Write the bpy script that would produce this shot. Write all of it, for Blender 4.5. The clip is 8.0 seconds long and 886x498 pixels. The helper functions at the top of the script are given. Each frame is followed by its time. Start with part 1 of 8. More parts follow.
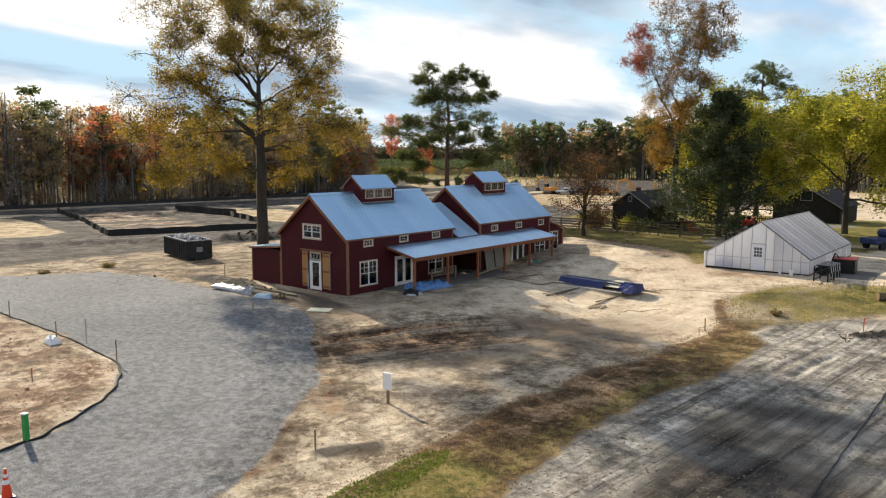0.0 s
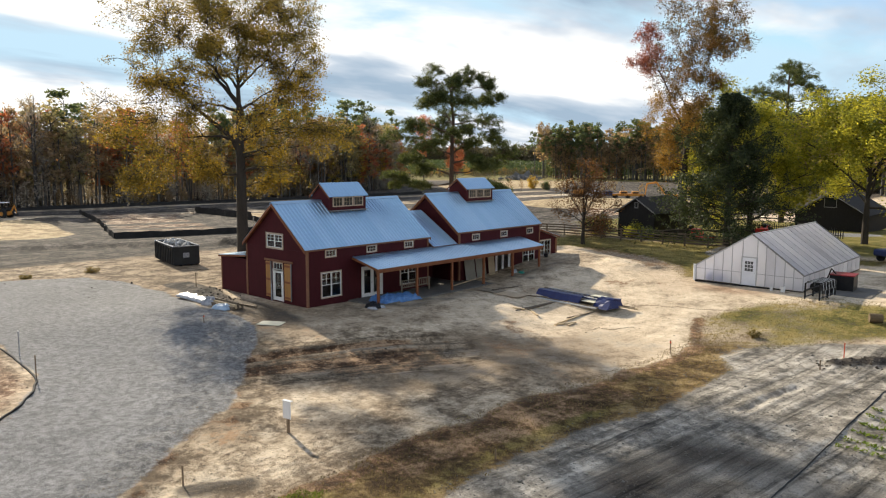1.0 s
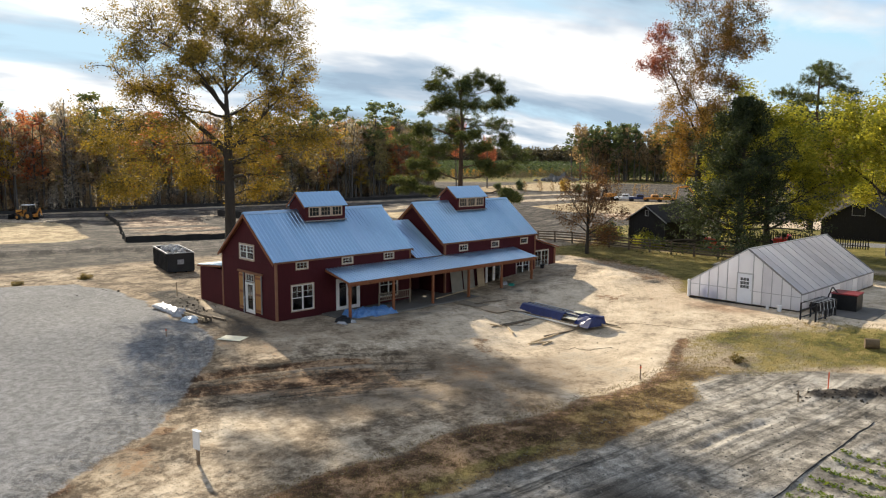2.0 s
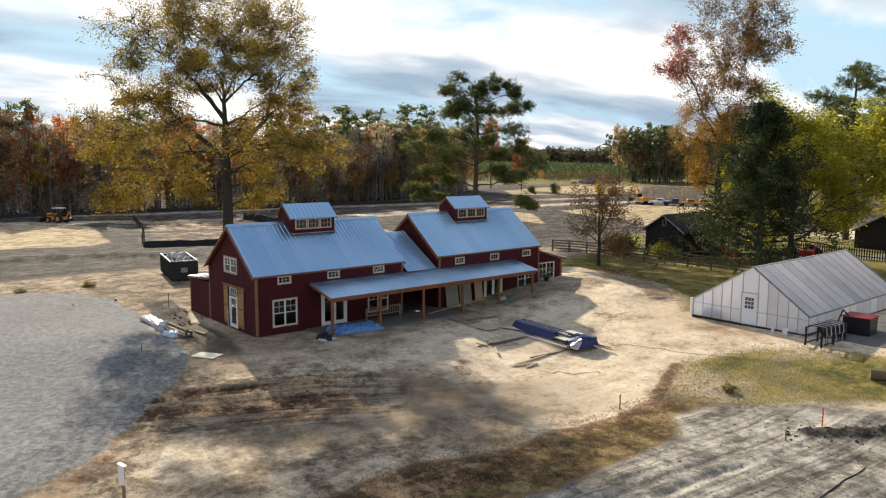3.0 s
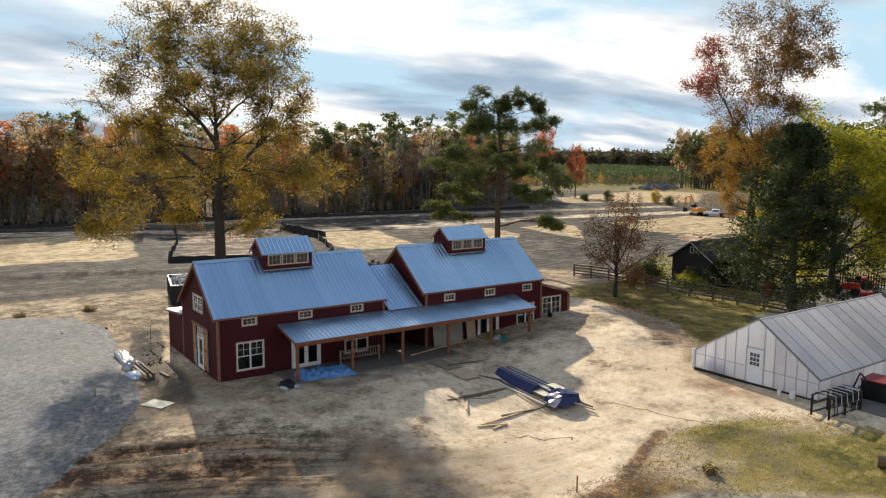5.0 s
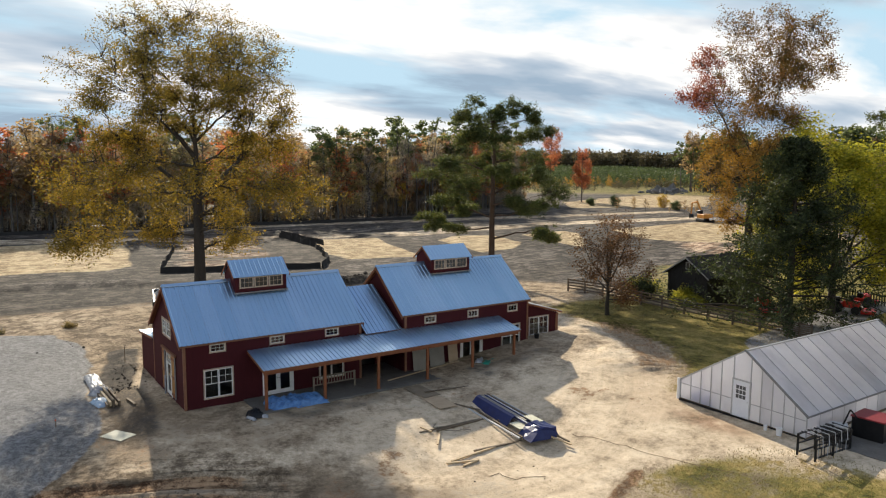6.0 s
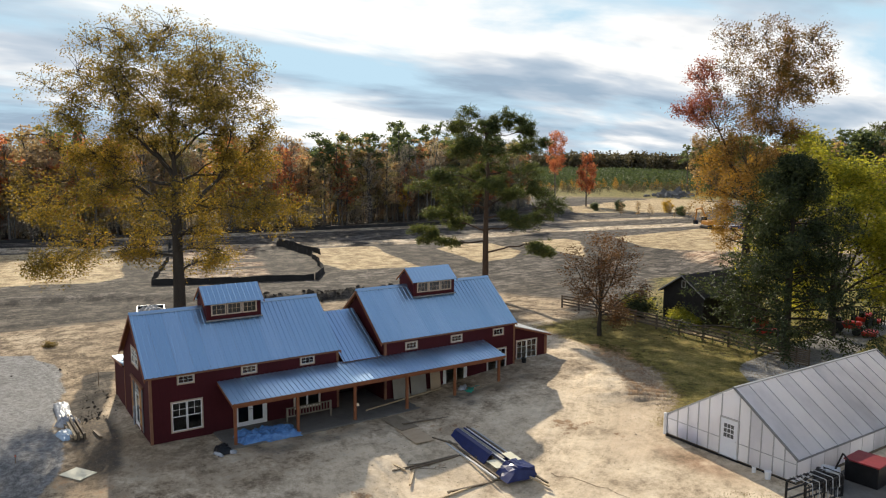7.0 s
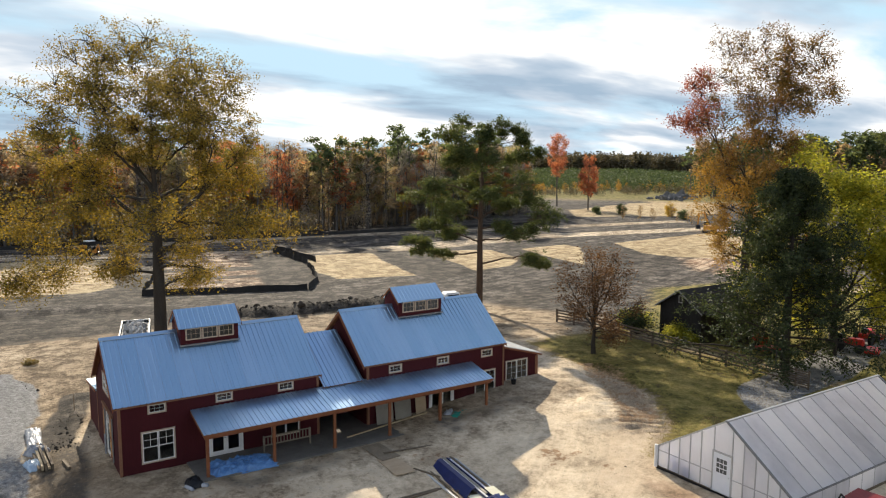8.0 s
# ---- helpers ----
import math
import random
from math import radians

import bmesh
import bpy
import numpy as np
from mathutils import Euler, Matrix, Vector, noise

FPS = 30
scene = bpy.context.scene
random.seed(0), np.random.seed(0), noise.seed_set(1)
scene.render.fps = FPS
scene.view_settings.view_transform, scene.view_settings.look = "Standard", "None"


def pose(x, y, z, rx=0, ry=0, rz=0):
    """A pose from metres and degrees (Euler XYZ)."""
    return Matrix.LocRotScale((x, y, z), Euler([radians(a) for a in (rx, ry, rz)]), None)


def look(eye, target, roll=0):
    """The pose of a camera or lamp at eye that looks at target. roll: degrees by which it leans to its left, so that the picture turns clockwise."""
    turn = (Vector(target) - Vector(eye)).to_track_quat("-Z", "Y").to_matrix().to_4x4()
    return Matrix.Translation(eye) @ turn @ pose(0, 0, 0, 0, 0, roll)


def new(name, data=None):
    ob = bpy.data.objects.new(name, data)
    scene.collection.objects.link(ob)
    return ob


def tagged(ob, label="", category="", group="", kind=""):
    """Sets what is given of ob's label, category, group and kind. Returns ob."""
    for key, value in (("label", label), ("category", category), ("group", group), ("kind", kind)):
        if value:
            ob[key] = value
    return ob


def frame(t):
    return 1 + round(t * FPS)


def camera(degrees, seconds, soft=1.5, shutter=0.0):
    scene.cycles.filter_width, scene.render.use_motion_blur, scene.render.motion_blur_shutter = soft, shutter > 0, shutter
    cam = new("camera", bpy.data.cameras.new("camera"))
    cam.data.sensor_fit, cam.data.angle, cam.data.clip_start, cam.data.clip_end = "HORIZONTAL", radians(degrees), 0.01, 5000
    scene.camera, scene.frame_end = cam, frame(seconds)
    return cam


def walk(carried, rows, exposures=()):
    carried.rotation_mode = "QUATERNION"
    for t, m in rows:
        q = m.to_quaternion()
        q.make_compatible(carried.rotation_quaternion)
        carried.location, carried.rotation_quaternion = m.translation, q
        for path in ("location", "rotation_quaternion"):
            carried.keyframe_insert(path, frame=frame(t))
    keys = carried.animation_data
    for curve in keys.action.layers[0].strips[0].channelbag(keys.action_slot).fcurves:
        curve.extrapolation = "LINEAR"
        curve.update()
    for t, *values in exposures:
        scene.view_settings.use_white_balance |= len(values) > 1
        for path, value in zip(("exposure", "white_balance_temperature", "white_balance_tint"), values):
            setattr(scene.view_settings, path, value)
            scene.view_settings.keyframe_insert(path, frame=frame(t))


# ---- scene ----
cam = camera(62.1, 8.0, soft=1.15)
METRES, EYE, TILT, LEAN, TURN = 30.5, 9.51, 0.0, 0.0, 39.5
ROWS = [
    (0.0, 0.0, 0.0, 0.0, 0.01, -7.15, -0.1),
    (0.5, 0.0924, 0.0391, 0.0076, 1.85, -7.16, -0.15),
    (1.0, 0.1751, 0.0781, 0.0168, 3.53, -7.16, -0.19),
    (1.5, 0.2506, 0.1171, 0.0267, 5.22, -7.16, -0.22),
    (3.0, 0.4265, 0.2354, 0.0614, 10.31, -7.15, -0.29),
    (3.5, 0.4726, 0.2757, 0.0765, 11.96, -7.16, -0.31),
    (4.0, 0.5133, 0.3161, 0.0935, 13.47, -7.17, -0.32),
    (4.5, 0.5483, 0.3558, 0.1119, 14.67, -7.17, -0.34),
    (6.0, 0.6294, 0.4702, 0.1695, 16.33, -7.11, -0.38),
    (6.5, 0.6501, 0.5079, 0.1911, 16.68, -7.1, -0.38),
    (7.0, 0.6672, 0.5459, 0.2139, 16.96, -7.09, -0.37),
    (7.5, 0.6812, 0.5824, 0.2333, 17.16, -7.09, -0.32),
    (8.0, 0.6888, 0.6152, 0.2487, 17.3, -7.08, -0.3),
]
walk(cam, [(t, pose(0, 0, EYE, TILT, LEAN, TURN) @ pose(METRES * x, METRES * y, METRES * z, 90 + pitch, roll, yaw)) for t, x, y, z, yaw, pitch, roll in ROWS],
     exposures=[(0.0, 0.54), (3.0, 0.53), (4.5, 0.49), (6.0, 0.43), (7.0, 0.42), (8.0, 0.56)])

# ---- light: afternoon sun behind the barn, thin streaky cloud ----
SUN_ELEV = radians(26.5)
SUN_XY = Vector((-0.967, 0.255)).normalized()
SUN_DIR = Vector((SUN_XY.x * math.cos(SUN_ELEV), SUN_XY.y * math.cos(SUN_ELEV), math.sin(SUN_ELEV)))

world = bpy.data.worlds.new("sky")
scene.world = world
world.use_nodes = True
wn, wl = world.node_tree.nodes, world.node_tree.links
wn.clear()


def wnode(kind, **values):
    n = wn.new(kind)
    for k, v in values.items():
        if k in n.inputs:
            n.inputs[k].default_value = v
    return n


sky = wn.new("ShaderNodeTexSky")
sky.sky_type, sky.sun_disc = "NISHITA", False
sky.sun_elevation = SUN_ELEV
sky.sun_rotation = math.atan2(SUN_XY.x, SUN_XY.y)
sky.air_density, sky.dust_density, sky.ozone_density = 1.0, 0.6, 2.0
geo = wn.new("ShaderNodeTexCoord")
sep = wn.new("ShaderNodeSeparateXYZ")
wl.new(geo.outputs["Generated"], sep.inputs[0])
# the cloud layer is a plane high above: direction divided by its height
lift = wn.new("ShaderNodeMath"); lift.operation = "MAXIMUM"; lift.inputs[1].default_value = 0.0
wl.new(sep.outputs["Z"], lift.inputs[0])
low = wn.new("ShaderNodeMath"); low.operation = "ADD"; low.inputs[1].default_value = 0.16
wl.new(lift.outputs[0], low.inputs[0])
flat = wn.new("ShaderNodeVectorMath"); flat.operation = "DIVIDE"
wl.new(geo.outputs["Generated"], flat.inputs[0])
wl.new(low.outputs[0], flat.inputs[1])
place = wn.new("ShaderNodeMapping")
place.inputs["Rotation"].default_value = (0, 0, radians(28))
place.inputs["Scale"].default_value = (0.75, 0.36, 0.0)
place.inputs["Location"].default_value = (3.1, 1.7, 0)
wl.new(flat.outputs[0], place.inputs[0])
streak = wnode("ShaderNodeTexNoise", Scale=1.5, Detail=7.0, Roughness=0.55, Distortion=0.35)
wl.new(place.outputs[0], streak.inputs["Vector"])
cover = wn.new("ShaderNodeValToRGB")
cover.color_ramp.elements[0].position, cover.color_ramp.elements[1].position = 0.37, 0.50
wl.new(streak.outputs["Fac"], cover.inputs[0])
body = wnode("ShaderNodeTexNoise", Scale=1.1, Detail=5.0, Roughness=0.5, Distortion=0.2)
place2 = wn.new("ShaderNodeMapping")
place2.inputs["Rotation"].default_value = (0, 0, radians(28))
place2.inputs["Scale"].default_value = (1.0, 0.55, 0.0)
place2.inputs["Location"].default_value = (-5.2, 4.4, 0)
wl.new(flat.outputs[0], place2.inputs[0])
wl.new(place2.outputs[0], body.inputs["Vector"])
tone = wn.new("ShaderNodeValToRGB")
tone.color_ramp.elements[0].position, tone.color_ramp.elements[1].position = 0.40, 0.57
tone.color_ramp.elements[0].color = (3.2, 4.2, 5.3, 1)
tone.color_ramp.elements[1].color = (9.6, 9.45, 9.2, 1)
mid_tone = tone.color_ramp.elements.new(0.485)
mid_tone.color = (5.2, 5.9, 6.7, 1)
wl.new(body.outputs["Fac"], tone.inputs[0])
blend = wn.new("ShaderNodeMixRGB")
high = wn.new("ShaderNodeMapRange")
high.inputs["From Min"].default_value, high.inputs["From Max"].default_value = 0.66, 0.92
high.inputs["To Min"].default_value, high.inputs["To Max"].default_value = 1.0, 0.2
wl.new(sep.outputs["Z"], high.inputs["Value"])
thin = wn.new("ShaderNodeMath"); thin.operation = "MULTIPLY"
wl.new(cover.outputs[0], thin.inputs[0]); wl.new(high.outputs[0], thin.inputs[1])
wl.new(thin.outputs[0], blend.inputs[0])
clear = wn.new("ShaderNodeVectorMath"); clear.operation = "MULTIPLY"; clear.inputs[1].default_value = (1.22, 1.30, 1.42)
wl.new(sky.outputs[0], clear.inputs[0])
gap = wn.new("ShaderNodeVectorMath"); gap.operation = "MINIMUM"; gap.inputs[1].default_value = (4.9, 6.8, 8.1)
wl.new(clear.outputs[0], gap.inputs[0])
wl.new(gap.outputs[0], blend.inputs[1])
wl.new(tone.outputs[0], blend.inputs[2])
back = wn.new("ShaderNodeBackground")
back.inputs["Strength"].default_value = 0.085
wl.new(blend.outputs[0], back.inputs[0])
wl.new(back.outputs[0], wn.new("ShaderNodeOutputWorld").inputs[0])

sun_data = bpy.data.lights.new("sun", "SUN")
sun_data.energy, sun_data.angle, sun_data.color = 5.0, radians(0.55), (1.0, 0.89, 0.71)
sun = new("sun", sun_data)
sun.matrix_world = look(SUN_DIR * 100, (0, 0, 0))


# ---- materials ----
class Nodes:
    """A small builder for node materials."""

    def __init__(self, name, rough=0.8, metal=0.0, spec=0.3):
        self.mat = bpy.data.materials.new(name)
        self.mat.use_nodes = True
        self.tree = self.mat.node_tree
        self.tree.nodes.clear()
        self.bsdf = self.add("ShaderNodeBsdfPrincipled")
        self.bsdf.inputs["Roughness"].default_value = rough
        self.bsdf.inputs["Metallic"].default_value = metal
        self.bsdf.inputs["Specular IOR Level"].default_value = spec
        self.out = self.add("ShaderNodeOutputMaterial")
        self.link(self.bsdf.outputs[0], self.out.inputs[0])
        self.pos = self.add("ShaderNodeNewGeometry").outputs["Position"]

    def add(self, kind):
        return self.tree.nodes.new(kind)

    def link(self, a, b):
        self.tree.links.new(a, b)

    def noise(self, scale, detail=4.0, rough=0.6, vector=None, distort=0.0, stretch=None):
        n = self.add("ShaderNodeTexNoise")
        n.inputs["Scale"].default_value, n.inputs["Detail"].default_value = scale, detail
        n.inputs["Roughness"].default_value, n.inputs["Distortion"].default_value = rough, distort
        v = vector or self.pos
        if stretch:
            m = self.add("ShaderNodeMapping")
            m.inputs["Scale"].default_value = stretch
            self.link(v, m.inputs[0])
            v = m.outputs[0]
        self.link(v, n.inputs["Vector"])
        return n.outputs["Fac"]

    def ramp(self, fac, *stops):
        r = self.add("ShaderNodeValToRGB")
        while len(r.color_ramp.elements) < len(stops):
            r.color_ramp.elements.new(0.5)
        for e, (p, c) in zip(r.color_ramp.elements, stops):
            e.position, e.color = p, (*(c if isinstance(c, tuple) else (c, c, c)), 1)
        self.link(fac, r.inputs[0])
        return r.outputs[0]

    def mix(self, fac, a, b, mode="MIX"):
        m = self.add("ShaderNodeMixRGB")
        m.blend_type = mode
        for socket, v in zip(m.inputs, (fac, a, b)):
            if isinstance(v, (int, float)):
                socket.default_value = v if socket.type == "VALUE" else (v, v, v, 1)
            elif isinstance(v, tuple):
                socket.default_value = (*v, 1)
            else:
                self.link(v, socket)
        return m.outputs[0]

    def math(self, op, a, b=0.0, c=None):
        m = self.add("ShaderNodeMath")
        m.operation = op
        for socket, v in zip(m.inputs, (a, b) if c is None else (a, b, c)):
            if isinstance(v, (int, float)):
                socket.default_value = v
            else:
                self.link(v, socket)
        return m.outputs[0]

    def attr(self, name):
        a = self.add("ShaderNodeAttribute")
        a.attribute_name = name
        return a.outputs["Fac"]

    def island(self):
        return self.add("ShaderNodeNewGeometry").outputs["Random Per Island"]

    def object_random(self):
        return self.add("ShaderNodeObjectInfo").outputs["Random"]

    def color(self, c):
        if isinstance(c, tuple):
            self.bsdf.inputs["Base Color"].default_value = (*c, 1)
        else:
            self.link(c, self.bsdf.inputs["Base Color"])
        return self

    def rough(self, r):
        self.link(r, self.bsdf.inputs["Roughness"])
        return self

    def bump(self, height, strength=0.5, distance=0.02):
        b = self.add("ShaderNodeBump")
        b.inputs["Strength"].default_value, b.inputs["Distance"].default_value = strength, distance
        self.link(height, b.inputs["Height"])
        self.link(b.outputs[0], self.bsdf.inputs["Normal"])
        return self


def plain(name, a, b, scale=3.0, rough=0.7, metal=0.0, spec=0.3, bump=0.3, depth=0.01, stretch=None):
    """Two tones mottled at two sizes, with a fine relief."""
    n = Nodes(name, rough, metal, spec)
    big, fine = n.noise(scale, 4, stretch=stretch), n.noise(scale * 11, 3, stretch=stretch)
    mixed = n.mix(0.45, big, fine)
    n.color(n.ramp(mixed, (0.32, a), (0.68, b)))
    if bump:
        n.bump(fine, bump, depth)
    return n.mat


def leaf_material(name, tones, thin=0.45, rough=0.6):
    """Thin leaves that let light through; each clump has its own tone."""
    n = Nodes(name, rough, 0, 0.25)
    patch = n.noise(0.35, 3, 0.6)
    pick = n.math("ADD", n.math("MULTIPLY", n.island(), 0.62), n.math("MULTIPLY", n.math("SUBTRACT", patch, 0.3), 0.95))
    step = 1.0 / (len(tones) - 1)
    c = n.ramp(pick, *[(i * step, t) for i, t in enumerate(tones)])
    n.color(c)
    t = n.add("ShaderNodeBsdfTranslucent")
    n.link(n.mix(1.0, c, (1.25, 1.15, 0.75), "MULTIPLY"), t.inputs[0])
    m = n.add("ShaderNodeMixShader")
    m.inputs[0].default_value = thin
    n.link(n.bsdf.outputs[0], m.inputs[1])
    n.link(t.outputs[0], m.inputs[2])
    n.link(m.outputs[0], n.out.inputs[0])
    return n.mat


def glass_material(name, tint=(0.75, 0.8, 0.82), rough=0.02):
    n = Nodes(name, rough, 0, 0.5)
    n.color(tint)
    n.bsdf.inputs["Transmission Weight"].default_value = 1.0
    n.bsdf.inputs["IOR"].default_value = 1.45
    return n.mat


def siding_material():
    """Dark barn-red painted boards: vertical board joints, faint fading."""
    n = Nodes("red_siding", 0.72, 0, 0.15)
    big, fine = n.noise(0.6, 4), n.noise(9.0, 4, stretch=(1, 1, 0.12))
    n.color(n.ramp(n.mix(0.4, big, fine), (0.3, (0.046, 0.0080, 0.0105)), (0.7, (0.070, 0.0115, 0.0145))))
    n.bump(fine, 0.25, 0.006)
    return n.mat


def metal_roof_material():
    n = Nodes("galvanised_roof", 0.3, 0.9, 0.5)
    big, fine = n.noise(0.5, 4, stretch=(0.5, 2.5, 1)), n.noise(14, 3)
    tone = n.mix(0.5, big, n.object_random())
    # the blue of the reflected sky is put into the metal's base colour
    n.color(n.ramp(tone, (0.2, (0.38, 0.56, 0.74)), (0.8, (0.47, 0.63, 0.80))))
    n.rough(n.ramp(n.mix(0.4, big, fine), (0.3, 0.27), (0.7, 0.38)))
    n.bump(big, 0.06, 0.02)
    return n.mat


def poly_sheet_material(name, see):
    """Milky greenhouse plastic: part clear, part scattering."""
    n = Nodes(name, 0.35, 0, 0.5)
    dirt = n.mix(0.35, n.noise(0.8, 6, 0.65, stretch=(1, 1, 0.4)), n.object_random())
    c = n.ramp(dirt, (0.25, (0.66, 0.665, 0.70)), (0.5, (0.86, 0.86, 0.89)), (0.75, (0.96, 0.96, 0.97)))
    n.color(c)
    t = n.add("ShaderNodeBsdfTranslucent")
    n.link(c, t.inputs[0])
    m = n.add("ShaderNodeMixShader")
    m.inputs[0].default_value = 0.72
    n.link(n.bsdf.outputs[0], m.inputs[1]); n.link(t.outputs[0], m.inputs[2])
    clear = n.add("ShaderNodeBsdfTransparent")
    m2 = n.add("ShaderNodeMixShader")
    m2.inputs[0].default_value = see
    n.link(m.outputs[0], m2.inputs[1]); n.link(clear.outputs[0], m2.inputs[2])
    n.link(m2.outputs[0], n.out.inputs[0])
    return n.mat


def ground_material():
    n = Nodes("ground_soil", 0.93, 0, 0.15)
    wide, mid, fine, grit = n.noise(0.09, 5, 0.6), n.noise(0.6, 10, 0.72), n.noise(3.2, 9, 0.78), n.noise(24, 4, 0.75)
    speck = n.mix(0.5, fine, grit)
    # wheel marks: noise drawn out along the way that vehicles take
    lane = n.add("ShaderNodeCombineXYZ")
    n.link(n.attr("lane_across"), lane.inputs[0])
    n.link(n.math("MULTIPLY", n.attr("lane_along"), 0.022), lane.inputs[1])
    track = n.add("ShaderNodeTexNoise")
    track.inputs["Scale"].default_value, track.inputs["Detail"].default_value, track.inputs["Roughness"].default_value = 2.6, 7.0, 0.7
    track.inputs["Distortion"].default_value = 0.25
    n.link(lane.outputs[0], track.inputs["Vector"])
    track = track.outputs["Fac"]

    # crumbly ground shows its tones strongly, raked and driven sand weakly
    gain = n.math("MULTIPLY_ADD", n.attr("crumbly"), 2.4, 1.4)

    def grain(k=0.5):
        return n.math("MULTIPLY_ADD", n.math("SUBTRACT", n.mix(k, mid, speck), 0.5), gain, 0.5)

    def tones(a, b, c, k=0.5):
        return n.ramp(grain(k), (0.36, a), (0.5, b), (0.63, c))

    soil = tones((0.15, 0.108, 0.068), (0.29, 0.217, 0.142), (0.44, 0.34, 0.23))
    pale = tones((0.36, 0.275, 0.185), (0.62, 0.495, 0.345), (0.75, 0.63, 0.465))
    grey = tones((0.036, 0.030, 0.025), (0.078, 0.066, 0.055), (0.18, 0.153, 0.128))
    gravel = tones((0.125, 0.123, 0.122), (0.215, 0.211, 0.208), (0.33, 0.324, 0.318), 0.92)
    clay = tones((0.16, 0.088, 0.05), (0.34, 0.215, 0.135), (0.56, 0.43, 0.30), 0.35)
    rust = tones((0.055, 0.028, 0.014), (0.16, 0.088, 0.045), (0.40, 0.26, 0.15))
    # dark mud, used too for the painted shade in the garden
    mud_and_shade = tones((0.026, 0.022, 0.018), (0.058, 0.048, 0.039), (0.125, 0.104, 0.082))
    straw = tones((0.30, 0.21, 0.115), (0.46, 0.345, 0.195), (0.57, 0.45, 0.275))
    tilled = tones((0.13, 0.115, 0.094), (0.27, 0.24, 0.197), (0.47, 0.425, 0.355))
    green = n.ramp(grain(), (0.30, (0.05, 0.06, 0.014)), (0.48, (0.165, 0.145, 0.034)), (0.66, (0.31, 0.235, 0.085)))
    dead = n.ramp(grain(), (0.34, (0.055, 0.031, 0.013)), (0.5, (0.16, 0.102, 0.04)), (0.66, (0.33, 0.235, 0.11)))

    def lay(base, top, name, soft=0.22, jitter=0.75):
        edge = n.math("ADD", n.attr(name), n.math("MULTIPLY", n.math("SUBTRACT", n.mix(0.5, mid, fine), 0.5), jitter))
        low = n.add("ShaderNodeMapRange")
        low.interpolation_type = "SMOOTHSTEP"
        low.inputs["From Min"].default_value, low.inputs["From Max"].default_value = 0.5 - soft, 0.5 + soft
        n.link(edge, low.inputs["Value"])
        return n.mix(low.outputs[0], base, top)

    c = lay(soil, pale, "pale", 0.25, 1.1)
    c = lay(c, grey, "grey", 0.2, 1.3)
    c = lay(c, tilled, "tilled", 0.12, 0.9)
    c = lay(c, clay, "clay", 0.2, 1.3)
    c = lay(c, mud_and_shade, "mud_and_shade", 0.2, 1.6)
    c = lay(c, straw, "straw", 0.12, 0.5)
    c = lay(c, dead, "dead", 0.09, 1.8)
    c = lay(c, green, "green", 0.2, 2.0)
    c = lay(c, rust, "rust", 0.09, 1.9)
    c = lay(c, gravel, "gravel", 0.09, 1.2)
    # shade in the grooves and sun on the ridges, put into the colour
    marks = n.ramp(n.mix(0.15, track, fine), (0.37, 0.28), (0.45, 0.72), (0.53, 1.05), (0.66, 1.38))
    c = n.mix(n.attr("rut"), c, n.mix(1.0, c, marks, "MULTIPLY"))
    mottle = n.ramp(n.mix(0.5, mid, fine), (0.37, 0.66), (0.47, 0.97), (0.63, 1.15))
    c = n.mix(n.math("MULTIPLY", n.math("MULTIPLY_ADD", n.attr("crumbly"), 0.6, 0.45), n.math("MULTIPLY_ADD", n.attr("gravel"), -0.8, 1.0)), c, n.mix(1.0, c, mottle, "MULTIPLY"))
    c = n.mix(1.0, c, n.ramp(wide, (0.3, 0.88), (0.7, 1.1)), "MULTIPLY")
    n.color(c)
    relief = n.mix(0.3, fine, n.mix(0.6, mid, grit))
    uneven = n.add("ShaderNodeBump")
    uneven.inputs["Distance"].default_value = 0.26
    n.link(n.math("MULTIPLY_ADD", n.attr("crumbly"), 0.7, 0.3), uneven.inputs["Strength"])
    n.link(n.mix(n.math("MULTIPLY", n.attr("rut"), 0.5), relief, track), uneven.inputs["Height"])
    n.link(uneven.outputs[0], n.bsdf.inputs["Normal"])
    return n.mat


RED = siding_material()
ROOF = metal_roof_material()
CEDAR = plain("cedar_trim", (0.17, 0.058, 0.025), (0.27, 0.10, 0.042), 2.5, 0.6, stretch=(1, 1, 1))
TRIM = plain("brown_corner_board", (0.17, 0.075, 0.04), (0.25, 0.12, 0.065), 2.5, 0.65)
WHITE = plain("white_window_paint", (0.66, 0.64, 0.60), (0.80, 0.79, 0.76), 4, 0.45)
TAN_TRIM = plain("tan_window_trim", (0.40, 0.30, 0.22), (0.52, 0.41, 0.31), 4, 0.6)
SHUTTER = plain("cedar_shutter", (0.30, 0.14, 0.04), (0.44, 0.225, 0.07), 3.0, 0.55, stretch=(1, 1, 0.15))
GLASS = glass_material("window_glass")
SLAB = plain("porch_concrete", (0.10, 0.09, 0.078), (0.18, 0.165, 0.145), 1.2, 0.85)
PLY = plain("plywood", (0.36, 0.26, 0.16), (0.50, 0.38, 0.25), 2.0, 0.7, stretch=(1, 0.2, 1))
LUMBER = plain("raw_lumber", (0.40, 0.29, 0.17), (0.58, 0.45, 0.28), 3.0, 0.7)
WET_WOOD = plain("weathered_lumber", (0.10, 0.075, 0.05), (0.20, 0.15, 0.10), 3.0, 0.8)
FENCE = plain("weathered_fence_rail", (0.085, 0.062, 0.045), (0.17, 0.13, 0.095), 3.0, 0.85)
BARK = plain("grey_bark", (0.03, 0.025, 0.02), (0.07, 0.058, 0.047), 2.2, 0.95, bump=0.9, depth=0.04, stretch=(1, 1, 0.25))
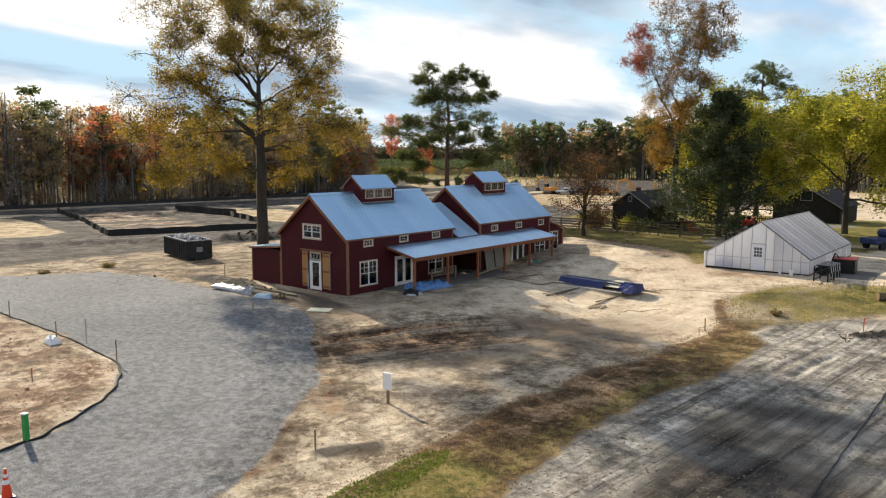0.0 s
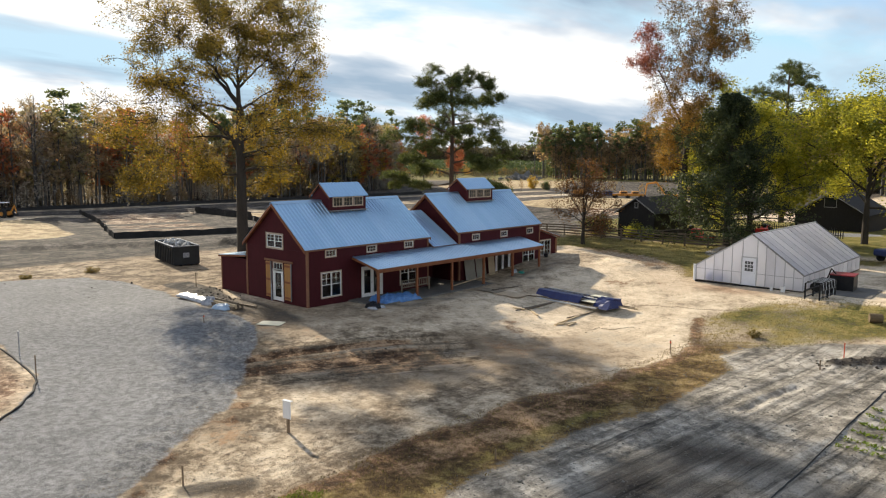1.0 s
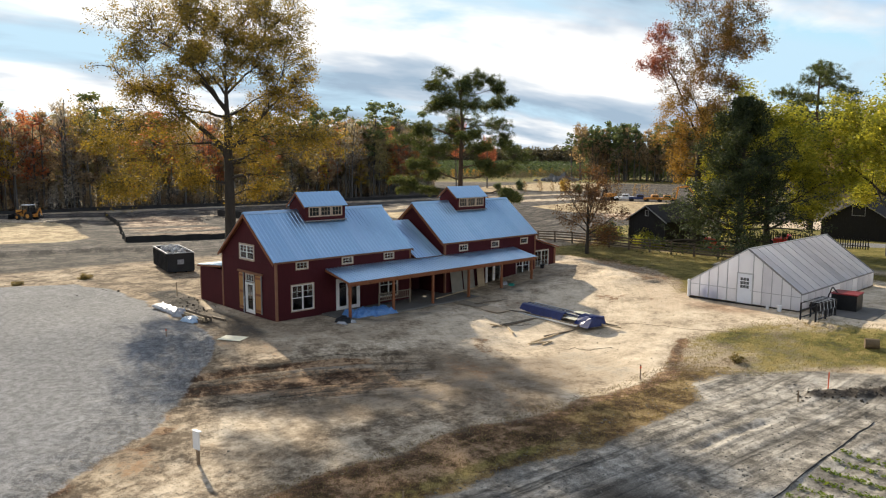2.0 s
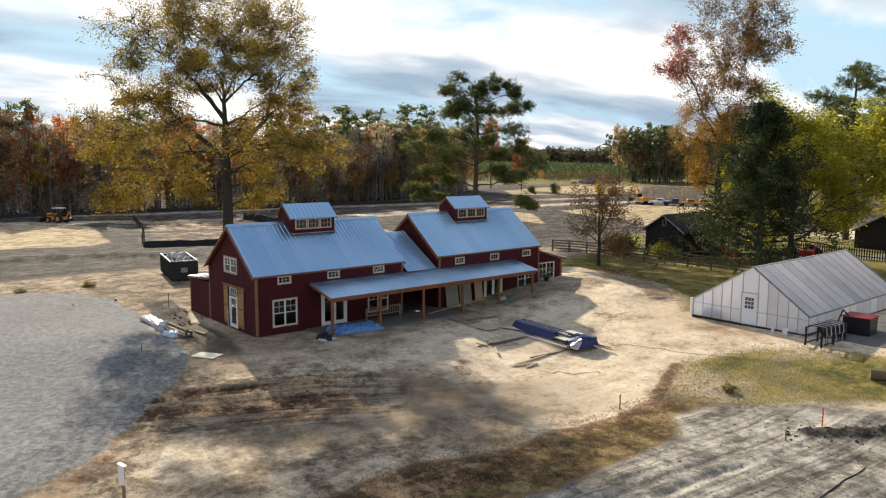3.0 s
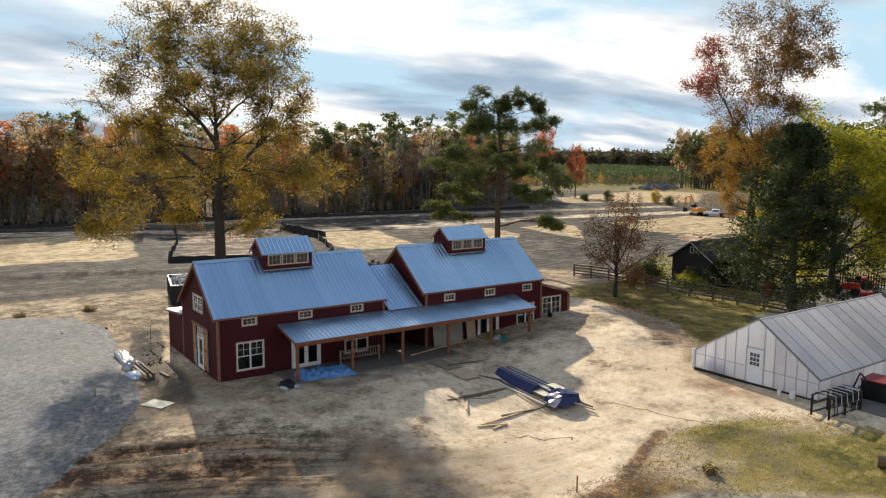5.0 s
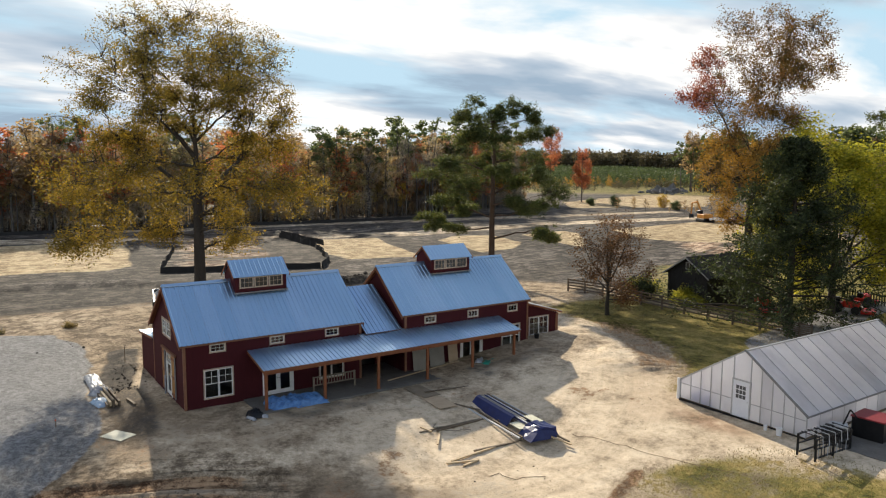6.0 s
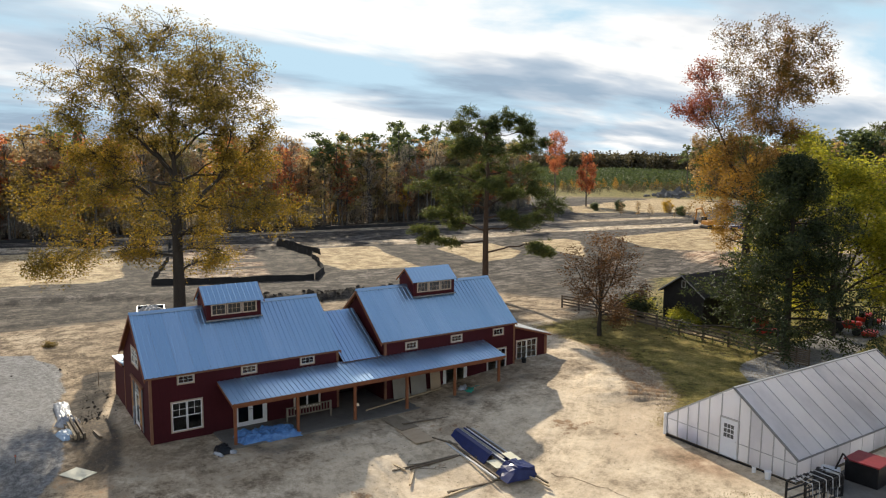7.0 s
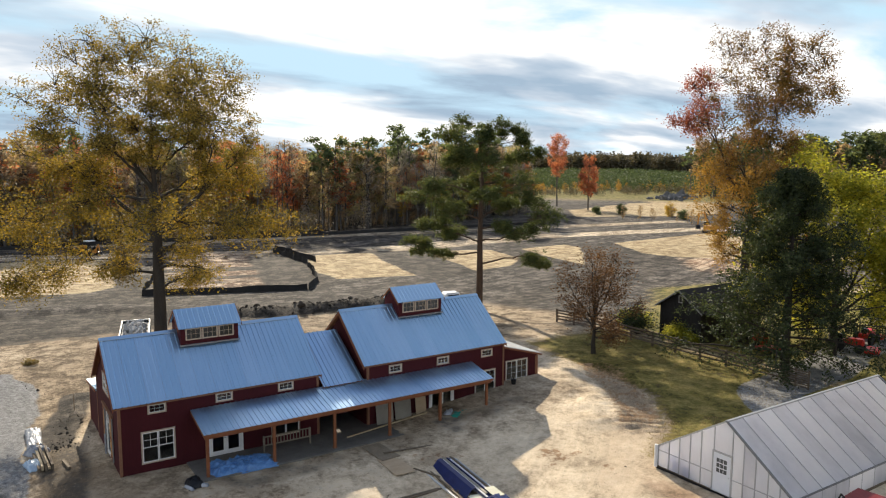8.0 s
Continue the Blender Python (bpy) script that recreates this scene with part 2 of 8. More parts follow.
PINE_BARK = plain("pine_bark", (0.055, 0.036, 0.026), (0.125, 0.085, 0.06), 3, 0.95, bump=0.9, depth=0.04, stretch=(1, 1, 0.3))
FAR_BARK = plain("far_bark", (0.07, 0.062, 0.055), (0.15, 0.135, 0.12), 0.6, 0.95, bump=0)
BLACK_WOOD = plain("black_stained_boards", (0.010, 0.009, 0.009), (0.022, 0.020, 0.019), 2.5, 0.75)
BLACK_ROOF = plain("dark_shingle_roof", (0.016, 0.014, 0.014), (0.034, 0.030, 0.029), 2.5, 0.85)
GREY_TRIM = plain("weathered_white_trim", (0.20, 0.195, 0.19), (0.30, 0.295, 0.285), 3, 0.6)
POLY = poly_sheet_material("greenhouse_wall_sheet", 0.16)
POLY_ROOF = poly_sheet_material("greenhouse_roof_sheet", 0.12)
ALU = plain("galvanised_frame", (0.36, 0.37, 0.385), (0.50, 0.51, 0.525), 3, 0.45, 0.4)
DARK_FRAME = plain("dark_frame_strip", (0.17, 0.172, 0.176), (0.26, 0.262, 0.266), 3, 0.5, 0.3)
BLACK_STEEL = plain("black_steel", (0.010, 0.010, 0.011), (0.022, 0.022, 0.024), 4, 0.4, 0.3)
DUMP_STEEL = plain("dumpster_paint", (0.016, 0.017, 0.018), (0.035, 0.036, 0.037), 1.5, 0.6)
RUBBLE = plain("grey_rubble", (0.05, 0.05, 0.05), (0.75, 0.74, 0.73), 2.2, 0.85)
BLUE_TARP = plain("blue_tarp", (0.045, 0.13, 0.34), (0.16, 0.32, 0.58), 2.5, 0.28)
NAVY_TARP = plain("navy_wrap", (0.010, 0.016, 0.075), (0.020, 0.032, 0.13), 2.5, 0.35)
GREEN_TARP = plain("green_tarp", (0.015, 0.17, 0.12), (0.04, 0.30, 0.21), 2.5, 0.45)
WHITE_WRAP = plain("white_plastic_wrap", (0.16, 0.165, 0.18), (0.50, 0.51, 0.54), 2.5, 0.35)
GREEN_PAINT = plain("green_post", (0.02, 0.22, 0.05), (0.04, 0.32, 0.08), 5, 0.5)
ORANGE = plain("cone_orange", (0.62, 0.045, 0.012), (0.80, 0.075, 0.02), 5, 0.5)
MACHINE = plain("machine_yellow", (0.42, 0.17, 0.03), (0.62, 0.28, 0.05), 2, 0.5)
TYRE = plain("tyre_rubber", (0.012, 0.012, 0.012), (0.03, 0.029, 0.028), 4, 0.85)
TRACTOR_RED = plain("tractor_red", (0.45, 0.02, 0.015), (0.62, 0.04, 0.025), 3, 0.45)
RED_LID = plain("dark_red_lid", (0.16, 0.018, 0.022), (0.25, 0.03, 0.035), 3, 0.5)
SILT = plain("black_silt_fence", (0.013, 0.012, 0.011), (0.034, 0.030, 0.027), 0.8, 0.85)
STAKE = plain("stake_wood", (0.16, 0.11, 0.07), (0.28, 0.20, 0.13), 5, 0.8)
FLAG = plain("orange_flag_tape", (0.65, 0.08, 0.03), (0.8, 0.14, 0.06), 5, 0.6)
DARK_PANE = plain("dark_reflecting_pane", (0.012, 0.014, 0.016), (0.03, 0.034, 0.038), 1.0, 0.06, 0.0, 0.6, bump=0)
PALE_ROOF = plain("pale_metal_roof", (0.50, 0.50, 0.50), (0.62, 0.62, 0.61), 1.5, 0.4, 0.3)
FROST = plain("frosted_pane", (0.07, 0.075, 0.08), (0.13, 0.135, 0.14), 2.0, 0.25, bump=0)
DOOR_WHITE = plain("white_door_paint", (0.66, 0.68, 0.74), (0.76, 0.78, 0.82), 2, 0.5)
BLUE_TUB = plain("blue_tub", (0.10, 0.14, 0.45), (0.16, 0.2, 0.55), 2, 0.5)
BLUE_PALE = plain("pale_blue_plastic", (0.25, 0.36, 0.48), (0.45, 0.55, 0.66), 2.5, 0.4)
PALE_BOARD = plain("pale_board", (0.50, 0.48, 0.36), (0.64, 0.61, 0.48), 1.5, 0.7)
SLAT_WOOD = plain("grey_slat_wood", (0.17, 0.14, 0.10), (0.27, 0.225, 0.17), 3, 0.8)
PLY_GREY = plain("grey_plywood", (0.22, 0.20, 0.165), (0.32, 0.29, 0.24), 1.5, 0.8)
PLY_DARK = plain("muddy_plywood", (0.15, 0.115, 0.075), (0.30, 0.235, 0.16), 1.2, 0.85)
SIGN_WHITE = plain("white_board_paint", (0.68, 0.68, 0.69), (0.80, 0.80, 0.80), 3, 0.5)
CAR_BLUE = plain("dark_blue_car_paint", (0.02, 0.03, 0.09), (0.035, 0.05, 0.13), 2, 0.3)
MUD_CLOD = plain("dark_soil_clod", (0.03, 0.025, 0.02), (0.085, 0.068, 0.052), 2, 0.95)
SOIL_CLOD = plain("sandy_clod", (0.17, 0.135, 0.095), (0.36, 0.30, 0.22), 2, 0.95)
CLAY_CLOD = plain("clay_clod", (0.17, 0.09, 0.055), (0.38, 0.25, 0.17), 2, 0.95)
LITTER = plain("brown_leaf_litter", (0.06, 0.032, 0.015), (0.20, 0.115, 0.055), 3, 0.95)
TILL_CLOD = plain("grey_soil_crumb", (0.10, 0.094, 0.082), (0.24, 0.225, 0.195), 2, 0.95)
GRAVEL_STONE = plain("gravel_stone", (0.18, 0.18, 0.18), (0.42, 0.42, 0.41), 3, 0.9)
GREY_HEAP = plain("grey_spoil", (0.10, 0.098, 0.095), (0.21, 0.205, 0.20), 0.2, 0.95)
STRAW_BALE = plain("old_straw", (0.09, 0.062, 0.035), (0.19, 0.135, 0.075), 6, 0.9)
GROUND = ground_material()
OAK_LEAF = leaf_material("oak_leaves", [(0.095, 0.084, 0.029), (0.175, 0.146, 0.040), (0.277, 0.207, 0.049), (0.437, 0.291, 0.058)], 0.55)
GOLD_LEAF = leaf_material("gold_oak_leaves", [(0.083, 0.072, 0.024), (0.165, 0.129, 0.030), (0.303, 0.213, 0.034), (0.550, 0.358, 0.041)], 0.5)
ORANGE_LEAF = leaf_material("orange_maple_leaves", [(0.17, 0.11, 0.03), (0.28, 0.17, 0.04), (0.38, 0.23, 0.05), (0.42, 0.21, 0.05)], 0.5)
PLANT_GREEN = leaf_material("young_pine_foliage", [(0.035, 0.055, 0.032), (0.055, 0.08, 0.04), (0.075, 0.105, 0.05), (0.10, 0.125, 0.055)], 0.45)
MAPLE_LEAF = leaf_material("maple_leaves", [(0.098, 0.069, 0.023), (0.172, 0.115, 0.032), (0.241, 0.138, 0.039), (0.310, 0.121, 0.052)], 0.45)
BLUSH_LEAF = leaf_material("red_maple_leaves", [(0.20, 0.06, 0.045), (0.30, 0.085, 0.06), (0.36, 0.12, 0.07), (0.30, 0.15, 0.06)], 0.5)
RUSSET_LEAF = leaf_material("russet_leaves", [(0.07, 0.035, 0.018), (0.13, 0.065, 0.03), (0.17, 0.085, 0.035), (0.21, 0.12, 0.05)])
LIME_LEAF = leaf_material("lime_leaves", [(0.138, 0.156, 0.031), (0.250, 0.269, 0.044), (0.400, 0.388, 0.056), (0.575, 0.512, 0.075)], 0.62)
CEDAR_LEAF = leaf_material("cedar_foliage", [(0.016, 0.025, 0.013), (0.030, 0.043, 0.020), (0.062, 0.080, 0.032), (0.13, 0.15, 0.05)], 0.3)
NEEDLE = leaf_material("pine_needles", [(0.034, 0.050, 0.024), (0.062, 0.086, 0.034), (0.11, 0.13, 0.042), (0.20, 0.20, 0.06)], 0.45)
FAR_GREEN = leaf_material("wood_pine_foliage", [(0.061, 0.090, 0.053), (0.101, 0.136, 0.069), (0.146, 0.179, 0.085), (0.211, 0.227, 0.098)], 0.5)
FAR_BROWN = leaf_material("wood_brown_foliage", [(0.20, 0.15, 0.105), (0.30, 0.22, 0.155), (0.39, 0.29, 0.19), (0.45, 0.34, 0.20)], 0.6)
FAR_RED = leaf_material("wood_red_foliage", [(0.278, 0.108, 0.076), (0.417, 0.152, 0.099), (0.531, 0.209, 0.114), (0.531, 0.278, 0.127)], 0.6)
FAR_GOLD = leaf_material("wood_gold_foliage", [(0.220, 0.165, 0.050), (0.363, 0.264, 0.061), (0.484, 0.341, 0.066), (0.572, 0.407, 0.077)], 0.6)
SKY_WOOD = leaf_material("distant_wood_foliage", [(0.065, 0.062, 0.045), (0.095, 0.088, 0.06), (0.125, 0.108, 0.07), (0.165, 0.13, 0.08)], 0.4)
FAR_DULL = leaf_material("wood_olive_foliage", [(0.194, 0.174, 0.116), (0.290, 0.261, 0.155), (0.388, 0.339, 0.184), (0.504, 0.426, 0.214)], 0.6)
FAR_BARE = leaf_material("wood_bare_twigs", [(0.245, 0.215, 0.186), (0.345, 0.309, 0.273), (0.431, 0.381, 0.331), (0.503, 0.445, 0.381)], 0.4)
GRASS_BLADE = leaf_material("grass_blades", [(0.10, 0.085, 0.03), (0.19, 0.15, 0.055), (0.27, 0.205, 0.085), (0.33, 0.25, 0.11)], 0.3)
SPROUT = leaf_material("crop_sprouts", [(0.06, 0.10, 0.015), (0.11, 0.17, 0.02), (0.17, 0.23, 0.03), (0.22, 0.27, 0.04)], 0.3)


# ---- building blocks ----
def thing(name, at, label, category, group="", kind="", turn=0.0):
    ob = new(name)
    ob.matrix_world = pose(*at, 0, 0, turn)
    ob.empty_display_size = 0.2
    return tagged(ob, label, category, group, kind)


def mesh_of(name, bm, material):
    me = bpy.data.meshes.new(name)
    bm.to_mesh(me)
    bm.free()
    for m in (material if isinstance(material, (list, tuple)) else (material,)):
        me.materials.append(m)
    return me


def part(name, bm, material, parent, label="", at=None, turn=(0, 0, 0), kind=""):
    """Links a bmesh as one mesh under a thing or a part; coordinates are the parent's own."""
    ob = new(name, bm if isinstance(bm, bpy.types.Mesh) else mesh_of(name, bm, material))
    ob.parent = parent
    if at:
        ob.matrix_basis = pose(*at, *turn)
    return tagged(ob, label, kind=kind)


def box(bm, x0, x1, y0, y1, z0, z1, bevel=0.0, m=None):
    made = bmesh.ops.create_cube(bm, size=1.0)["verts"]
    bmesh.ops.scale(bm, vec=(abs(x1 - x0), abs(y1 - y0), abs(z1 - z0)), verts=made)
    bmesh.ops.translate(bm, vec=((x0 + x1) / 2, (y0 + y1) / 2, (z0 + z1) / 2), verts=made)
    if bevel:
        edges = list({e for v in made for e in v.link_edges})
        made = bmesh.ops.bevel(bm, geom=edges, offset=bevel, segments=1, affect="EDGES")["verts"]
    if m is not None:
        bmesh.ops.transform(bm, matrix=m, verts=[v for v in made if v.is_valid])
    return bm


def boxed(*args, **kw):
    return box(bmesh.new(), *args, **kw)


def rod(bm, a, b, r0, r1=None, sides=8):
    """A tapered bar between two points."""
    a, b = Vector(a), Vector(b)
    q = (b - a).to_track_quat("Z", "Y").to_matrix()
    r1 = r0 if r1 is None else r1
    rings = []
    for p, r in ((a, r0), (b, r1)):
        rings.append([bm.verts.new(p + q @ Vector((r * math.cos(k * math.tau / sides), r * math.sin(k * math.tau / sides), 0))) for k in range(sides)])
    for k in range(sides):
        bm.faces.new((rings[0][k], rings[0][(k + 1) % sides], rings[1][(k + 1) % sides], rings[1][k]))
    bm.faces.new(rings[0][::-1])
    bm.faces.new(rings[1])
    return bm


def prism(bm, outline, depth, axis="y"):
    """A closed outline of (u, z) pairs pushed along an axis by depth = (from, to)."""
    def at(u, z, d):
        return (u, d, z) if axis == "y" else (d, u, z)
    a = [bm.verts.new(at(u, z, depth[0])) for u, z in outline]
    b = [bm.verts.new(at(u, z, depth[1])) for u, z in outline]
    bm.faces.new(a)
    bm.faces.new(b[::-1])
    for i in range(len(a)):
        j = (i + 1) % len(a)
        bm.faces.new((a[j], a[i], b[i], b[j]))
    bmesh.ops.recalc_face_normals(bm, faces=bm.faces)
    return bm


def smooth(me):
    me.shade_smooth()
    return me


def fbm(x, y, scale, seed=0, octaves=4, gain=0.5):
    """Value noise on arrays, about -1 to 1."""
    total, amp, norm = np.zeros_like(x, dtype=float), 1.0, 0.0
    rs = np.random.RandomState(seed)
    for o in range(octaves):
        grid = rs.rand(256, 256)
        u, v = x / scale * 2 ** o + 31.7 * o, y / scale * 2 ** o + 17.3 * o
        i, j = np.floor(u).astype(int), np.floor(v).astype(int)
        fu, fv = u - i, v - j
        fu, fv = fu * fu * (3 - 2 * fu), fv * fv * (3 - 2 * fv)
        g = lambda a, b: grid[a % 256, b % 256]
        top = g(i, j) * (1 - fu) + g(i + 1, j) * fu
        bot = g(i, j + 1) * (1 - fu) + g(i + 1, j + 1) * fu
        total += amp * (top * (1 - fv) + bot * fv - 0.5) * 2
        norm += amp
        amp *= gain
    return total / norm


def sstep(a, b, v):
    k = np.clip((v - a) / (b - a), 0, 1)
    return k * k * (3 - 2 * k)


def inside(x, y, pts, soft=1.0):
    """How far into a closed outline the points lie: 0 outside, 0.5 on its edge, 1 inside."""
    best, inn = np.full(x.shape, 1e9), np.zeros(x.shape, bool)
    for (ax, ay), (bx, by) in zip(pts, pts[1:] + pts[:1]):
        dx, dy = bx - ax, by - ay
        k = np.clip(((x - ax) * dx + (y - ay) * dy) / (dx * dx + dy * dy), 0, 1)
        best = np.minimum(best, np.hypot(x - ax - k * dx, y - ay - k * dy))
        cross = ((ay > y) != (by > y)) & (x < (bx - ax) * (y - ay) / ((by - ay) or 1e-9) + ax)
        inn ^= cross
    return np.clip(0.5 + np.where(inn, best, -best) / (2 * soft), 0, 1)


def along(x, y, pts, wide, soft):
    """1 on a line of the given half width, fading over soft."""
    best = np.full(x.shape, 1e9)
    for (ax, ay), (bx, by) in zip(pts, pts[1:]):
        dx, dy = bx - ax, by - ay
        k = np.clip(((x - ax) * dx + (y - ay) * dy) / (dx * dx + dy * dy), 0, 1)
        best = np.minimum(best, np.hypot(x - ax - k * dx, y - ay - k * dy))
    return 1 - sstep(wide, wide + soft, best)


# ---- ground: one sheet out to the horizon ----
def ground_height(x, y):
    """Height of the soil: level pad under the barn, lower drive, a rise to the greenhouse and lawn."""
    x, y = np.asarray(x, float), np.asarray(y, float)
    pad = 1 - sstep(0.75, 1.65, np.sqrt(((x + 40) / 11.5) ** 2 + ((y - 47) / 18.0) ** 2))
    z = -0.55 + 0.57 * pad
    rise = sstep(45, 60, y + 0.12 * (x + 20)) * (1 - sstep(45, 70, -x)) * (1 - sstep(95, 150, y))
    z = np.maximum(z, z * (1 - rise) + 0.97 * rise)
    z = z + 0.25 * sstep(36, 46, -x) * (1 - sstep(24, 30, y)) * (1 - sstep(55, 75, -x))
    z = z - 0.35 * sstep(60, 90, -x)
    return z


def axis_steps(mid, far_lo, far_hi, growth):
    mid = list(mid)
    left, s = [mid[0]], mid[1] - mid[0]
    while left[-1] > far_lo:
        s *= growth
        left.append(left[-1] - s)
    right, s = [mid[-1]], mid[-1] - mid[-2]
    while right[-1] < far_hi:
        s *= growth
        right.append(right[-1] + s)
    return np.array(left[:0:-1] + mid + right[1:])


DRIVE = [(-90, 14), (-75, 20), (-66, 24.5), (-63.7, 30.2), (-59, 31.4), (-52.2, 31.2), (-48.3, 30.9), (-42, 30.2), (-39, 30.4), (-36.2, 29),
         (-31, 25.9), (-26.9, 23.6), (-24.4, 20.8), (-22.5, 16.9), (-20.8, 14.7), (-19.2, 12), (-16, 4), (-12, -12), (-60, -40), (-110, -10)]
ISLAND = [(-62, 15), (-50, 17.2), (-42.3, 17.3), (-35.4, 17.1), (-32.6, 16.2), (-29.6, 14), (-27.6, 11.1), (-26.9, 8.9), (-27, 4), (-33, -6), (-60, -4)]
STRIP = [(-12.6, 6), (-15.6, 12), (-16.3, 18), (-16.5, 24), (-16.3, 31), (-15.6, 38), (-15.0, 44.6), (-16.8, 50), (-14, 55.5), (-12, 57), (-4, 57), (2, 60), (4, 54),
         (-5.5, 51.5), (-9.5, 48), (-12.4, 45.6), (-13.3, 43.6), (-11.2, 41.4), (-11.3, 35), (-12.4, 29), (-12.6, 20), (-11.4, 12)]
LAWN = [(-45, 68.5), (-40, 67.2), (-33.3, 67.0), (-29.5, 66.5), (-25, 62), (-22.5, 58.5), (-20.7, 58.5), (-20.7, 74), (-12, 74), (-12, 79), (-24, 80), (-46, 79)]
FAR_LAWN = [(-46, 80), (-26, 79), (-8, 82), (20, 75), (60, 90), (40, 130), (-20, 128), (-60, 122), (-62, 105), (-50, 90)]
GARDEN = [(-12.6, 4), (-13.4, 20), (-13.0, 29), (-12.6, 37), (-14.6, 43), (-13.6, 46.4), (-9, 49), (-5.5, 50.5), (8, 54), (40, 54), (40, -20), (-6, -20)]
STRAW = [[(-104, 20), (-103.8, 32), (-101.4, 41), (-104, 44.4), (-123, 48.3), (-134, 48.8), (-139, 41), (-139, 20)], [(-116.3, 78.4), (-121, 82), (-119, 92), (-91.3, 85.6), (-94.1, 74), (-102, 74)],
         [(-109.4, 100), (-113.8, 107.3), (-111.5, 114.5), (-98.8, 111.8), (-92.2, 104.9), (-90.1, 96.3)], [(-109.8, 121), (-110.2, 133.6), (-105, 132.7), (-86, 116), (-91.6, 116.5)],
         [(-107.2, 144.7), (-110, 178), (-80, 185), (-62, 160), (-76.3, 144.7), (-85.3, 137.2), (-91.9, 137.1)], [(-187, 205.6), (-213, 291), (-183, 285), (-145, 229), (-163, 187)]]
CLAY_SPOT = [(-83.9, 136.4), (-77, 144.5), (-60, 136), (-63, 124), (-71, 126)]
MUD_PLOTS = [[(-126, 76.4), (-120, 79.4), (-94, 73.4), (-94, 69.4), (-108, 72.6)], [(-117, 91.8), (-91.5, 86), (-88, 92), (-90.4, 95.9), (-110, 100)], [(-123, 48.3), (-97.5, 42.8), (-96.5, 46.6), (-124, 52)],
             [(-111, 115), (-99, 112), (-91, 105.4), (-86, 115.5), (-92, 116), (-109, 120.5)], [(-110, 134), (-105, 133), (-84.5, 115.5), (-76, 122), (-85, 136.6), (-92, 136.6), (-107, 144)]]
BASIN = [(-96, 47), (-88.5, 66), (-92, 70), (-131, 77), (-143, 61)]

gx = axis_steps(np.r_[np.arange(-150, -60, 0.8), np.arange(-60, -34, 0.3), np.arange(-34, -16, 0.2), np.arange(-16, 3, 0.17)], -2600, 2200, 1.1)
gy = axis_steps(np.r_[np.arange(8, 50, 0.19), np.arange(50, 72, 0.3), np.arange(72, 190, 0.85)], -1500, 2600, 1.1)
X, Y = np.meshgrid(gx, gy, indexing="ij")
wx, wy = X + 1.2 * fbm(X, Y, 7, 3), Y + 1.2 * fbm(X, Y, 7, 4)
near = np.exp(-(np.maximum(np.hypot(X + 25, Y - 40) - 70, 0) / 60) ** 2)
drive = inside(wx, wy, DRIVE, 0.7) * (1 - inside(X + 0.4 * fbm(X, Y, 3, 5), Y + 0.4 * fbm(X, Y, 3, 6), ISLAND, 0.5))
isle = inside(X, Y, ISLAND, 1.0)
strip, lawn = inside(wx, wy, STRIP, 0.9), inside(wx, wy, LAWN, 1.6)
garden = inside(wx, wy, GARDEN, 1.0)
far_out = sstep(240, 330, np.hypot(X + 40, Y - 50))
# the ways that vehicles take: distance across and along the nearest one
WAYS = [[(-33, 10), (-29.8, 21), (-28, 26.5), (-26, 31.5), (-22, 37), (-20, 44), (-22, 53), (-29, 61), (-38, 69)], [(-20.5, 6), (-18.4, 13), (-16.8, 18), (-17.4, 26), (-18.6, 33)],
        [(-98, -10), (-87, 32), (-82, 58), (-76, 74), (-84, 104), (-104, 150), (-116, 200)], [(-62, 34), (-52, 33.5), (-44, 33), (-38, 31)]]
LOOP = [(-15, -4), (-20.5, 9), (-24.5, 16.5), (-30, 21), (-40, 24), (-56, 24.5), (-74, 18)]


def eased(pts, times=3):
    """The same line with its corners rounded off."""
    p = np.array(pts, float)
    for _ in range(times):
        p = np.concatenate([p[:1], np.stack([p[:-1] * 0.75 + p[1:] * 0.25, p[:-1] * 0.25 + p[1:] * 0.75], 1).reshape(-1, 2), p[-1:]])
    return [tuple(q) for q in p]


def lane(x, y, pts):
    """Signed distance across a line of the plan, and the way along it."""
    best, across, run, done = np.full(x.shape, 1e9), np.zeros(x.shape), np.zeros(x.shape), 0.0
    for (ax, ay), (bx, by) in zip(pts, pts[1:]):
        ln = math.hypot(bx - ax, by - ay)
        ux, uy = (bx - ax) / ln, (by - ay) / ln
        k = np.clip((x - ax) * ux + (y - ay) * uy, 0, ln)
        dx, dy = x - ax - ux * k, y - ay - uy * k
        d = np.hypot(dx, dy)
        near_it = d < best
        best = np.where(near_it, d, best)
        across = np.where(near_it, np.sign(ux * dy - uy * dx) * d, across)
        run = np.where(near_it, done + k, run)
        done += ln
    return best, across, run


best, across, run = np.full(X.shape, 1e9), np.zeros(X.shape), np.zeros(X.shape)
for w, way in enumerate(WAYS):
    d, a, r = lane(X, Y, eased(way))
    across, run = np.where(d < best, a * (0.4 if w == 2 else 1.0) + 37.0 * w, across), np.where(d < best, r, run)
    best = np.minimum(best, d)
d, a, r = lane(X, Y, eased(LOOP))
across, run = np.where(drive > 0.5, a + 300, across), np.where(drive > 0.5, r, run)
across, run = np.where(garden > 0.5, X - 0.11 * Y + 500, across), np.where(garden > 0.5, Y, run)
far_site = np.maximum(sstep(73, 80, -X), sstep(76, 86, Y) * sstep(42, 52, -X)) * (1 - far_out)
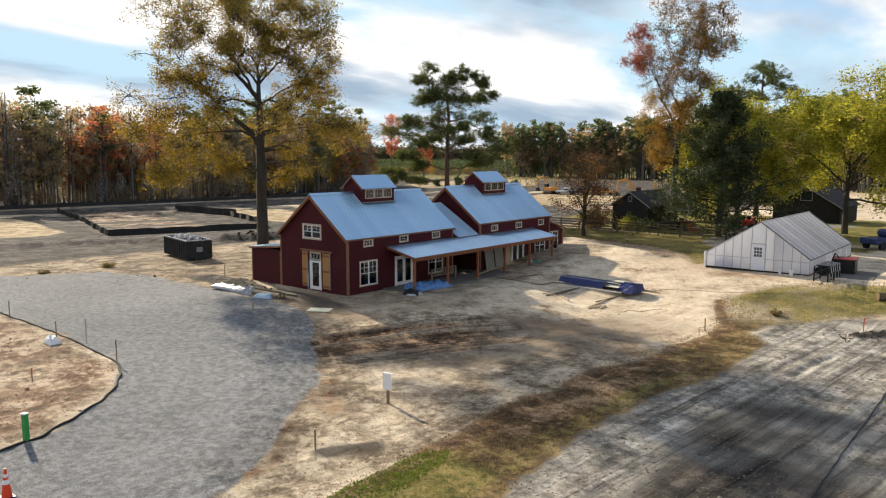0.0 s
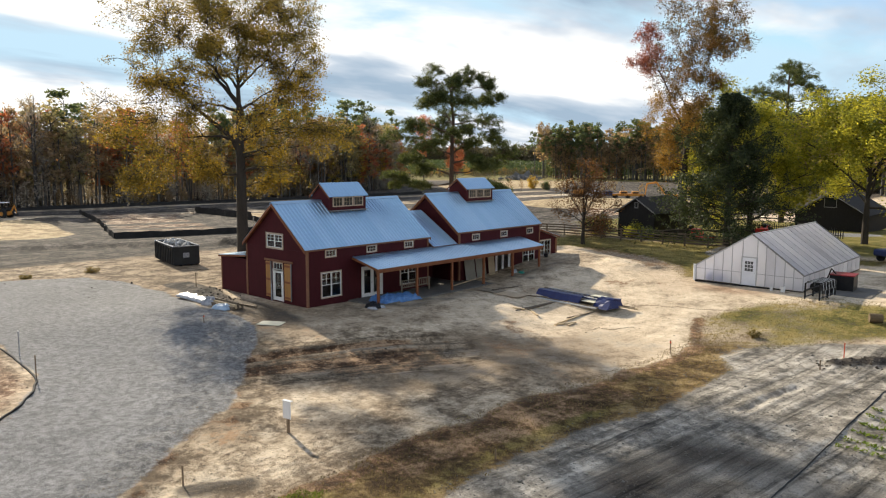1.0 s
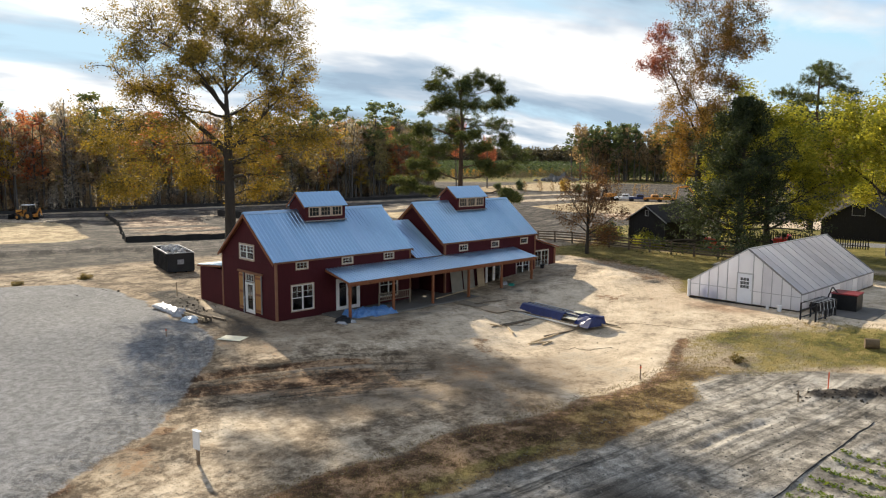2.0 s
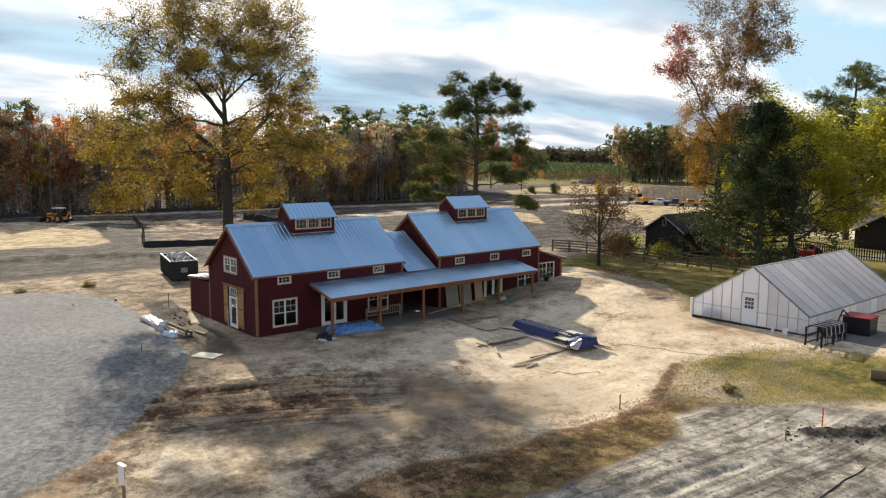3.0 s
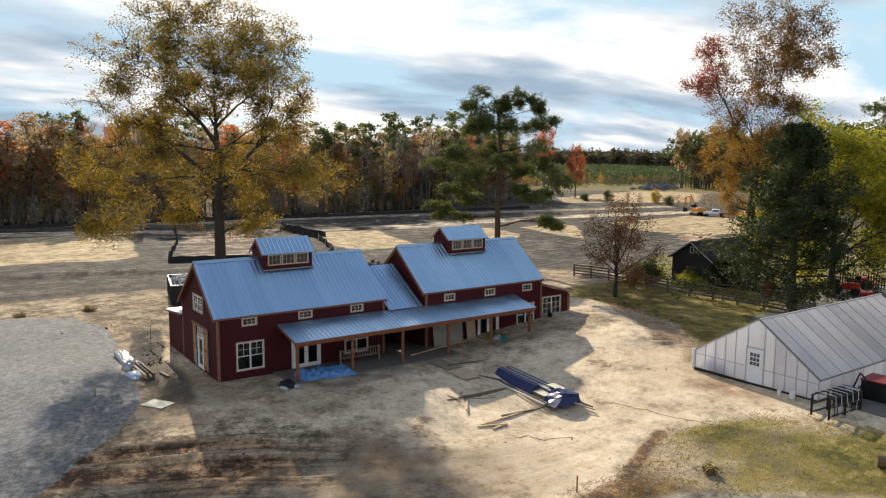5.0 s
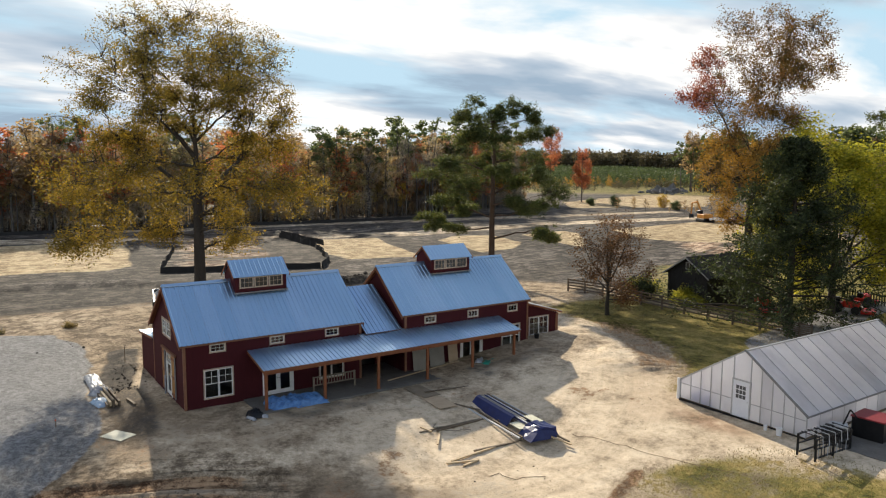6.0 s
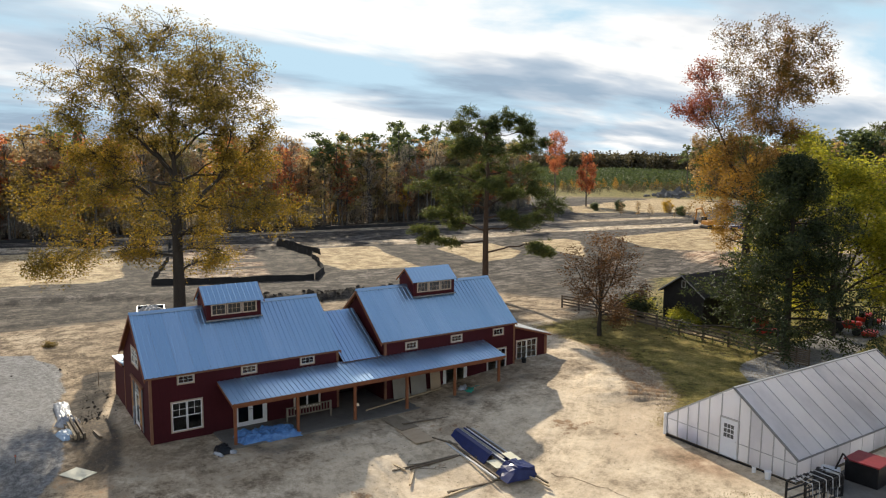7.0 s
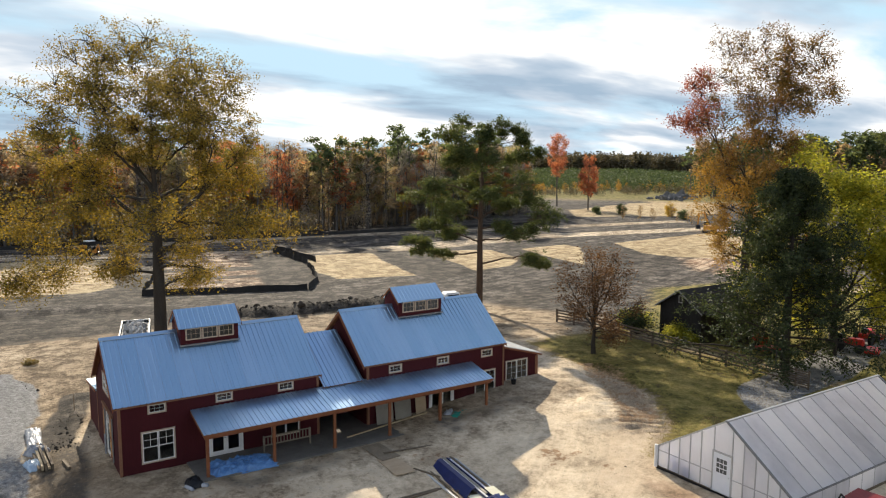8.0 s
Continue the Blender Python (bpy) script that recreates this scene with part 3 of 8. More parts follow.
far_road = np.maximum(along(wx, wy, [(-150, 20), (-141, 46), (-135, 61), (-127.5, 81), (-122, 101), (-124, 120), (-125, 141), (-118, 190)], 3.0, 2.0), 0.75 * along(wx, wy, [(-172, 20), (-153, 64), (-152.5, 88), (-147, 120), (-142, 157), (-136, 200)], 2.5, 2.0))
marks = fbm(across * 2.0, run * 0.06, 2.0, 95, 4, 0.65)
corner = along(wx, wy, [(-31, 21), (-28.6, 26), (-25.5, 32)], 2.6, 3.0) * (1 - drive)
masks = {
    "gravel": np.maximum(drive, 0.9 * along(wx, wy, [(-21.5, 70), (-25.3, 74.5), (-26.5, 84), (-28.3, 96), (-20, 104)], 1.5, 1.2)),
    "clay": np.maximum.reduce([isle * (0.62 + 0.2 * fbm(X, Y, 4, 66)), 0.95 * inside(wx, wy, CLAY_SPOT, 4), 0.58 * inside(wx, wy, BASIN, 3),
                               0.6 * np.exp(-(((X + 17.5) / 5) ** 2 + ((Y - 56.3) / 1.6) ** 2)), 0.42 * along(wx, wy, [(-29, 66.5), (-25.5, 61.5), (-21, 56)], 1.2, 2.5)]),
    "green": np.maximum.reduce([(0.46 + 0.6 * fbm(X, Y, 4, 67)) * strip * sstep(40, 52, Y + 0.5 * X + 7), 0.85 * strip * (1 - sstep(17, 21, Y)) * sstep(11.5, 13.5, -X),
                                (0.52 + 0.3 * fbm(X, Y, 3, 68)) * strip * np.exp(-((X + 12.9) / 1.2) ** 2) * (1 - sstep(34, 42, Y)), 0.64 * lawn, 0.85 * inside(wx, wy, FAR_LAWN, 3), far_out]),
    "dead": np.maximum(strip * (0.95 - 0.5 * sstep(41, 48, Y)), lawn * 0.72),
    "rust": np.maximum.reduce([0.50 * np.clip(2.4 * fbm(wx, wy, 5, 53, 4, 0.6), 0, 1) * inside(wx, wy, [(-48, 31), (-36, 29), (-27, 23.5), (-22, 16), (-18, 10), (-15.5, 18), (-15.5, 44), (-12, 56), (-24, 62), (-34, 60), (-33, 37)], 2.0),
                               0.62 * along(wx, wy, [(-15.9, 14), (-16.2, 24), (-16.0, 32), (-15.2, 38), (-14.7, 45), (-16.2, 50)], 0.15, 0.9), 0.55 * along(wx, wy, [(-15.2, 22), (-15, 27), (-14.6, 34)], 0.8, 1.3),
                               0.68 * along(wx, wy, [(-31.5, 23), (-29.5, 27), (-27.5, 31)], 2.0, 3.2) * np.clip(0.45 - 3.0 * marks, 0, 1), 0.50 * along(wx, wy, [(-25.5, 22), (-22, 17), (-20.4, 13.5)], 0.6, 1.6) * (0.8 + 1.1 * fbm(X, Y, 1.2, 54)), 0.42 * along(wx, wy, [(-36, 28.5), (-33, 30), (-31, 31)], 0.6, 1.4),
                               0.45 * along(wx, wy, [(-24, 19.6), (-21.8, 19.2)], 0.5, 1.4), 0.5 * along(wx, wy, [(-35.4, 68.6), (-30.6, 65.8), (-26.8, 62.2)], 1.0, 1.8), 0.4 * along(wx, wy, [(-27, 47), (-24.5, 46.5)], 0.6, 1.6), 0.45 * isle * np.clip(0.6 + 1.2 * fbm(X, Y, 3, 69), 0, 1)]),
    "tilled": garden,
    "straw": np.maximum.reduce([inside(X + 0.8 * fbm(X, Y, 9, 21), Y + 0.8 * fbm(X, Y, 9, 22), s, 1.2) for s in STRAW]),
}
masks["grey"] = far_site * (1.0 + 0.4 * fbm(X, Y, 16, 96)) * (1 - far_road) + 0.42 * along(wx, wy, [(-26, 29), (-21.5, 35), (-19, 42)], 2.0, 3.5)
masks["mud_and_shade"] = (1 - drive) * np.maximum.reduce([
    far_site * (1 - far_road) * np.clip(0.36 - 1.5 * marks + 0.4 * fbm(X, Y, 12, 61), 0, 0.9), *[1.2 * inside(wx, wy, m, 1.5) * (0.95 - 0.6 * marks) for m in MUD_PLOTS], 0.75 * inside(wx, wy, [(-100, 16), (-75, 16), (-73, 50), (-95, 51)], 3) * (0.72 - 1.6 * marks), 0.95 * along(wx, wy, [(-126, 75), (-108, 71), (-95, 67)], 2.5, 4.0), 0.48 * inside(wx, wy, BASIN, 2) * (0.8 + 0.9 * fbm(X, Y, 8, 64) - 0.8 * marks),
    0.8 * along(wx, wy, [(-103, 36), (-107, 47.5), (-136, 52)], 1.0, 2.0), 1.2 * along(wx, wy, [(-100, 18), (-98.4, 31), (-98.6, 37), (-95, 45), (-91, 50)], 2.6, 1.8) * (0.85 + 0.5 * fbm(X, Y, 3, 58)), 1.2 * along(wx, wy, [(-84, 14), (-82.4, 31), (-80, 41), (-77, 50), (-75, 58)], 1.5, 1.5) * (0.85 + 0.5 * fbm(X, Y, 3, 57)), 0.8 * along(wx, wy, [(-91, 18), (-88.7, 30), (-87, 36)], 0.4, 1.0), 0.7 * along(wx, wy, [(-94, 69), (-126, 78), (-140, 80)], 0.8, 2.0),
    0.75 * along(wx, wy, [(-89, 88), (-112, 95), (-136, 88)], 1.5, 2.2), 1.3 * along(wx, wy, [(-78.5, 53), (-75, 59), (-74.6, 66), (-73, 73)], 1.3, 1.2), 0.42 * along(wx, wy, [(-32.6, 37), (-32.8, 48), (-33, 58)], 0.8, 1.4) * (0.8 + 0.9 * fbm(X, Y, 1.6, 56)),
    # oak's shadow over the near garden, painted in as darker soil
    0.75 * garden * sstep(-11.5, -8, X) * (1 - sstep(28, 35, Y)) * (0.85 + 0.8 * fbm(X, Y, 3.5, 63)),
    0.36 * along(wx, wy, [(-36, 32), (-31, 36), (-29, 46)], 1.2, 2.6) * (0.8 + 0.6 * fbm(X, Y, 2, 65)), 0.6 * along(wx, wy, [(-19.2, 16), (-18, 17.4)], 0.2, 0.8), 0.8 * along(wx, wy, [(-7.6, 45.6), (-5.4, 47.6), (-2.5, 48.6)], 0.2, 0.7), 1.0 * along(wx, wy, [(-54, 33.8), (-51, 33.2), (-47, 32.5), (-43, 31.6)], 0.5, 1.1) * (1.0 + 0.5 * fbm(X, Y, 1.5, 59)), 0.6 * along(wx, wy, [(-42, 32), (-38, 32), (-35, 31)], 0.8, 1.6)])
# sand tone, partly painted light: raised in the sunlit yard, lowered in its shade
masks["pale"] = np.clip(0.66 + 0.36 * inside(wx, wy, [(-32, 42), (-27, 41.5), (-21, 37), (-16.5, 38), (-16.5, 50), (-21, 56), (-28, 61), (-31, 58)], 2.5)
                        - 0.46 * sstep(43, 50, -X)
                        - 0.50 * along(wx, wy, [(-28, 27), (-24, 32), (-20.5, 38)], 2.5, 4) - 0.28 * along(wx, wy, [(-36, 30), (-33, 36), (-32, 48), (-33, 60)], 2.5, 3.5) - 0.16 * along(wx, wy, [(-30, 25), (-24, 20), (-19.5, 13), (-17.5, 24), (-18, 33)], 1.8, 3.0) + 0.3 * fbm(X, Y, 10, 8) + 0.3 * far_road, 0, 1)
masks["rut"] = np.clip(np.maximum.reduce([1.0 * corner, 0.5 * isle, 0.45 * along(wx, wy, [(-70, 29), (-62, 33), (-50, 34)], 2, 4), 1.0 * garden, 1.0 * far_site, 0.04 * drive, 0.16 * along(wx, wy, WAYS[0], 2.5, 2.5), 0.45 * along(wx, wy, WAYS[1], 1.2, 1.5), 0.35 * along(wx, wy, WAYS[3], 1, 2)])
                       * (1 - 0.8 * strip) * (1 - 0.65 * masks["straw"]), 0, 1)
slope_zone = along(wx, wy, [(-35, 68.8), (-30.2, 66), (-26.6, 62.6)], 1.2, 1.8)
bank = along(wx, wy, [(-37, 27.5), (-30, 24.5), (-24, 20.5), (-20, 14)], 1.0, 3.0)
masks["crumbly"] = np.clip(np.maximum.reduce([0.9 * corner, 1.0 * bank, 0.3 * garden, 0.65 * far_site * (1 - 0.6 * masks["straw"]), 0.9 * isle, 0.65 * strip, 0.8 * slope_zone, 0.4 * lawn, 0.35 * drive,
                                              0.6 * along(wx, wy, [(-16.8, 10), (-17.5, 26), (-18.5, 36)], 1, 2), 0.85 * sstep(44, 50, -X) * (1 - drive)]), 0, 1)
masks["lane_across"], masks["lane_along"] = across, run
H = ground_height(X, Y)
rough_soil = (1 - 0.85 * drive) * (1 - 0.6 * lawn) * near
H += rough_soil * (0.05 * fbm(X, Y, 1.1, 11, 4, 0.65) + 0.08 * fbm(X, Y, 9, 12, 3))
H += isle * near * 0.20 * (fbm(X, Y, 1.3, 13, 4, 0.7) + 0.6)
# wheel marks pressed into the soil, deepest where lorries turn off the drive
H += near * (0.36 * corner + 0.14 * garden + 0.04 * along(wx, wy, WAYS[0], 2.5, 2.5) + 0.07 * along(wx, wy, WAYS[1], 1.2, 1.5)) * (1 - 0.8 * strip) * marks
# tilled garden: clods and one dug groove
H += garden * near * 0.05 * fbm(X, Y, 0.8, 72, 4, 0.7)
H -= 0.10 * along(X + 0.1 * fbm(X, Y, 0.7, 73), Y, [(-8.5, 35.6), (-8.2, 38.5), (-7.8, 40.6)], 0.05, 0.22)
H += 0.05 * along(X + 0.1 * fbm(X, Y, 0.7, 73), Y, [(-8.9, 35.6), (-8.6, 38.5), (-8.2, 40.6)], 0.05, 0.2)
# churned bank between drive and yard
H += bank * near * (0.15 * fbm(X, Y, 0.9, 81, 4, 0.7) + 0.05 * fbm(X * 0.5, Y * 2.2, 1.5, 82, 3))
# ridged slope between the yard and the lawn
H += slope_zone * near * (0.15 * np.sin((Y * 0.54 - X * 0.84) * 8.0 + 5 * fbm(X, Y, 2.2, 91)) * (0.6 + 0.6 * fbm(X, Y, 2, 92)) + 0.08 * fbm(X, Y, 1.2, 93, 3))
# low spoil ridges
H += 0.45 * along(wx, wy, [(-93, 24), (-90, 40), (-84, 47)], 0.8, 2.5) + 0.08 * along(wx, wy, [(-47, 33.2), (-44.5, 32.4)], 0.3, 1.2)
H += 1.0 * along(wx, wy, [(-78.5, 53), (-75, 59), (-74.6, 66), (-73, 73)], 0.5, 1.8) * (0.8 + 0.5 * fbm(X, Y, 2, 55))
H += 0.13 * along(wx, wy, [(-53, 34), (-50, 33.4), (-47, 32.8)], 0.2, 0.9) * (0.7 + 0.9 * fbm(X, Y, 0.9, 33)) + 0.28 * along(wx, wy, [(-7.6, 45.6), (-5.4, 47.6), (-2.5, 48.6)], 0.1, 0.7) * (0.7 + 0.9 * fbm(X, Y, 0.8, 34))
H -= 0.25 * inside(wx, wy, BASIN, 4)
H += 0.4 * along(wx, wy, [(-38, 66.5), (-33, 63), (-28, 61)], 0.5, 2.2) * (0.6 + 0.5 * fbm(X, Y, 1.2, 31))
H -= 6.0 * sstep(150, 230, -X) * (1 - sstep(125, 160, Y)) * (1 - sstep(250, 320, -X)) * 0.4

nx, ny = len(gx), len(gy)
idx = np.arange(nx * ny).reshape(nx, ny)
quads = np.stack([idx[:-1, :-1], idx[1:, :-1], idx[1:, 1:], idx[:-1, 1:]], -1).reshape(-1, 4)


def mesh_from(name, verts, faces, materials, slots=None):
    """A mesh from arrays of corners and of faces with one count of corners."""
    me = bpy.data.meshes.new(name)
    k = faces.shape[1]
    me.vertices.add(len(verts)); me.loops.add(faces.size); me.polygons.add(len(faces))
    me.vertices.foreach_set("co", np.ascontiguousarray(verts, dtype=np.float32).ravel())
    me.loops.foreach_set("vertex_index", np.ascontiguousarray(faces, dtype=np.int32).ravel())
    me.polygons.foreach_set("loop_start", np.arange(0, faces.size, k, dtype=np.int32))
    for m in materials:
        me.materials.append(m)
    if slots is not None:
        me.polygons.foreach_set("material_index", np.asarray(slots, np.int32))
    me.update(calc_edges=True)
    return me


ground_mesh = mesh_from("ground", np.stack([X, Y, H], -1).reshape(-1, 3), quads, [GROUND])
for key, value in masks.items():
    ground_mesh.attributes.new(key, "FLOAT", "POINT").data.foreach_set("value", value.astype(np.float32).ravel())
smooth(ground_mesh)
ground = tagged(new("ground", ground_mesh), "bare sandy building-site soil with a grey gravel drive and thin grass", "ground", kind="structure")
fi, fj = np.arange(nx), np.arange(ny)


def soil(x, y):
    """Height of the finished ground sheet at one point."""
    u, v = np.interp(x, gx, fi), np.interp(y, gy, fj)
    i, j = min(int(u), nx - 2), min(int(v), ny - 2)
    a, b = u - i, v - j
    return float(H[i, j] * (1 - a) * (1 - b) + H[i + 1, j] * a * (1 - b) + H[i, j + 1] * (1 - a) * b + H[i + 1, j + 1] * a * b)


# ---- the red barn ----
BARN_AT = (-40.0, 47.0, 0.0)
barn = thing("barn", BARN_AT, "dark red twin-gabled barn with blue-grey metal roofs and a long porch", "barn")
BX, BY = -BARN_AT[0], -BARN_AT[1]


def wall_cells(bm, u0, u1, z0, z1, holes, d0, d1, axis):
    """A wall slab with rectangular holes right through it. u runs along the wall, d through it; axis x: the wall stands at constant x."""
    us = sorted({u0, u1, *[h[0] for h in holes], *[h[1] for h in holes]})
    for a, b in zip(us, us[1:]):
        cut = sorted((h[2], h[3]) for h in holes if h[0] < (a + b) / 2 < h[1])
        z = z0
        for lo, hi in cut + [(z1, z1)]:
            if lo - z > 1e-4:
                box(bm, d0, d1, a, b, z, lo) if axis == "x" else box(bm, a, b, d0, d1, z, lo)
            z = hi
    bmesh.ops.remove_doubles(bm, verts=bm.verts, dist=1e-4)
    return bm


def to_wall(axis, d, out, u, z0):
    """Pose of something modelled facing -y with its foot middle at the origin, on a wall."""
    if axis == "x":
        return (d, u, z0), (0, 0, 90 if out > 0 else -90)
    return (u, d, z0), (0, 0, 0 if out < 0 else 180)


def add_window(parent, name, axis, d, out, u0, u1, z0, z1, sashes=2, grid=(2, 2), upper_only=True, trim=0.09, label=""):
    """A window unit: outer trim, sashes with bars and glass, in a through hole."""
    w, h = u1 - u0, z1 - z0
    at, turn = to_wall(axis, d, out, (u0 + u1) / 2, z0)
    bm = bmesh.new()
    box(bm, -w / 2 - trim, -w / 2 + 0.01, -0.035, 0.02, -trim, h + trim); box(bm, w / 2 - 0.01, w / 2 + trim, -0.035, 0.02, -trim, h + trim)
    box(bm, -w / 2, w / 2, -0.033, 0.02, h - 0.01, h + trim); box(bm, -w / 2, w / 2, -0.033, 0.02, -trim, 0.01)
    win = part(name, bm, TAN_TRIM, parent, label or "tan-trimmed window with white sashes", at, turn)
    sw = w / sashes
    for s in range(sashes):
        a, b = -w / 2 + s * sw + 0.012, -w / 2 + (s + 1) * sw - 0.012
        f = bmesh.new()
        t = 0.042 if h > 0.7 else 0.022
        box(f, a, a + t, -0.022, 0.03, 0.012, h - 0.012); box(f, b - t, b, -0.022, 0.03, 0.012, h - 0.012)
        box(f, a + t, b - t, -0.02, 0.03, 0.012, 0.012 + t); box(f, a + t, b - t, -0.02, 0.03, h - 0.012 - t, h - 0.012)
        low = 0.012 + t
        if upper_only:
            mid = h * 0.5
            box(f, a + t, b - t, -0.021, 0.03, mid - 0.022, mid + 0.022)
            low = mid + 0.03
        high = h - 0.012 - t
        for i in range(1, grid[0]):
            x = a + t + (b - a - 2 * t) * i / grid[0]
            box(f, x - t / 4, x + t / 4, -0.008, 0.022, low, high)
        for i in range(1, grid[1]):
            z = low + (high - low) * i / grid[1]
            box(f, a + t, b - t, -0.007, 0.021, z - t / 4, z + t / 4)
        part("sash", f, WHITE, win, "white painted sash with glazing bars")
        pane = part("pane", boxed(a + t, b - t, 0.002, 0.008, 0.012 + t, h - 0.012 - t), GLASS, win, "clear glass pane")
        pane.visible_shadow = False
    return win


def add_french_door(parent, axis, d, out, u0, u1, z0, z1, leaves=2):
    w, h = u1 - u0, z1 - z0
    at, turn = to_wall(axis, d, out, (u0 + u1) / 2, z0)
    bm = bmesh.new()
    box(bm, -w / 2 - 0.1, -w / 2 + 0.02, -0.035, 0.05, 0, h + 0.1); box(bm, w / 2 - 0.02, w / 2 + 0.1, -0.035, 0.05, 0, h + 0.1)
    box(bm, -w / 2 + 0.02, w / 2 - 0.02, -0.033, 0.05, h - 0.02, h + 0.1)
    door = part("door", bm, WHITE, parent, "white glazed double door in a white frame" if leaves > 1 else "white glazed door", at, turn)
    lw = (w - 0.04) / leaves
    for s in range(leaves):
        a, b = -w / 2 + 0.02 + s * lw + 0.006, -w / 2 + 0.02 + (s + 1) * lw - 0.006
        f = bmesh.new()
        box(f, a, a + 0.13, -0.015, 0.03, 0.01, h - 0.03); box(f, b - 0.13, b, -0.015, 0.03, 0.01, h - 0.03)
        box(f, a + 0.13, b - 0.13, -0.014, 0.029, 0.01, 0.26); box(f, a + 0.13, b - 0.13, -0.014, 0.029, h - 0.16, h - 0.03)
        part("leaf", f, WHITE, door, "white door leaf with one large pane")
        pane = part("pane", boxed(a + 0.13, b - 0.13, 0.004, 0.01, 0.26, h - 0.16), GLASS, door, "clear glass pane")
        pane.visible_shadow = False
        k = bmesh.new()
        kx = b - 0.06 if s == 0 else a + 0.06
        rod(k, (kx, -0.05, 1.0), (kx, -0.015, 1.0), 0.012); rod(k, (kx - 0.05, -0.05, 1.0), (kx + 0.05, -0.05, 1.0), 0.012)
        part("handle", k, BLACK_STEEL, door, "dark door handle")
    return door


def roof_slope(parent, name, y0, y1, x_eave, z_eave, x_ridge, z_ridge, step=0.915, label=""):
    """A deck with separate ribbed metal sheets laid from eave to ridge."""
    run = Vector((x_ridge - x_eave, 0, z_ridge - z_eave))
    length = run.length
    u = run.normalized()
    n = Vector((-u.z, 0, u.x)) if u.x > 0 else Vector((u.z, 0, -u.x))
    if n.z < 0:
        n = -n
    a, b = Vector((x_eave, 0, z_eave)), Vector((x_ridge, 0, z_ridge))
    d = bmesh.new()
    prism(d, [(a.x, a.z - 0.03), (b.x, b.z - 0.03), (b.x - n.x * 0.1, b.z - 0.03 - n.z * 0.1 - 0.02), (a.x - n.x * 0.1, a.z - 0.03 - n.z * 0.1)], (y0 + 0.03, y1 - 0.03))
    slope = part(name, d, CEDAR, parent, label or "roof slope of ribbed metal sheets on a wooden deck")
    count = max(1, round((y1 - y0) / step))
    wide = (y1 - y0) / count
    ribs = 3
    prof = []
    for r in range(ribs):
        c = wide * (r + 0.5) / ribs
        prof += [(c - 0.045, 0.0), (c - 0.022, 0.042), (c + 0.022, 0.042), (c + 0.045, 0.0)]
    prof = [(0.004, 0.0)] + prof + [(wide - 0.004, 0.0)]
    bm = bmesh.new()
    top0 = [bm.verts.new((x_eave - u.x * 0.05 + n.x * h, y, z_eave - u.z * 0.05 + n.z * h)) for y, h in prof]
    top1 = [bm.verts.new((x_ridge + n.x * h, y, z_ridge + n.z * h)) for y, h in prof]
    bot0 = [bm.verts.new(v.co - n * 0.012) for v in top0]
    bot1 = [bm.verts.new(v.co - n * 0.012) for v in top1]
    for i in range(len(prof) - 1):
        for q in ((top0[i], top0[i + 1], top1[i + 1], top1[i]), (bot0[i], bot1[i], bot1[i + 1], bot0[i + 1]), (top0[i], bot0[i], bot0[i + 1], top0[i + 1])):
            bm.faces.new(q)
    bm.faces.new((top0[0], top1[0], bot1[0], bot0[0])); bm.faces.new((top0[-1], bot0[-1], bot1[-1], top1[-1]))
    bmesh.ops.recalc_face_normals(bm, faces=bm.faces)
    sheet = mesh_of("roof_sheet", bm, ROOF)
    for i in range(count):
        part("roof_sheet", sheet, None, slope, at=(0, y0 + i * wide, 0))
    return slope


def rake_board(parent, y, y_in, pts):
    """Cedar boards up the two sides of a gable and down again."""
    for (ax, az), (bx, bz) in zip(pts, pts[1:]):
        bm = bmesh.new()
        prism(bm, [(ax, az), (bx, bz), (bx, bz - 0.2), (ax, az - 0.2)], (y, y_in))
        part("rake_board", bm, CEDAR, parent, "orange-brown cedar rake board")


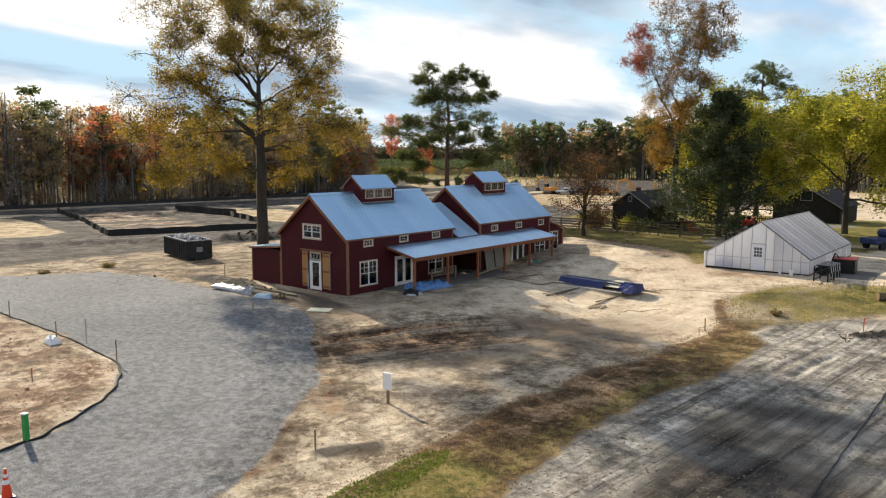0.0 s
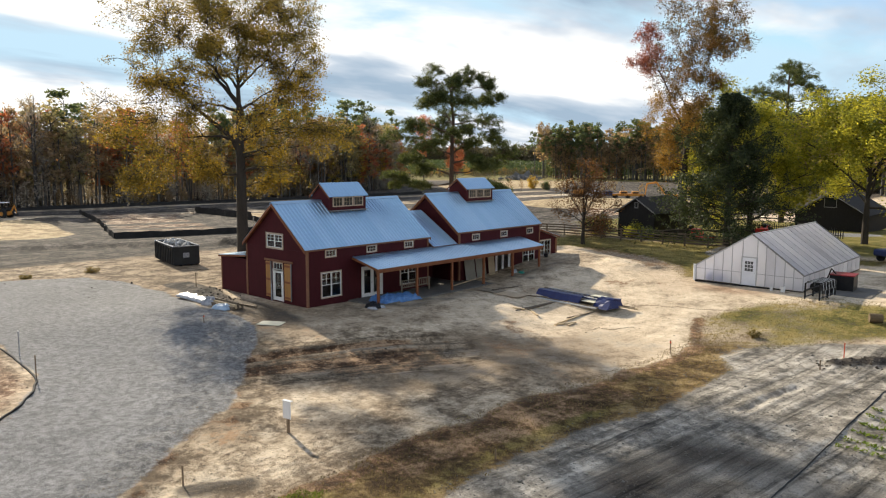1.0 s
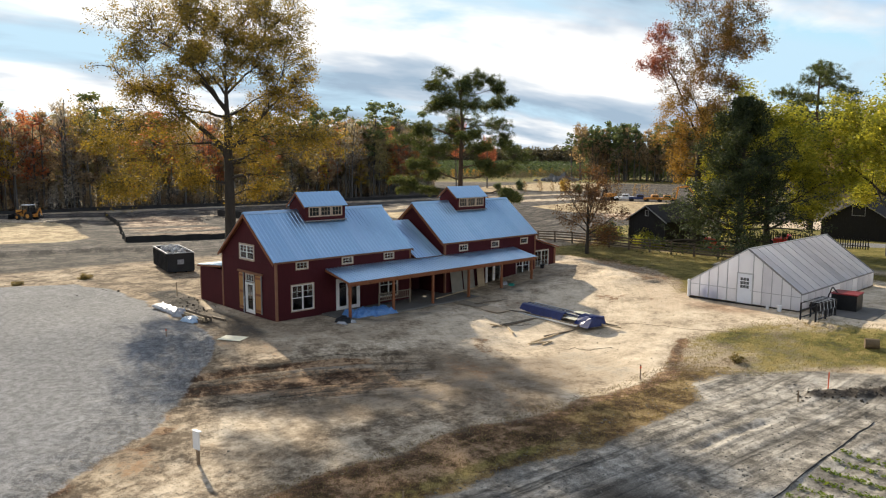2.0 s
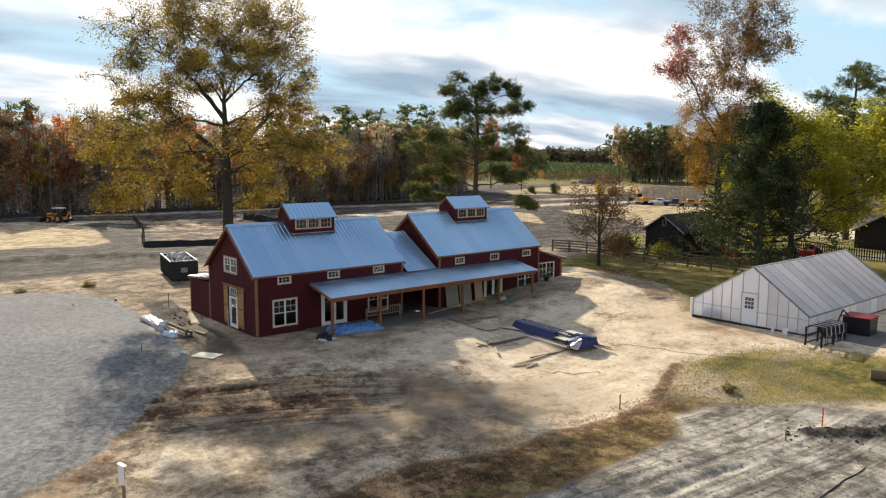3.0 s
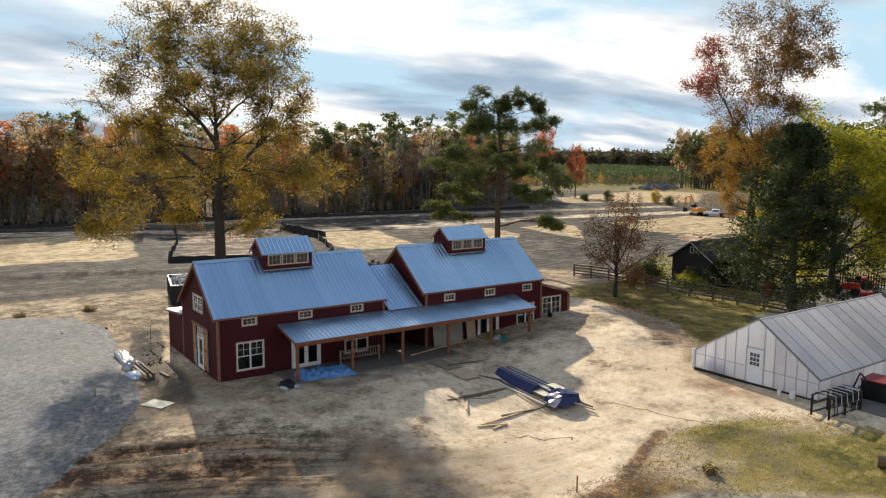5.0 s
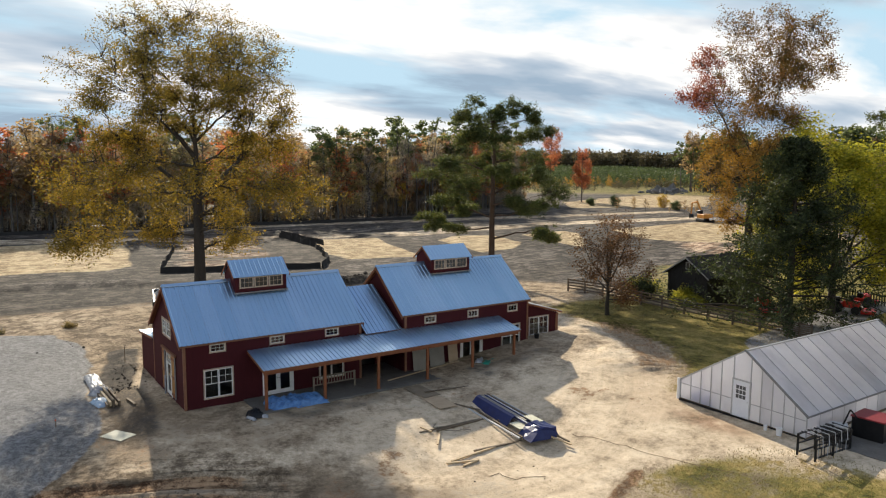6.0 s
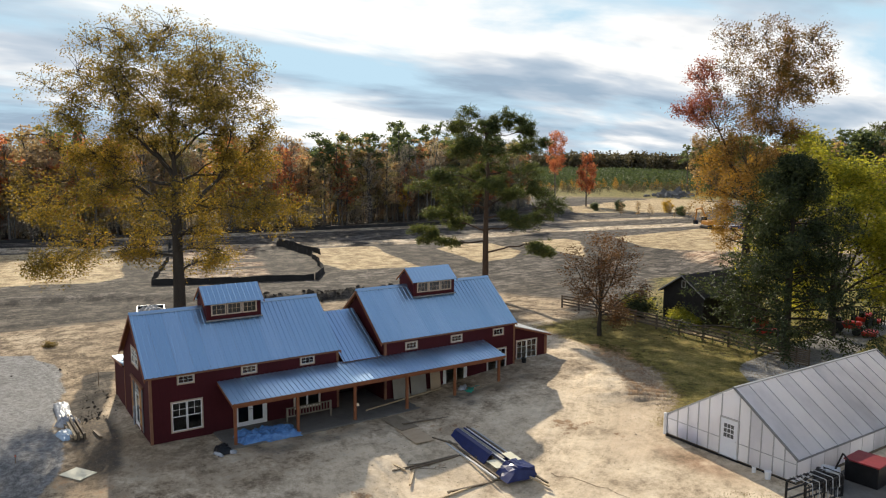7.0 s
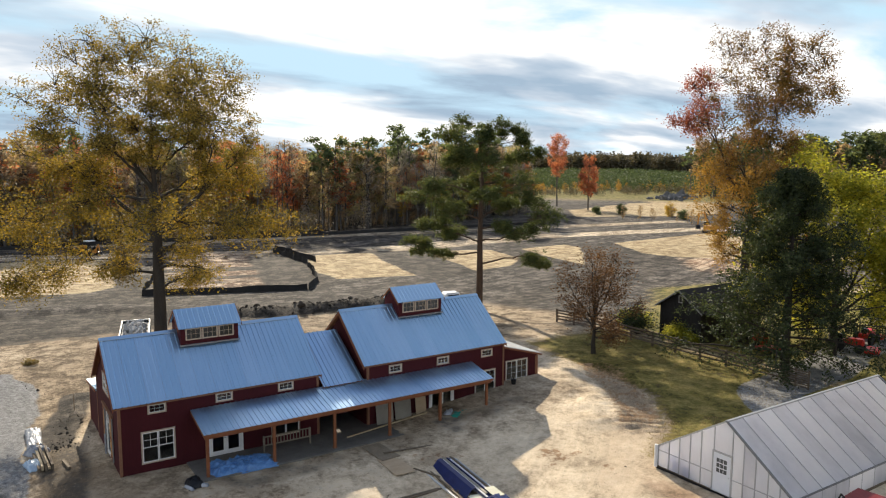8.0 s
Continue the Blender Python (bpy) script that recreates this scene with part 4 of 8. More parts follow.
def gabled_block(y0, y1, xw, xe, eave, ridge, holes_e, holes_s, over_s, over_n):
    """Walls, two roof slopes and trim of one gabled part of the barn; local coordinates."""
    t = 0.15
    xm = (xw + xe) / 2
    part("wall", wall_cells(bmesh.new(), y0, y1, -0.15, eave - 0.06, holes_e, xe - t, xe, "x"), RED, barn, "dark red boarded wall")
    part("wall", wall_cells(bmesh.new(), y0, y1, -0.15, eave - 0.06, [], xw, xw + t, "x"), RED, barn, "dark red boarded wall")
    for y, holes in ((y0, holes_s), (y1 - t, [])):
        tops = [h for h in holes if h[3] > eave - 0.3]
        g = wall_cells(bmesh.new(), xw + t, xe - t, -0.15, eave - 0.06, [h for h in holes if h not in tops] + [(h[0], h[1], h[2], eave - 0.06) for h in tops], y, y + t, "y")
        k = (ridge - eave) / (xe - xm)
        zc = eave - 0.06
        # gable triangle in strips round its window
        cuts = sorted({xw + 0.02, xm, xe - 0.02, *[v for h in tops for v in h[:2]]})
        roofz = lambda x: ridge - 0.10 - abs(x - xm) * k
        for a, b in zip(cuts, cuts[1:]):
            hole = [h for h in tops if h[0] < (a + b) / 2 < h[1]]
            lo = hole[0][3] if hole else zc
            prism(g, [(a, lo), (b, lo), (b, max(roofz(b), lo + 0.001)), (a, max(roofz(a), lo + 0.001))], (y, y + t))
        part("gable_wall", g, RED, barn, "dark red boarded gable wall")
    over = 0.12
    k = (ridge - eave) / (xe - xm)
    part("floor_slab", boxed(xw + 0.02, xe - 0.02, y0 + 0.02, y1 - 0.02, -0.2, 0.12), SLAB, barn, "bare concrete floor")
    roof_slope(barn, "roof", y0 - over_s, y1 + over_n, xe + over, eave - over * k + 0.06, xm, ridge + 0.04)
    roof_slope(barn, "roof", y0 - over_s, y1 + over_n, xw - over, eave - over * k + 0.06, xm, ridge + 0.04)
    cap = bmesh.new()
    prism(cap, [(xm - 0.16, ridge - 0.05), (xm, ridge + 0.10), (xm + 0.16, ridge - 0.05), (xm + 0.16, ridge - 0.02), (xm, ridge + 0.125), (xm - 0.16, ridge - 0.02)], (y0 - over_s, y1 + over_n))
    part("ridge_cap", cap, ROOF, barn, "folded metal ridge cap")
    edge = [(xw - over, eave - over * k), (xm, ridge - 0.02), (xe + over, eave - over * k)]
    rake_board(barn, y0 - over_s - 0.03, y0 - over_s + 0.025, edge)
    rake_board(barn, y1 + over_n - 0.025, y1 + over_n + 0.03, edge)
    for x in (xe + over - 0.03, xw - over - 0.01):
        part("fascia", boxed(x, x + 0.035, y0 - over_s + 0.03, y1 + over_n - 0.03, eave - over * k - 0.09, eave - over * k - 0.005), TRIM, barn, "dark brown eave board")
    for x in (xe, xw):
        for y in (y0, y1):
            s, sy = (1 if x == xe else -1), (1 if y == y1 else -1)
            c = bmesh.new()
            box(c, x - s * 0.12, x + s * 0.025, y, y + sy * 0.025, -0.12, eave - 0.2)
            box(c, x, x + s * 0.025, y - sy * 0.12, y, -0.12, eave - 0.2)
            part("corner_board", c, TRIM, barn, "brown corner board")


EA, EB = -36.45 + BX, -36.12 + BX
WA, WB = -43.62 + BX, -43.20 + BX
SY = 34.05 + BY
small = lambda c: (c + BY - 0.42, c + BY + 0.42, 3.32, 3.74)
big = lambda a, b: (a + BY + 0.06, b + BY - 0.06, 0.58, 2.26)
holes_a = [big(35.14, 36.92), small(36.02), small(39.68), small(43.36), (38.8 + BY, 40.6 + BY, 0.12, 2.2), big(42.42, 44.2)]
holes_b = [small(50.68), small(54.35), small(58.02), (53.35 + BY, 55.15 + BY, 0.12, 2.2), (57.06 + BY, 58.74 + BY, 0.58, 2.26)]
gable_door = (-40.26 + BX, -39.24 + BX, 0.12, 2.75)
gable_win = (-41.0 + BX, -39.16 + BX, 3.78, 4.7)
gabled_block(SY, 45.45 + BY, WA, EA, 3.98, 6.82, holes_a, [gable_door, gable_win], 0.25, 0.15)
gabled_block(48.65 + BY, 59.55 + BY, WB, EB, 4.12, 6.93, holes_b, [], 0.30, 0.12)
for axis_holes, e in ((holes_a, EA), (holes_b, EB)):
    for u0, u1, z0, z1 in axis_holes:
        if z0 < 0.2:
            add_french_door(barn, "x", e, 1, u0, u1, z0, z1)
        elif z1 - z0 < 0.7:
            add_window(barn, "window", "x", e, 1, u0, u1, z0, z1, 1, (3, 2), False, 0.07, "small tan-trimmed window under the eave")
        else:
            add_window(barn, "window", "x", e, 1, u0, u1, z0, z1, 2, (2, 2), True, 0.065, "twin sash window with white bars and tan trim")
add_window(barn, "window", "y", SY, -1, *gable_win, 2, (2, 2), True, 0.1, "twin sash window high in the gable")
# tall gable door with transom, between two cedar shutters
add_window(barn, "window", "y", SY, -1, gable_door[0], gable_door[1], 2.28, 2.75, 1, (3, 1), False, 0.07, "transom light over the gable door")
door = add_french_door(barn, "y", SY, -1, gable_door[0], gable_door[1], 0.12, 2.22, 1)
for a, b in ((-41.12, -40.55), (-38.93, -38.2)):
    sh = boxed(a + BX, b + BX, SY - 0.075, SY - 0.03, 0.3, 2.78)
    shut = part("barn_shutter", sh, SHUTTER, barn, "orange-stained cedar shutter with cross boards")
    for z in (0.38, 1.45, 2.55):
        part("cross_board", boxed(a + BX + 0.01, b + BX - 0.01, SY - 0.1, SY - 0.076, z, z + 0.14), CEDAR, shut)
    part("edge_strip", boxed(b + BX - 0.002, b + BX + 0.05, SY - 0.1, SY - 0.03, 0.25, 2.86), GREY_TRIM, shut, "pale edge strip")
part("door_header", boxed(-41.25 + BX, -38.0 + BX, SY - 0.12, SY - 0.004, 2.84, 2.97), TRIM, barn, "brown header board over the shutters")
part("band_board", boxed(WA + 0.15, EA - 0.15, SY - 0.028, SY - 0.002, 3.66, 3.76), RED, barn, "horizontal red band board")
# downpipe stub beside the door
dp = bmesh.new()
rod(dp, (-40.42 + BX, SY - 0.12, -0.1), (-40.42 + BX, SY - 0.12, 1.2), 0.05)
part("pipe", dp, WHITE_WRAP, barn, "short white plastic pipe")

# connector between the two gables: lower roof that runs down to the porch, open breezeway below
CY0, CY1 = 45.62 + BY, 48.34 + BY
roof_slope(barn, "roof", CY0, CY1, -36.05 + BX, 3.2, -40.05 + BX, 5.64, 0.9, "lower connecting roof slope between the gables")
roof_slope(barn, "roof", CY0, CY1, -44.05 + BX, 3.2, -40.05 + BX, 5.64, 0.9, "lower connecting roof slope between the gables")
part("wall", wall_cells(bmesh.new(), 45.45 + BY, 48.65 + BY, -0.15, 3.1, [(46.3 + BY, 47.9 + BY, 0.12, 2.2)], -39.2 + BX, -39.05 + BX, "x"), RED, barn, "dark red recessed breezeway wall")
part("wall", boxed(-43.3 + BX, -43.15 + BX, 45.46 + BY, 48.64 + BY, -0.15, 3.5), RED, barn, "dark red boarded wall")
part("floor_slab", boxed(-43.15 + BX, -36.47 + BX, 45.46 + BY, 48.64 + BY, -0.2, 0.11), SLAB, barn, "bare concrete floor")

def frame_ring(bm, x0, x1, y0, y1, z0, z1, t):
    """A flat rectangular frame of one piece, facing along x."""
    rims = []
    for x in (x0, x1):
        for e in (0.0, t):
            rims.append([bm.verts.new((x, y, z)) for y, z in ((y0 + e, z0 + e), (y1 - e, z0 + e), (y1 - e, z1 - e), (y0 + e, z1 - e))])
    for p, q in ((0, 1), (2, 3), (0, 2), (1, 3)):
        for i in range(4):
            k = (i + 1) % 4
            bm.faces.new((rims[p][i], rims[p][k], rims[q][k], rims[q][i]))
    bmesh.ops.recalc_face_normals(bm, faces=bm.faces)
    return bm


# cupolas astride the ridges
def cupola(xm, y0, y1, z_low, eave, ridge, half):
    cy = part("cupola", boxed(xm - half, xm + half, y0, y1, z_low - 0.5, eave + 0.02), RED, barn, "small red cupola with three windows and a metal roof")
    for y in (y0, y1 - 0.1):
        g = bmesh.new()
        prism(g, [(xm - half, eave + 0.02), (xm + half, eave + 0.02), (xm, ridge - 0.08)], (y, y + 0.1))
        part("cupola_gable", g, RED, cy)
    k = (ridge - eave) / half
    o = 0.16
    for s in (-1, 1):
        ex, ez = xm + s * (half + o), eave - o * k + 0.08
        bm = bmesh.new()
        n = Vector((s * k, 0, 1)).normalized()
        u = Vector((xm - ex, 0, ridge + 0.06 - ez))
        a, b = Vector((ex, 0, ez)), Vector((xm, 0, ridge + 0.06))
        yy, yn = y0 - 0.15, y1 + 0.15
        ribs = max(3, round((yn - yy) / 0.3))
        prof = [(yy, 0)]
        for r in range(ribs):
            c = yy + (yn - yy) * (r + 0.5) / ribs
            prof += [(c - 0.04, 0), (c - 0.02, 0.025), (c + 0.02, 0.025), (c + 0.04, 0)]
        prof.append((yn, 0))
        va = [bm.verts.new((a.x + n.x * h, y, a.z + n.z * h)) for y, h in prof] + [bm.verts.new((a.x - n.x * 0.05, y, a.z - n.z * 0.05)) for y, h in prof[::-1]]
        vb = [bm.verts.new((b.x + n.x * h, y, b.z + n.z * h)) for y, h in prof] + [bm.verts.new((b.x - n.x * 0.05, y, b.z - n.z * 0.05)) for y, h in prof[::-1]]
        for i in range(len(va)):
            j = (i + 1) % len(va)
            bm.faces.new((va[i], va[j], vb[j], vb[i]))
        bm.faces.new(va); bm.faces.new(vb[::-1])
        bmesh.ops.recalc_face_normals(bm, faces=bm.faces)
        part("cupola_roof", bm, ROOF, cy, "ribbed metal cupola roof")
    for y in (y0 - 0.19, y1 + 0.15):
        for s in (-1, 1):
            rb = bmesh.new()
            prism(rb, [(xm, ridge + 0.02), (xm + s * (half + o), eave - o * k + 0.04), (xm + s * (half + o), eave - o * k - 0.08), (xm, ridge - 0.1)], (y, y + 0.04))
            part("rake_board", rb, CEDAR, cy, "orange-brown cedar rake board")
    w = (y1 - y0 - 0.5) / 3
    for s in (-1, 1):
        for i in range(3):
            yc = y0 + 0.25 + w * (i + 0.5)
            x = xm + s * half
            f = bmesh.new()
            h0, h1 = z_low + 0.32, eave - 0.14
            a, b = yc - w / 2 + 0.07, yc + w / 2 - 0.07
            lo, hi = sorted((x, x + s * 0.04))
            frame_ring(f, lo, hi, a - 0.05, b + 0.05, h0 - 0.05, h1 + 0.05, 0.08)
            cw = part("cupola_window", f, TAN_TRIM, cy, "small tan-framed six-light cupola window")
            lo2, hi2 = sorted((x + s * 0.012, x + s * 0.032))
            for q in (1, 2):
                yq = a + (b - a) * q / 3
                part("glazing_bar", boxed(lo2, hi2, yq - 0.007, yq + 0.007, h0 + 0.03, h1 - 0.03), TAN_TRIM, cw)
            zq = (h0 + h1) / 2
            part("glazing_bar", boxed(lo2 - 0.002, hi2 + 0.002, a + 0.03, b - 0.03, zq - 0.007, zq + 0.007), TAN_TRIM, cw)
            lo3, hi3 = sorted((x + s * 0.003, x + s * 0.008))
            part("pane", boxed(lo3, hi3, a + 0.02, b - 0.02, h0 + 0.02, h1 - 0.02), DARK_PANE, cw, "dark window pane")
    part("flashing", boxed(xm + half + 0.001, xm + half + 0.16, y0 - 0.06, y1 + 0.06, z_low - 0.03, z_low + 0.03), GREY_TRIM, cy, "pale metal flashing strip")


cupola(-40.03 + BX, 38.02 + BY, 41.40 + BY, 6.14, 7.22, 8.06, 1.0)
cupola(-39.66 + BX, 52.40 + BY, 55.85 + BY, 6.24, 7.34, 8.12, 1.0)

# long porch along the front
PY0, PY1 = 37.72 + BY, 56.75 + BY
PXO, PZO, PXI, PZI = -33.64 + BX, 2.56, -36.3 + BX, 3.14
roof_slope(barn, "roof", PY0, PY1, PXO, PZO, PXI, PZI, 0.915, "shallow metal porch roof")
beam = part("porch_beam", boxed(PXO - 0.30, PXO - 0.12, PY0 + 0.1, PY1 - 0.1, PZO - 0.33, PZO - 0.11), CEDAR, barn, "orange-brown cedar porch beam")
part("fascia", boxed(PXO - 0.02, PXO + 0.02, PY0, PY1, PZO - 0.17, PZO - 0.04), CEDAR, barn, "cedar edge board of the porch roof")
for y in (PY0, PY1 - 0.04):
    r = bmesh.new()
    prism(r, [(PXO, PZO - 0.02), (PXI, PZI - 0.02), (PXI, PZI - 0.17), (PXO, PZO - 0.17)], (y, y + 0.04))
    part("rake_board", r, CEDAR, barn, "cedar edge board of the porch roof")
part("porch_floor", boxed(-36.44 + BX, -33.45 + BX, PY0 - 0.25, PY1 + 0.3, -0.15, 0.14, 0.02), SLAB, barn, "grey concrete porch floor")
for i in range(6):
    y = 37.95 + 3.68 * i + BY
    post = bmesh.new()
    box(post, PXO - 0.29, PXO - 0.13, y - 0.08, y + 0.08, 0.14, PZO - 0.33, 0.012)
    p = part("porch_post", post, CEDAR, barn, "square cedar porch post")
    if i:
        part("post_foot", boxed(PXO - 0.32, PXO - 0.10, y - 0.11, y + 0.11, 0.141, 0.2), TRIM, p, "post foot")
for i in range(16):
    y = PY0 + 0.6 + i * (PY1 - PY0 - 1.2) / 15
    r = bmesh.new()
    prism(r, [(PXO - 0.02, PZO - 0.15), (PXI, PZI - 0.15), (PXI, PZI - 0.27), (PXO - 0.02, PZO - 0.26)], (y - 0.025, y + 0.025))
    part("rafter", r, CEDAR, barn, "porch rafter")

# lean-to on the west side and the low wing at the north end
LW0, LW1 = -47.2 + BX, -43.64 + BX
part("wall", boxed(LW0, LW1, SY + 0.04, SY + 0.19, -0.5, 2.6), RED, barn, "dark red lean-to wall")
part("wall", boxed(LW0, LW0 + 0.15, SY + 0.19, 43 + BY, -0.5, 2.45), RED, barn, "dark red lean-to wall")
part("wall", boxed(LW0, LW1, 43 + BY, 43.15 + BY, -0.5, 2.6), RED, barn, "dark red lean-to wall")
rw = bmesh.new()
prism(rw, [(LW0 - 0.12, 2.55), (LW1, 2.86), (LW1, 2.98), (LW0 - 0.12, 2.67)], (SY - 0.1, 43.25 + BY))
part("lean_to_roof", rw, ROOF, barn, "metal lean-to roof")
ed = bmesh.new()
prism(ed, [(LW0 - 0.14, 2.50), (LW1, 2.81), (LW1, 2.93), (LW0 - 0.14, 2.62)], (SY - 0.14, SY - 0.102))
part("rake_board", ed, CEDAR, barn, "cedar edge board of the lean-to roof")
for x in (LW0, LW1 - 0.13):
    part("corner_board", boxed(x - 0.02, x + 0.1, SY + 0.015, SY + 0.038, -0.4, 2.5), TRIM, barn, "brown corner board")

NE = -36.85 + BX
NY0, NY1 = 59.70 + BY, 63.2 + BY
part("wall", wall_cells(bmesh.new(), NY0, NY1, -0.2, 2.5, [(60.35 + BY, 62.3 + BY, 0.5, 2.35)], NE - 0.15, NE, "x"), RED, barn, "dark red wall of the low north wing")
part("wall", boxed(WB, NE, NY1, NY1 + 0.15, -0.3, 2.45), RED, barn, "dark red wall of the low north wing")
part("wall", boxed(WB, WB + 0.15, NY0, NY1, -0.3, 2.5), RED, barn, "dark red wall of the low north wing")
fill = bmesh.new()
prism(fill, [(NY0, 2.5), (NY1, 2.5), (NY1, 2.52), (NY0, 3.5)], (NE - 0.15, NE), axis="x")
part("wall", fill, RED, barn, "dark red wedge under the wing roof")
add_window(barn, "window", "x", NE, 1, 60.35 + BY, 62.3 + BY, 0.5, 2.35, 2, (2, 4), False, 0.065, "wide window with a full grid of white bars")
nr = bmesh.new()
prism(nr, [(NY0, 3.58), (NY1 + 0.35, 2.50), (NY1 + 0.35, 2.62), (NY0, 3.70)], (WB - 0.1, NE + 0.22), axis="x")
part("wing_roof", nr, PALE_ROOF, barn, "pale metal roof of the north wing")
ed = bmesh.new()
prism(ed, [(NY0, 3.52), (NY1 + 0.35, 2.44), (NY1 + 0.35, 2.56), (NY0, 3.64)], (NE + 0.222, NE + 0.26), axis="x")
part("rake_board", ed, CEDAR, barn, "cedar edge board of the wing roof")
part("corner_board", boxed(NE + 0.002, NE + 0.026, NY1 - 0.1, NY1 + 0.15, -0.2, 2.42), TRIM, barn, "brown corner board")
part("corner_board", boxed(NE + 0.002, NE + 0.026, NY0 + 0.02, NY0 + 0.14, -0.2, 3.4), TRIM, barn, "brown corner board")

# ---- greenhouse ----
GH_AT = (-16.8, 57.8, 0.95)
gh = thing("greenhouse", GH_AT, "long white plastic-sheeted greenhouse with a gabled end and white door", "greenhouse")
GW, GE, GL, G_EAVE, G_RIDGE = -3.78, 3.72, 14.0, 1.13, 3.66
def gh_roof(x):
    return G_RIDGE - abs(x - 0.2) * (G_RIDGE - G_EAVE) / (3.98 if x < 0.2 else 3.52)
bars = [-3.78, -3.1, -2.45, -1.8, -1.15, -0.42, 0.6, 1.22, 1.85, 2.5, 3.1, 3.72]
for y in (0.0, GL):
    out = -0.03 if y == 0 else 0.03
    for a, b in zip(bars, bars[1:]):
        mids = [a, 0.2, b] if a < 0.2 < b else [a, b]
        lo = 2.06 if (y == 0 and abs(a + 0.42) < 0.01) else 0.02
        bm = bmesh.new()
        prism(bm, [(a + 0.01, lo), (b - 0.01, lo)] + [(min(max(m, a + 0.01), b - 0.01), gh_roof(m) - 0.02) for m in reversed(mids)], (y, y + 0.012))
        part("wall_sheet", bm, POLY, gh, "milky plastic wall sheet")
    for x in bars:
        part("stud", boxed(x - 0.025, x + 0.025, y + min(out, 0) - 0.005, y + max(out, 0) + 0.014, 0, gh_roof(x) - 0.01), ALU, gh)
    r = bmesh.new()
    box(r, GW, -0.445, y + out - 0.012, y + out + 0.012, 0.92, 0.96); box(r, 0.625, GE, y + out - 0.012, y + out + 0.012, 0.92, 0.96)
    part("rail", r, ALU, gh)
    for s, x_e in ((-1, GW), (1, GE)):
        e = bmesh.new()
        prism(e, [(x_e + s * 0.03, G_EAVE - 0.03), (0.2, G_RIDGE + 0.0), (0.2, G_RIDGE + 0.1), (x_e + s * 0.03, G_EAVE + 0.07)], (y - 0.05, y + 0.05))
        part("edge_bar", e, DARK_FRAME if s > 0 else ALU, gh, "dark edge bar" if s > 0 else "pale edge bar")
for s, x_e in ((-1, GW), (1, GE)):
    n_bay = 12
    for i in range(n_bay):
        a, b = GL * i / n_bay, GL * (i + 1) / n_bay
        bm = bmesh.new()
        prism(bm, [(x_e, G_EAVE), (0.2, G_RIDGE), (0.2, G_RIDGE + 0.015), (x_e, G_EAVE + 0.015)], (a + 0.01, b - 0.01))
        part("roof_sheet", bm, POLY_ROOF, gh, "milky plastic roof sheet")
        lo, hi = sorted((x_e, x_e + s * 0.012))
        part("wall_sheet", boxed(lo, hi, a + 0.02, b - 0.02, 0.02, G_EAVE - 0.02), POLY, gh, "milky plastic side sheet")
    for i in range(n_bay + 1):
        y = GL * i / n_bay
        bm = bmesh.new()
        prism(bm, [(x_e, G_EAVE + 0.016), (0.2, G_RIDGE + 0.016), (0.2, G_RIDGE + 0.045), (x_e, G_EAVE + 0.045)], (y - 0.02, y + 0.02))
        box(bm, x_e - 0.02, x_e + 0.02, y - 0.02, y + 0.02, 0, G_EAVE)
        part("hoop", bm, ALU, gh)
    lo, hi = sorted((x_e, x_e + s * 0.05))
    part("eave_rail", boxed(lo, hi, -0.05, GL + 0.05, G_EAVE - 0.05, G_EAVE + 0.03), DARK_FRAME, gh, "dark eave rail")
    part("sill_board", boxed(lo, hi, -0.03, GL + 0.03, -0.1, 0.1), WET_WOOD, gh, "weathered base board")
part("sill_board", boxed(GW, GE, -0.06, -0.02, -0.12, 0.08), WET_WOOD, gh, "weathered base board")
part("base_strip", boxed(GW - 0.06, GE + 0.06, -0.075, -0.061, -0.1, 0.05), BLACK_STEEL, gh, "black plastic strip along the foot")
part("corner_roll", rod(bmesh.new(), (GW - 0.10, -0.08, 0.0), (GW - 0.10, -0.08, 1.2), 0.09, 0.09, 10), SIGN_WHITE, gh, "white rolled sheet at the corner")
part("ridge_bar", boxed(0.14, 0.26, -0.05, GL + 0.05, G_RIDGE + 0.02, G_RIDGE + 0.09), ALU, gh, "pale ridge bar")
d = bmesh.new()
box(d, -0.40, 0.575, -0.06, -0.02, 0.03, 2.03, 0.006)
gdoor = part("door", d, DOOR_WHITE, gh, "white panel door with a nine-light window")
f = bmesh.new()
box(f, -0.47, -0.40, -0.07, 0.0, 0.0, 2.1); box(f, 0.575, 0.645, -0.07, 0.0, 0.0, 2.1); box(f, -0.40, 0.575, -0.07, 0.0, 2.03, 2.1)
part("door_frame", f, ALU, gdoor, "pale door frame")
for i in range(3):
    for j in range(3):
        part("pane", boxed(-0.21 + i * 0.2, -0.04 + i * 0.2, -0.066, -0.0605, 1.08 + j * 0.25, 1.28 + j * 0.25), FROST, gdoor, "small frosted pane")
rod_b = bmesh.new()
rod(rod_b, (0.5, -0.11, 0.98), (0.5, -0.06, 0.98), 0.02)
part("handle", rod_b, ALU, gdoor, "round door knob")
part("floor", boxed(GW + 0.05, GE - 0.05, 0.05, GL - 0.05, -0.08, 0.01), PLY_GREY, gh, "pale earth floor")
for i in range(5):
    part("bench", boxed(-3.3, -1.9, 1.0 + i * 2.5, 3.2 + i * 2.5, 0.62, 0.70), LUMBER, gh, "slatted plant bench seen dimly")
    part("bench", boxed(1.5, 2.9, 1.0 + i * 2.5, 3.2 + i * 2.5, 0.62, 0.70), LUMBER, gh, "slatted plant bench seen dimly")
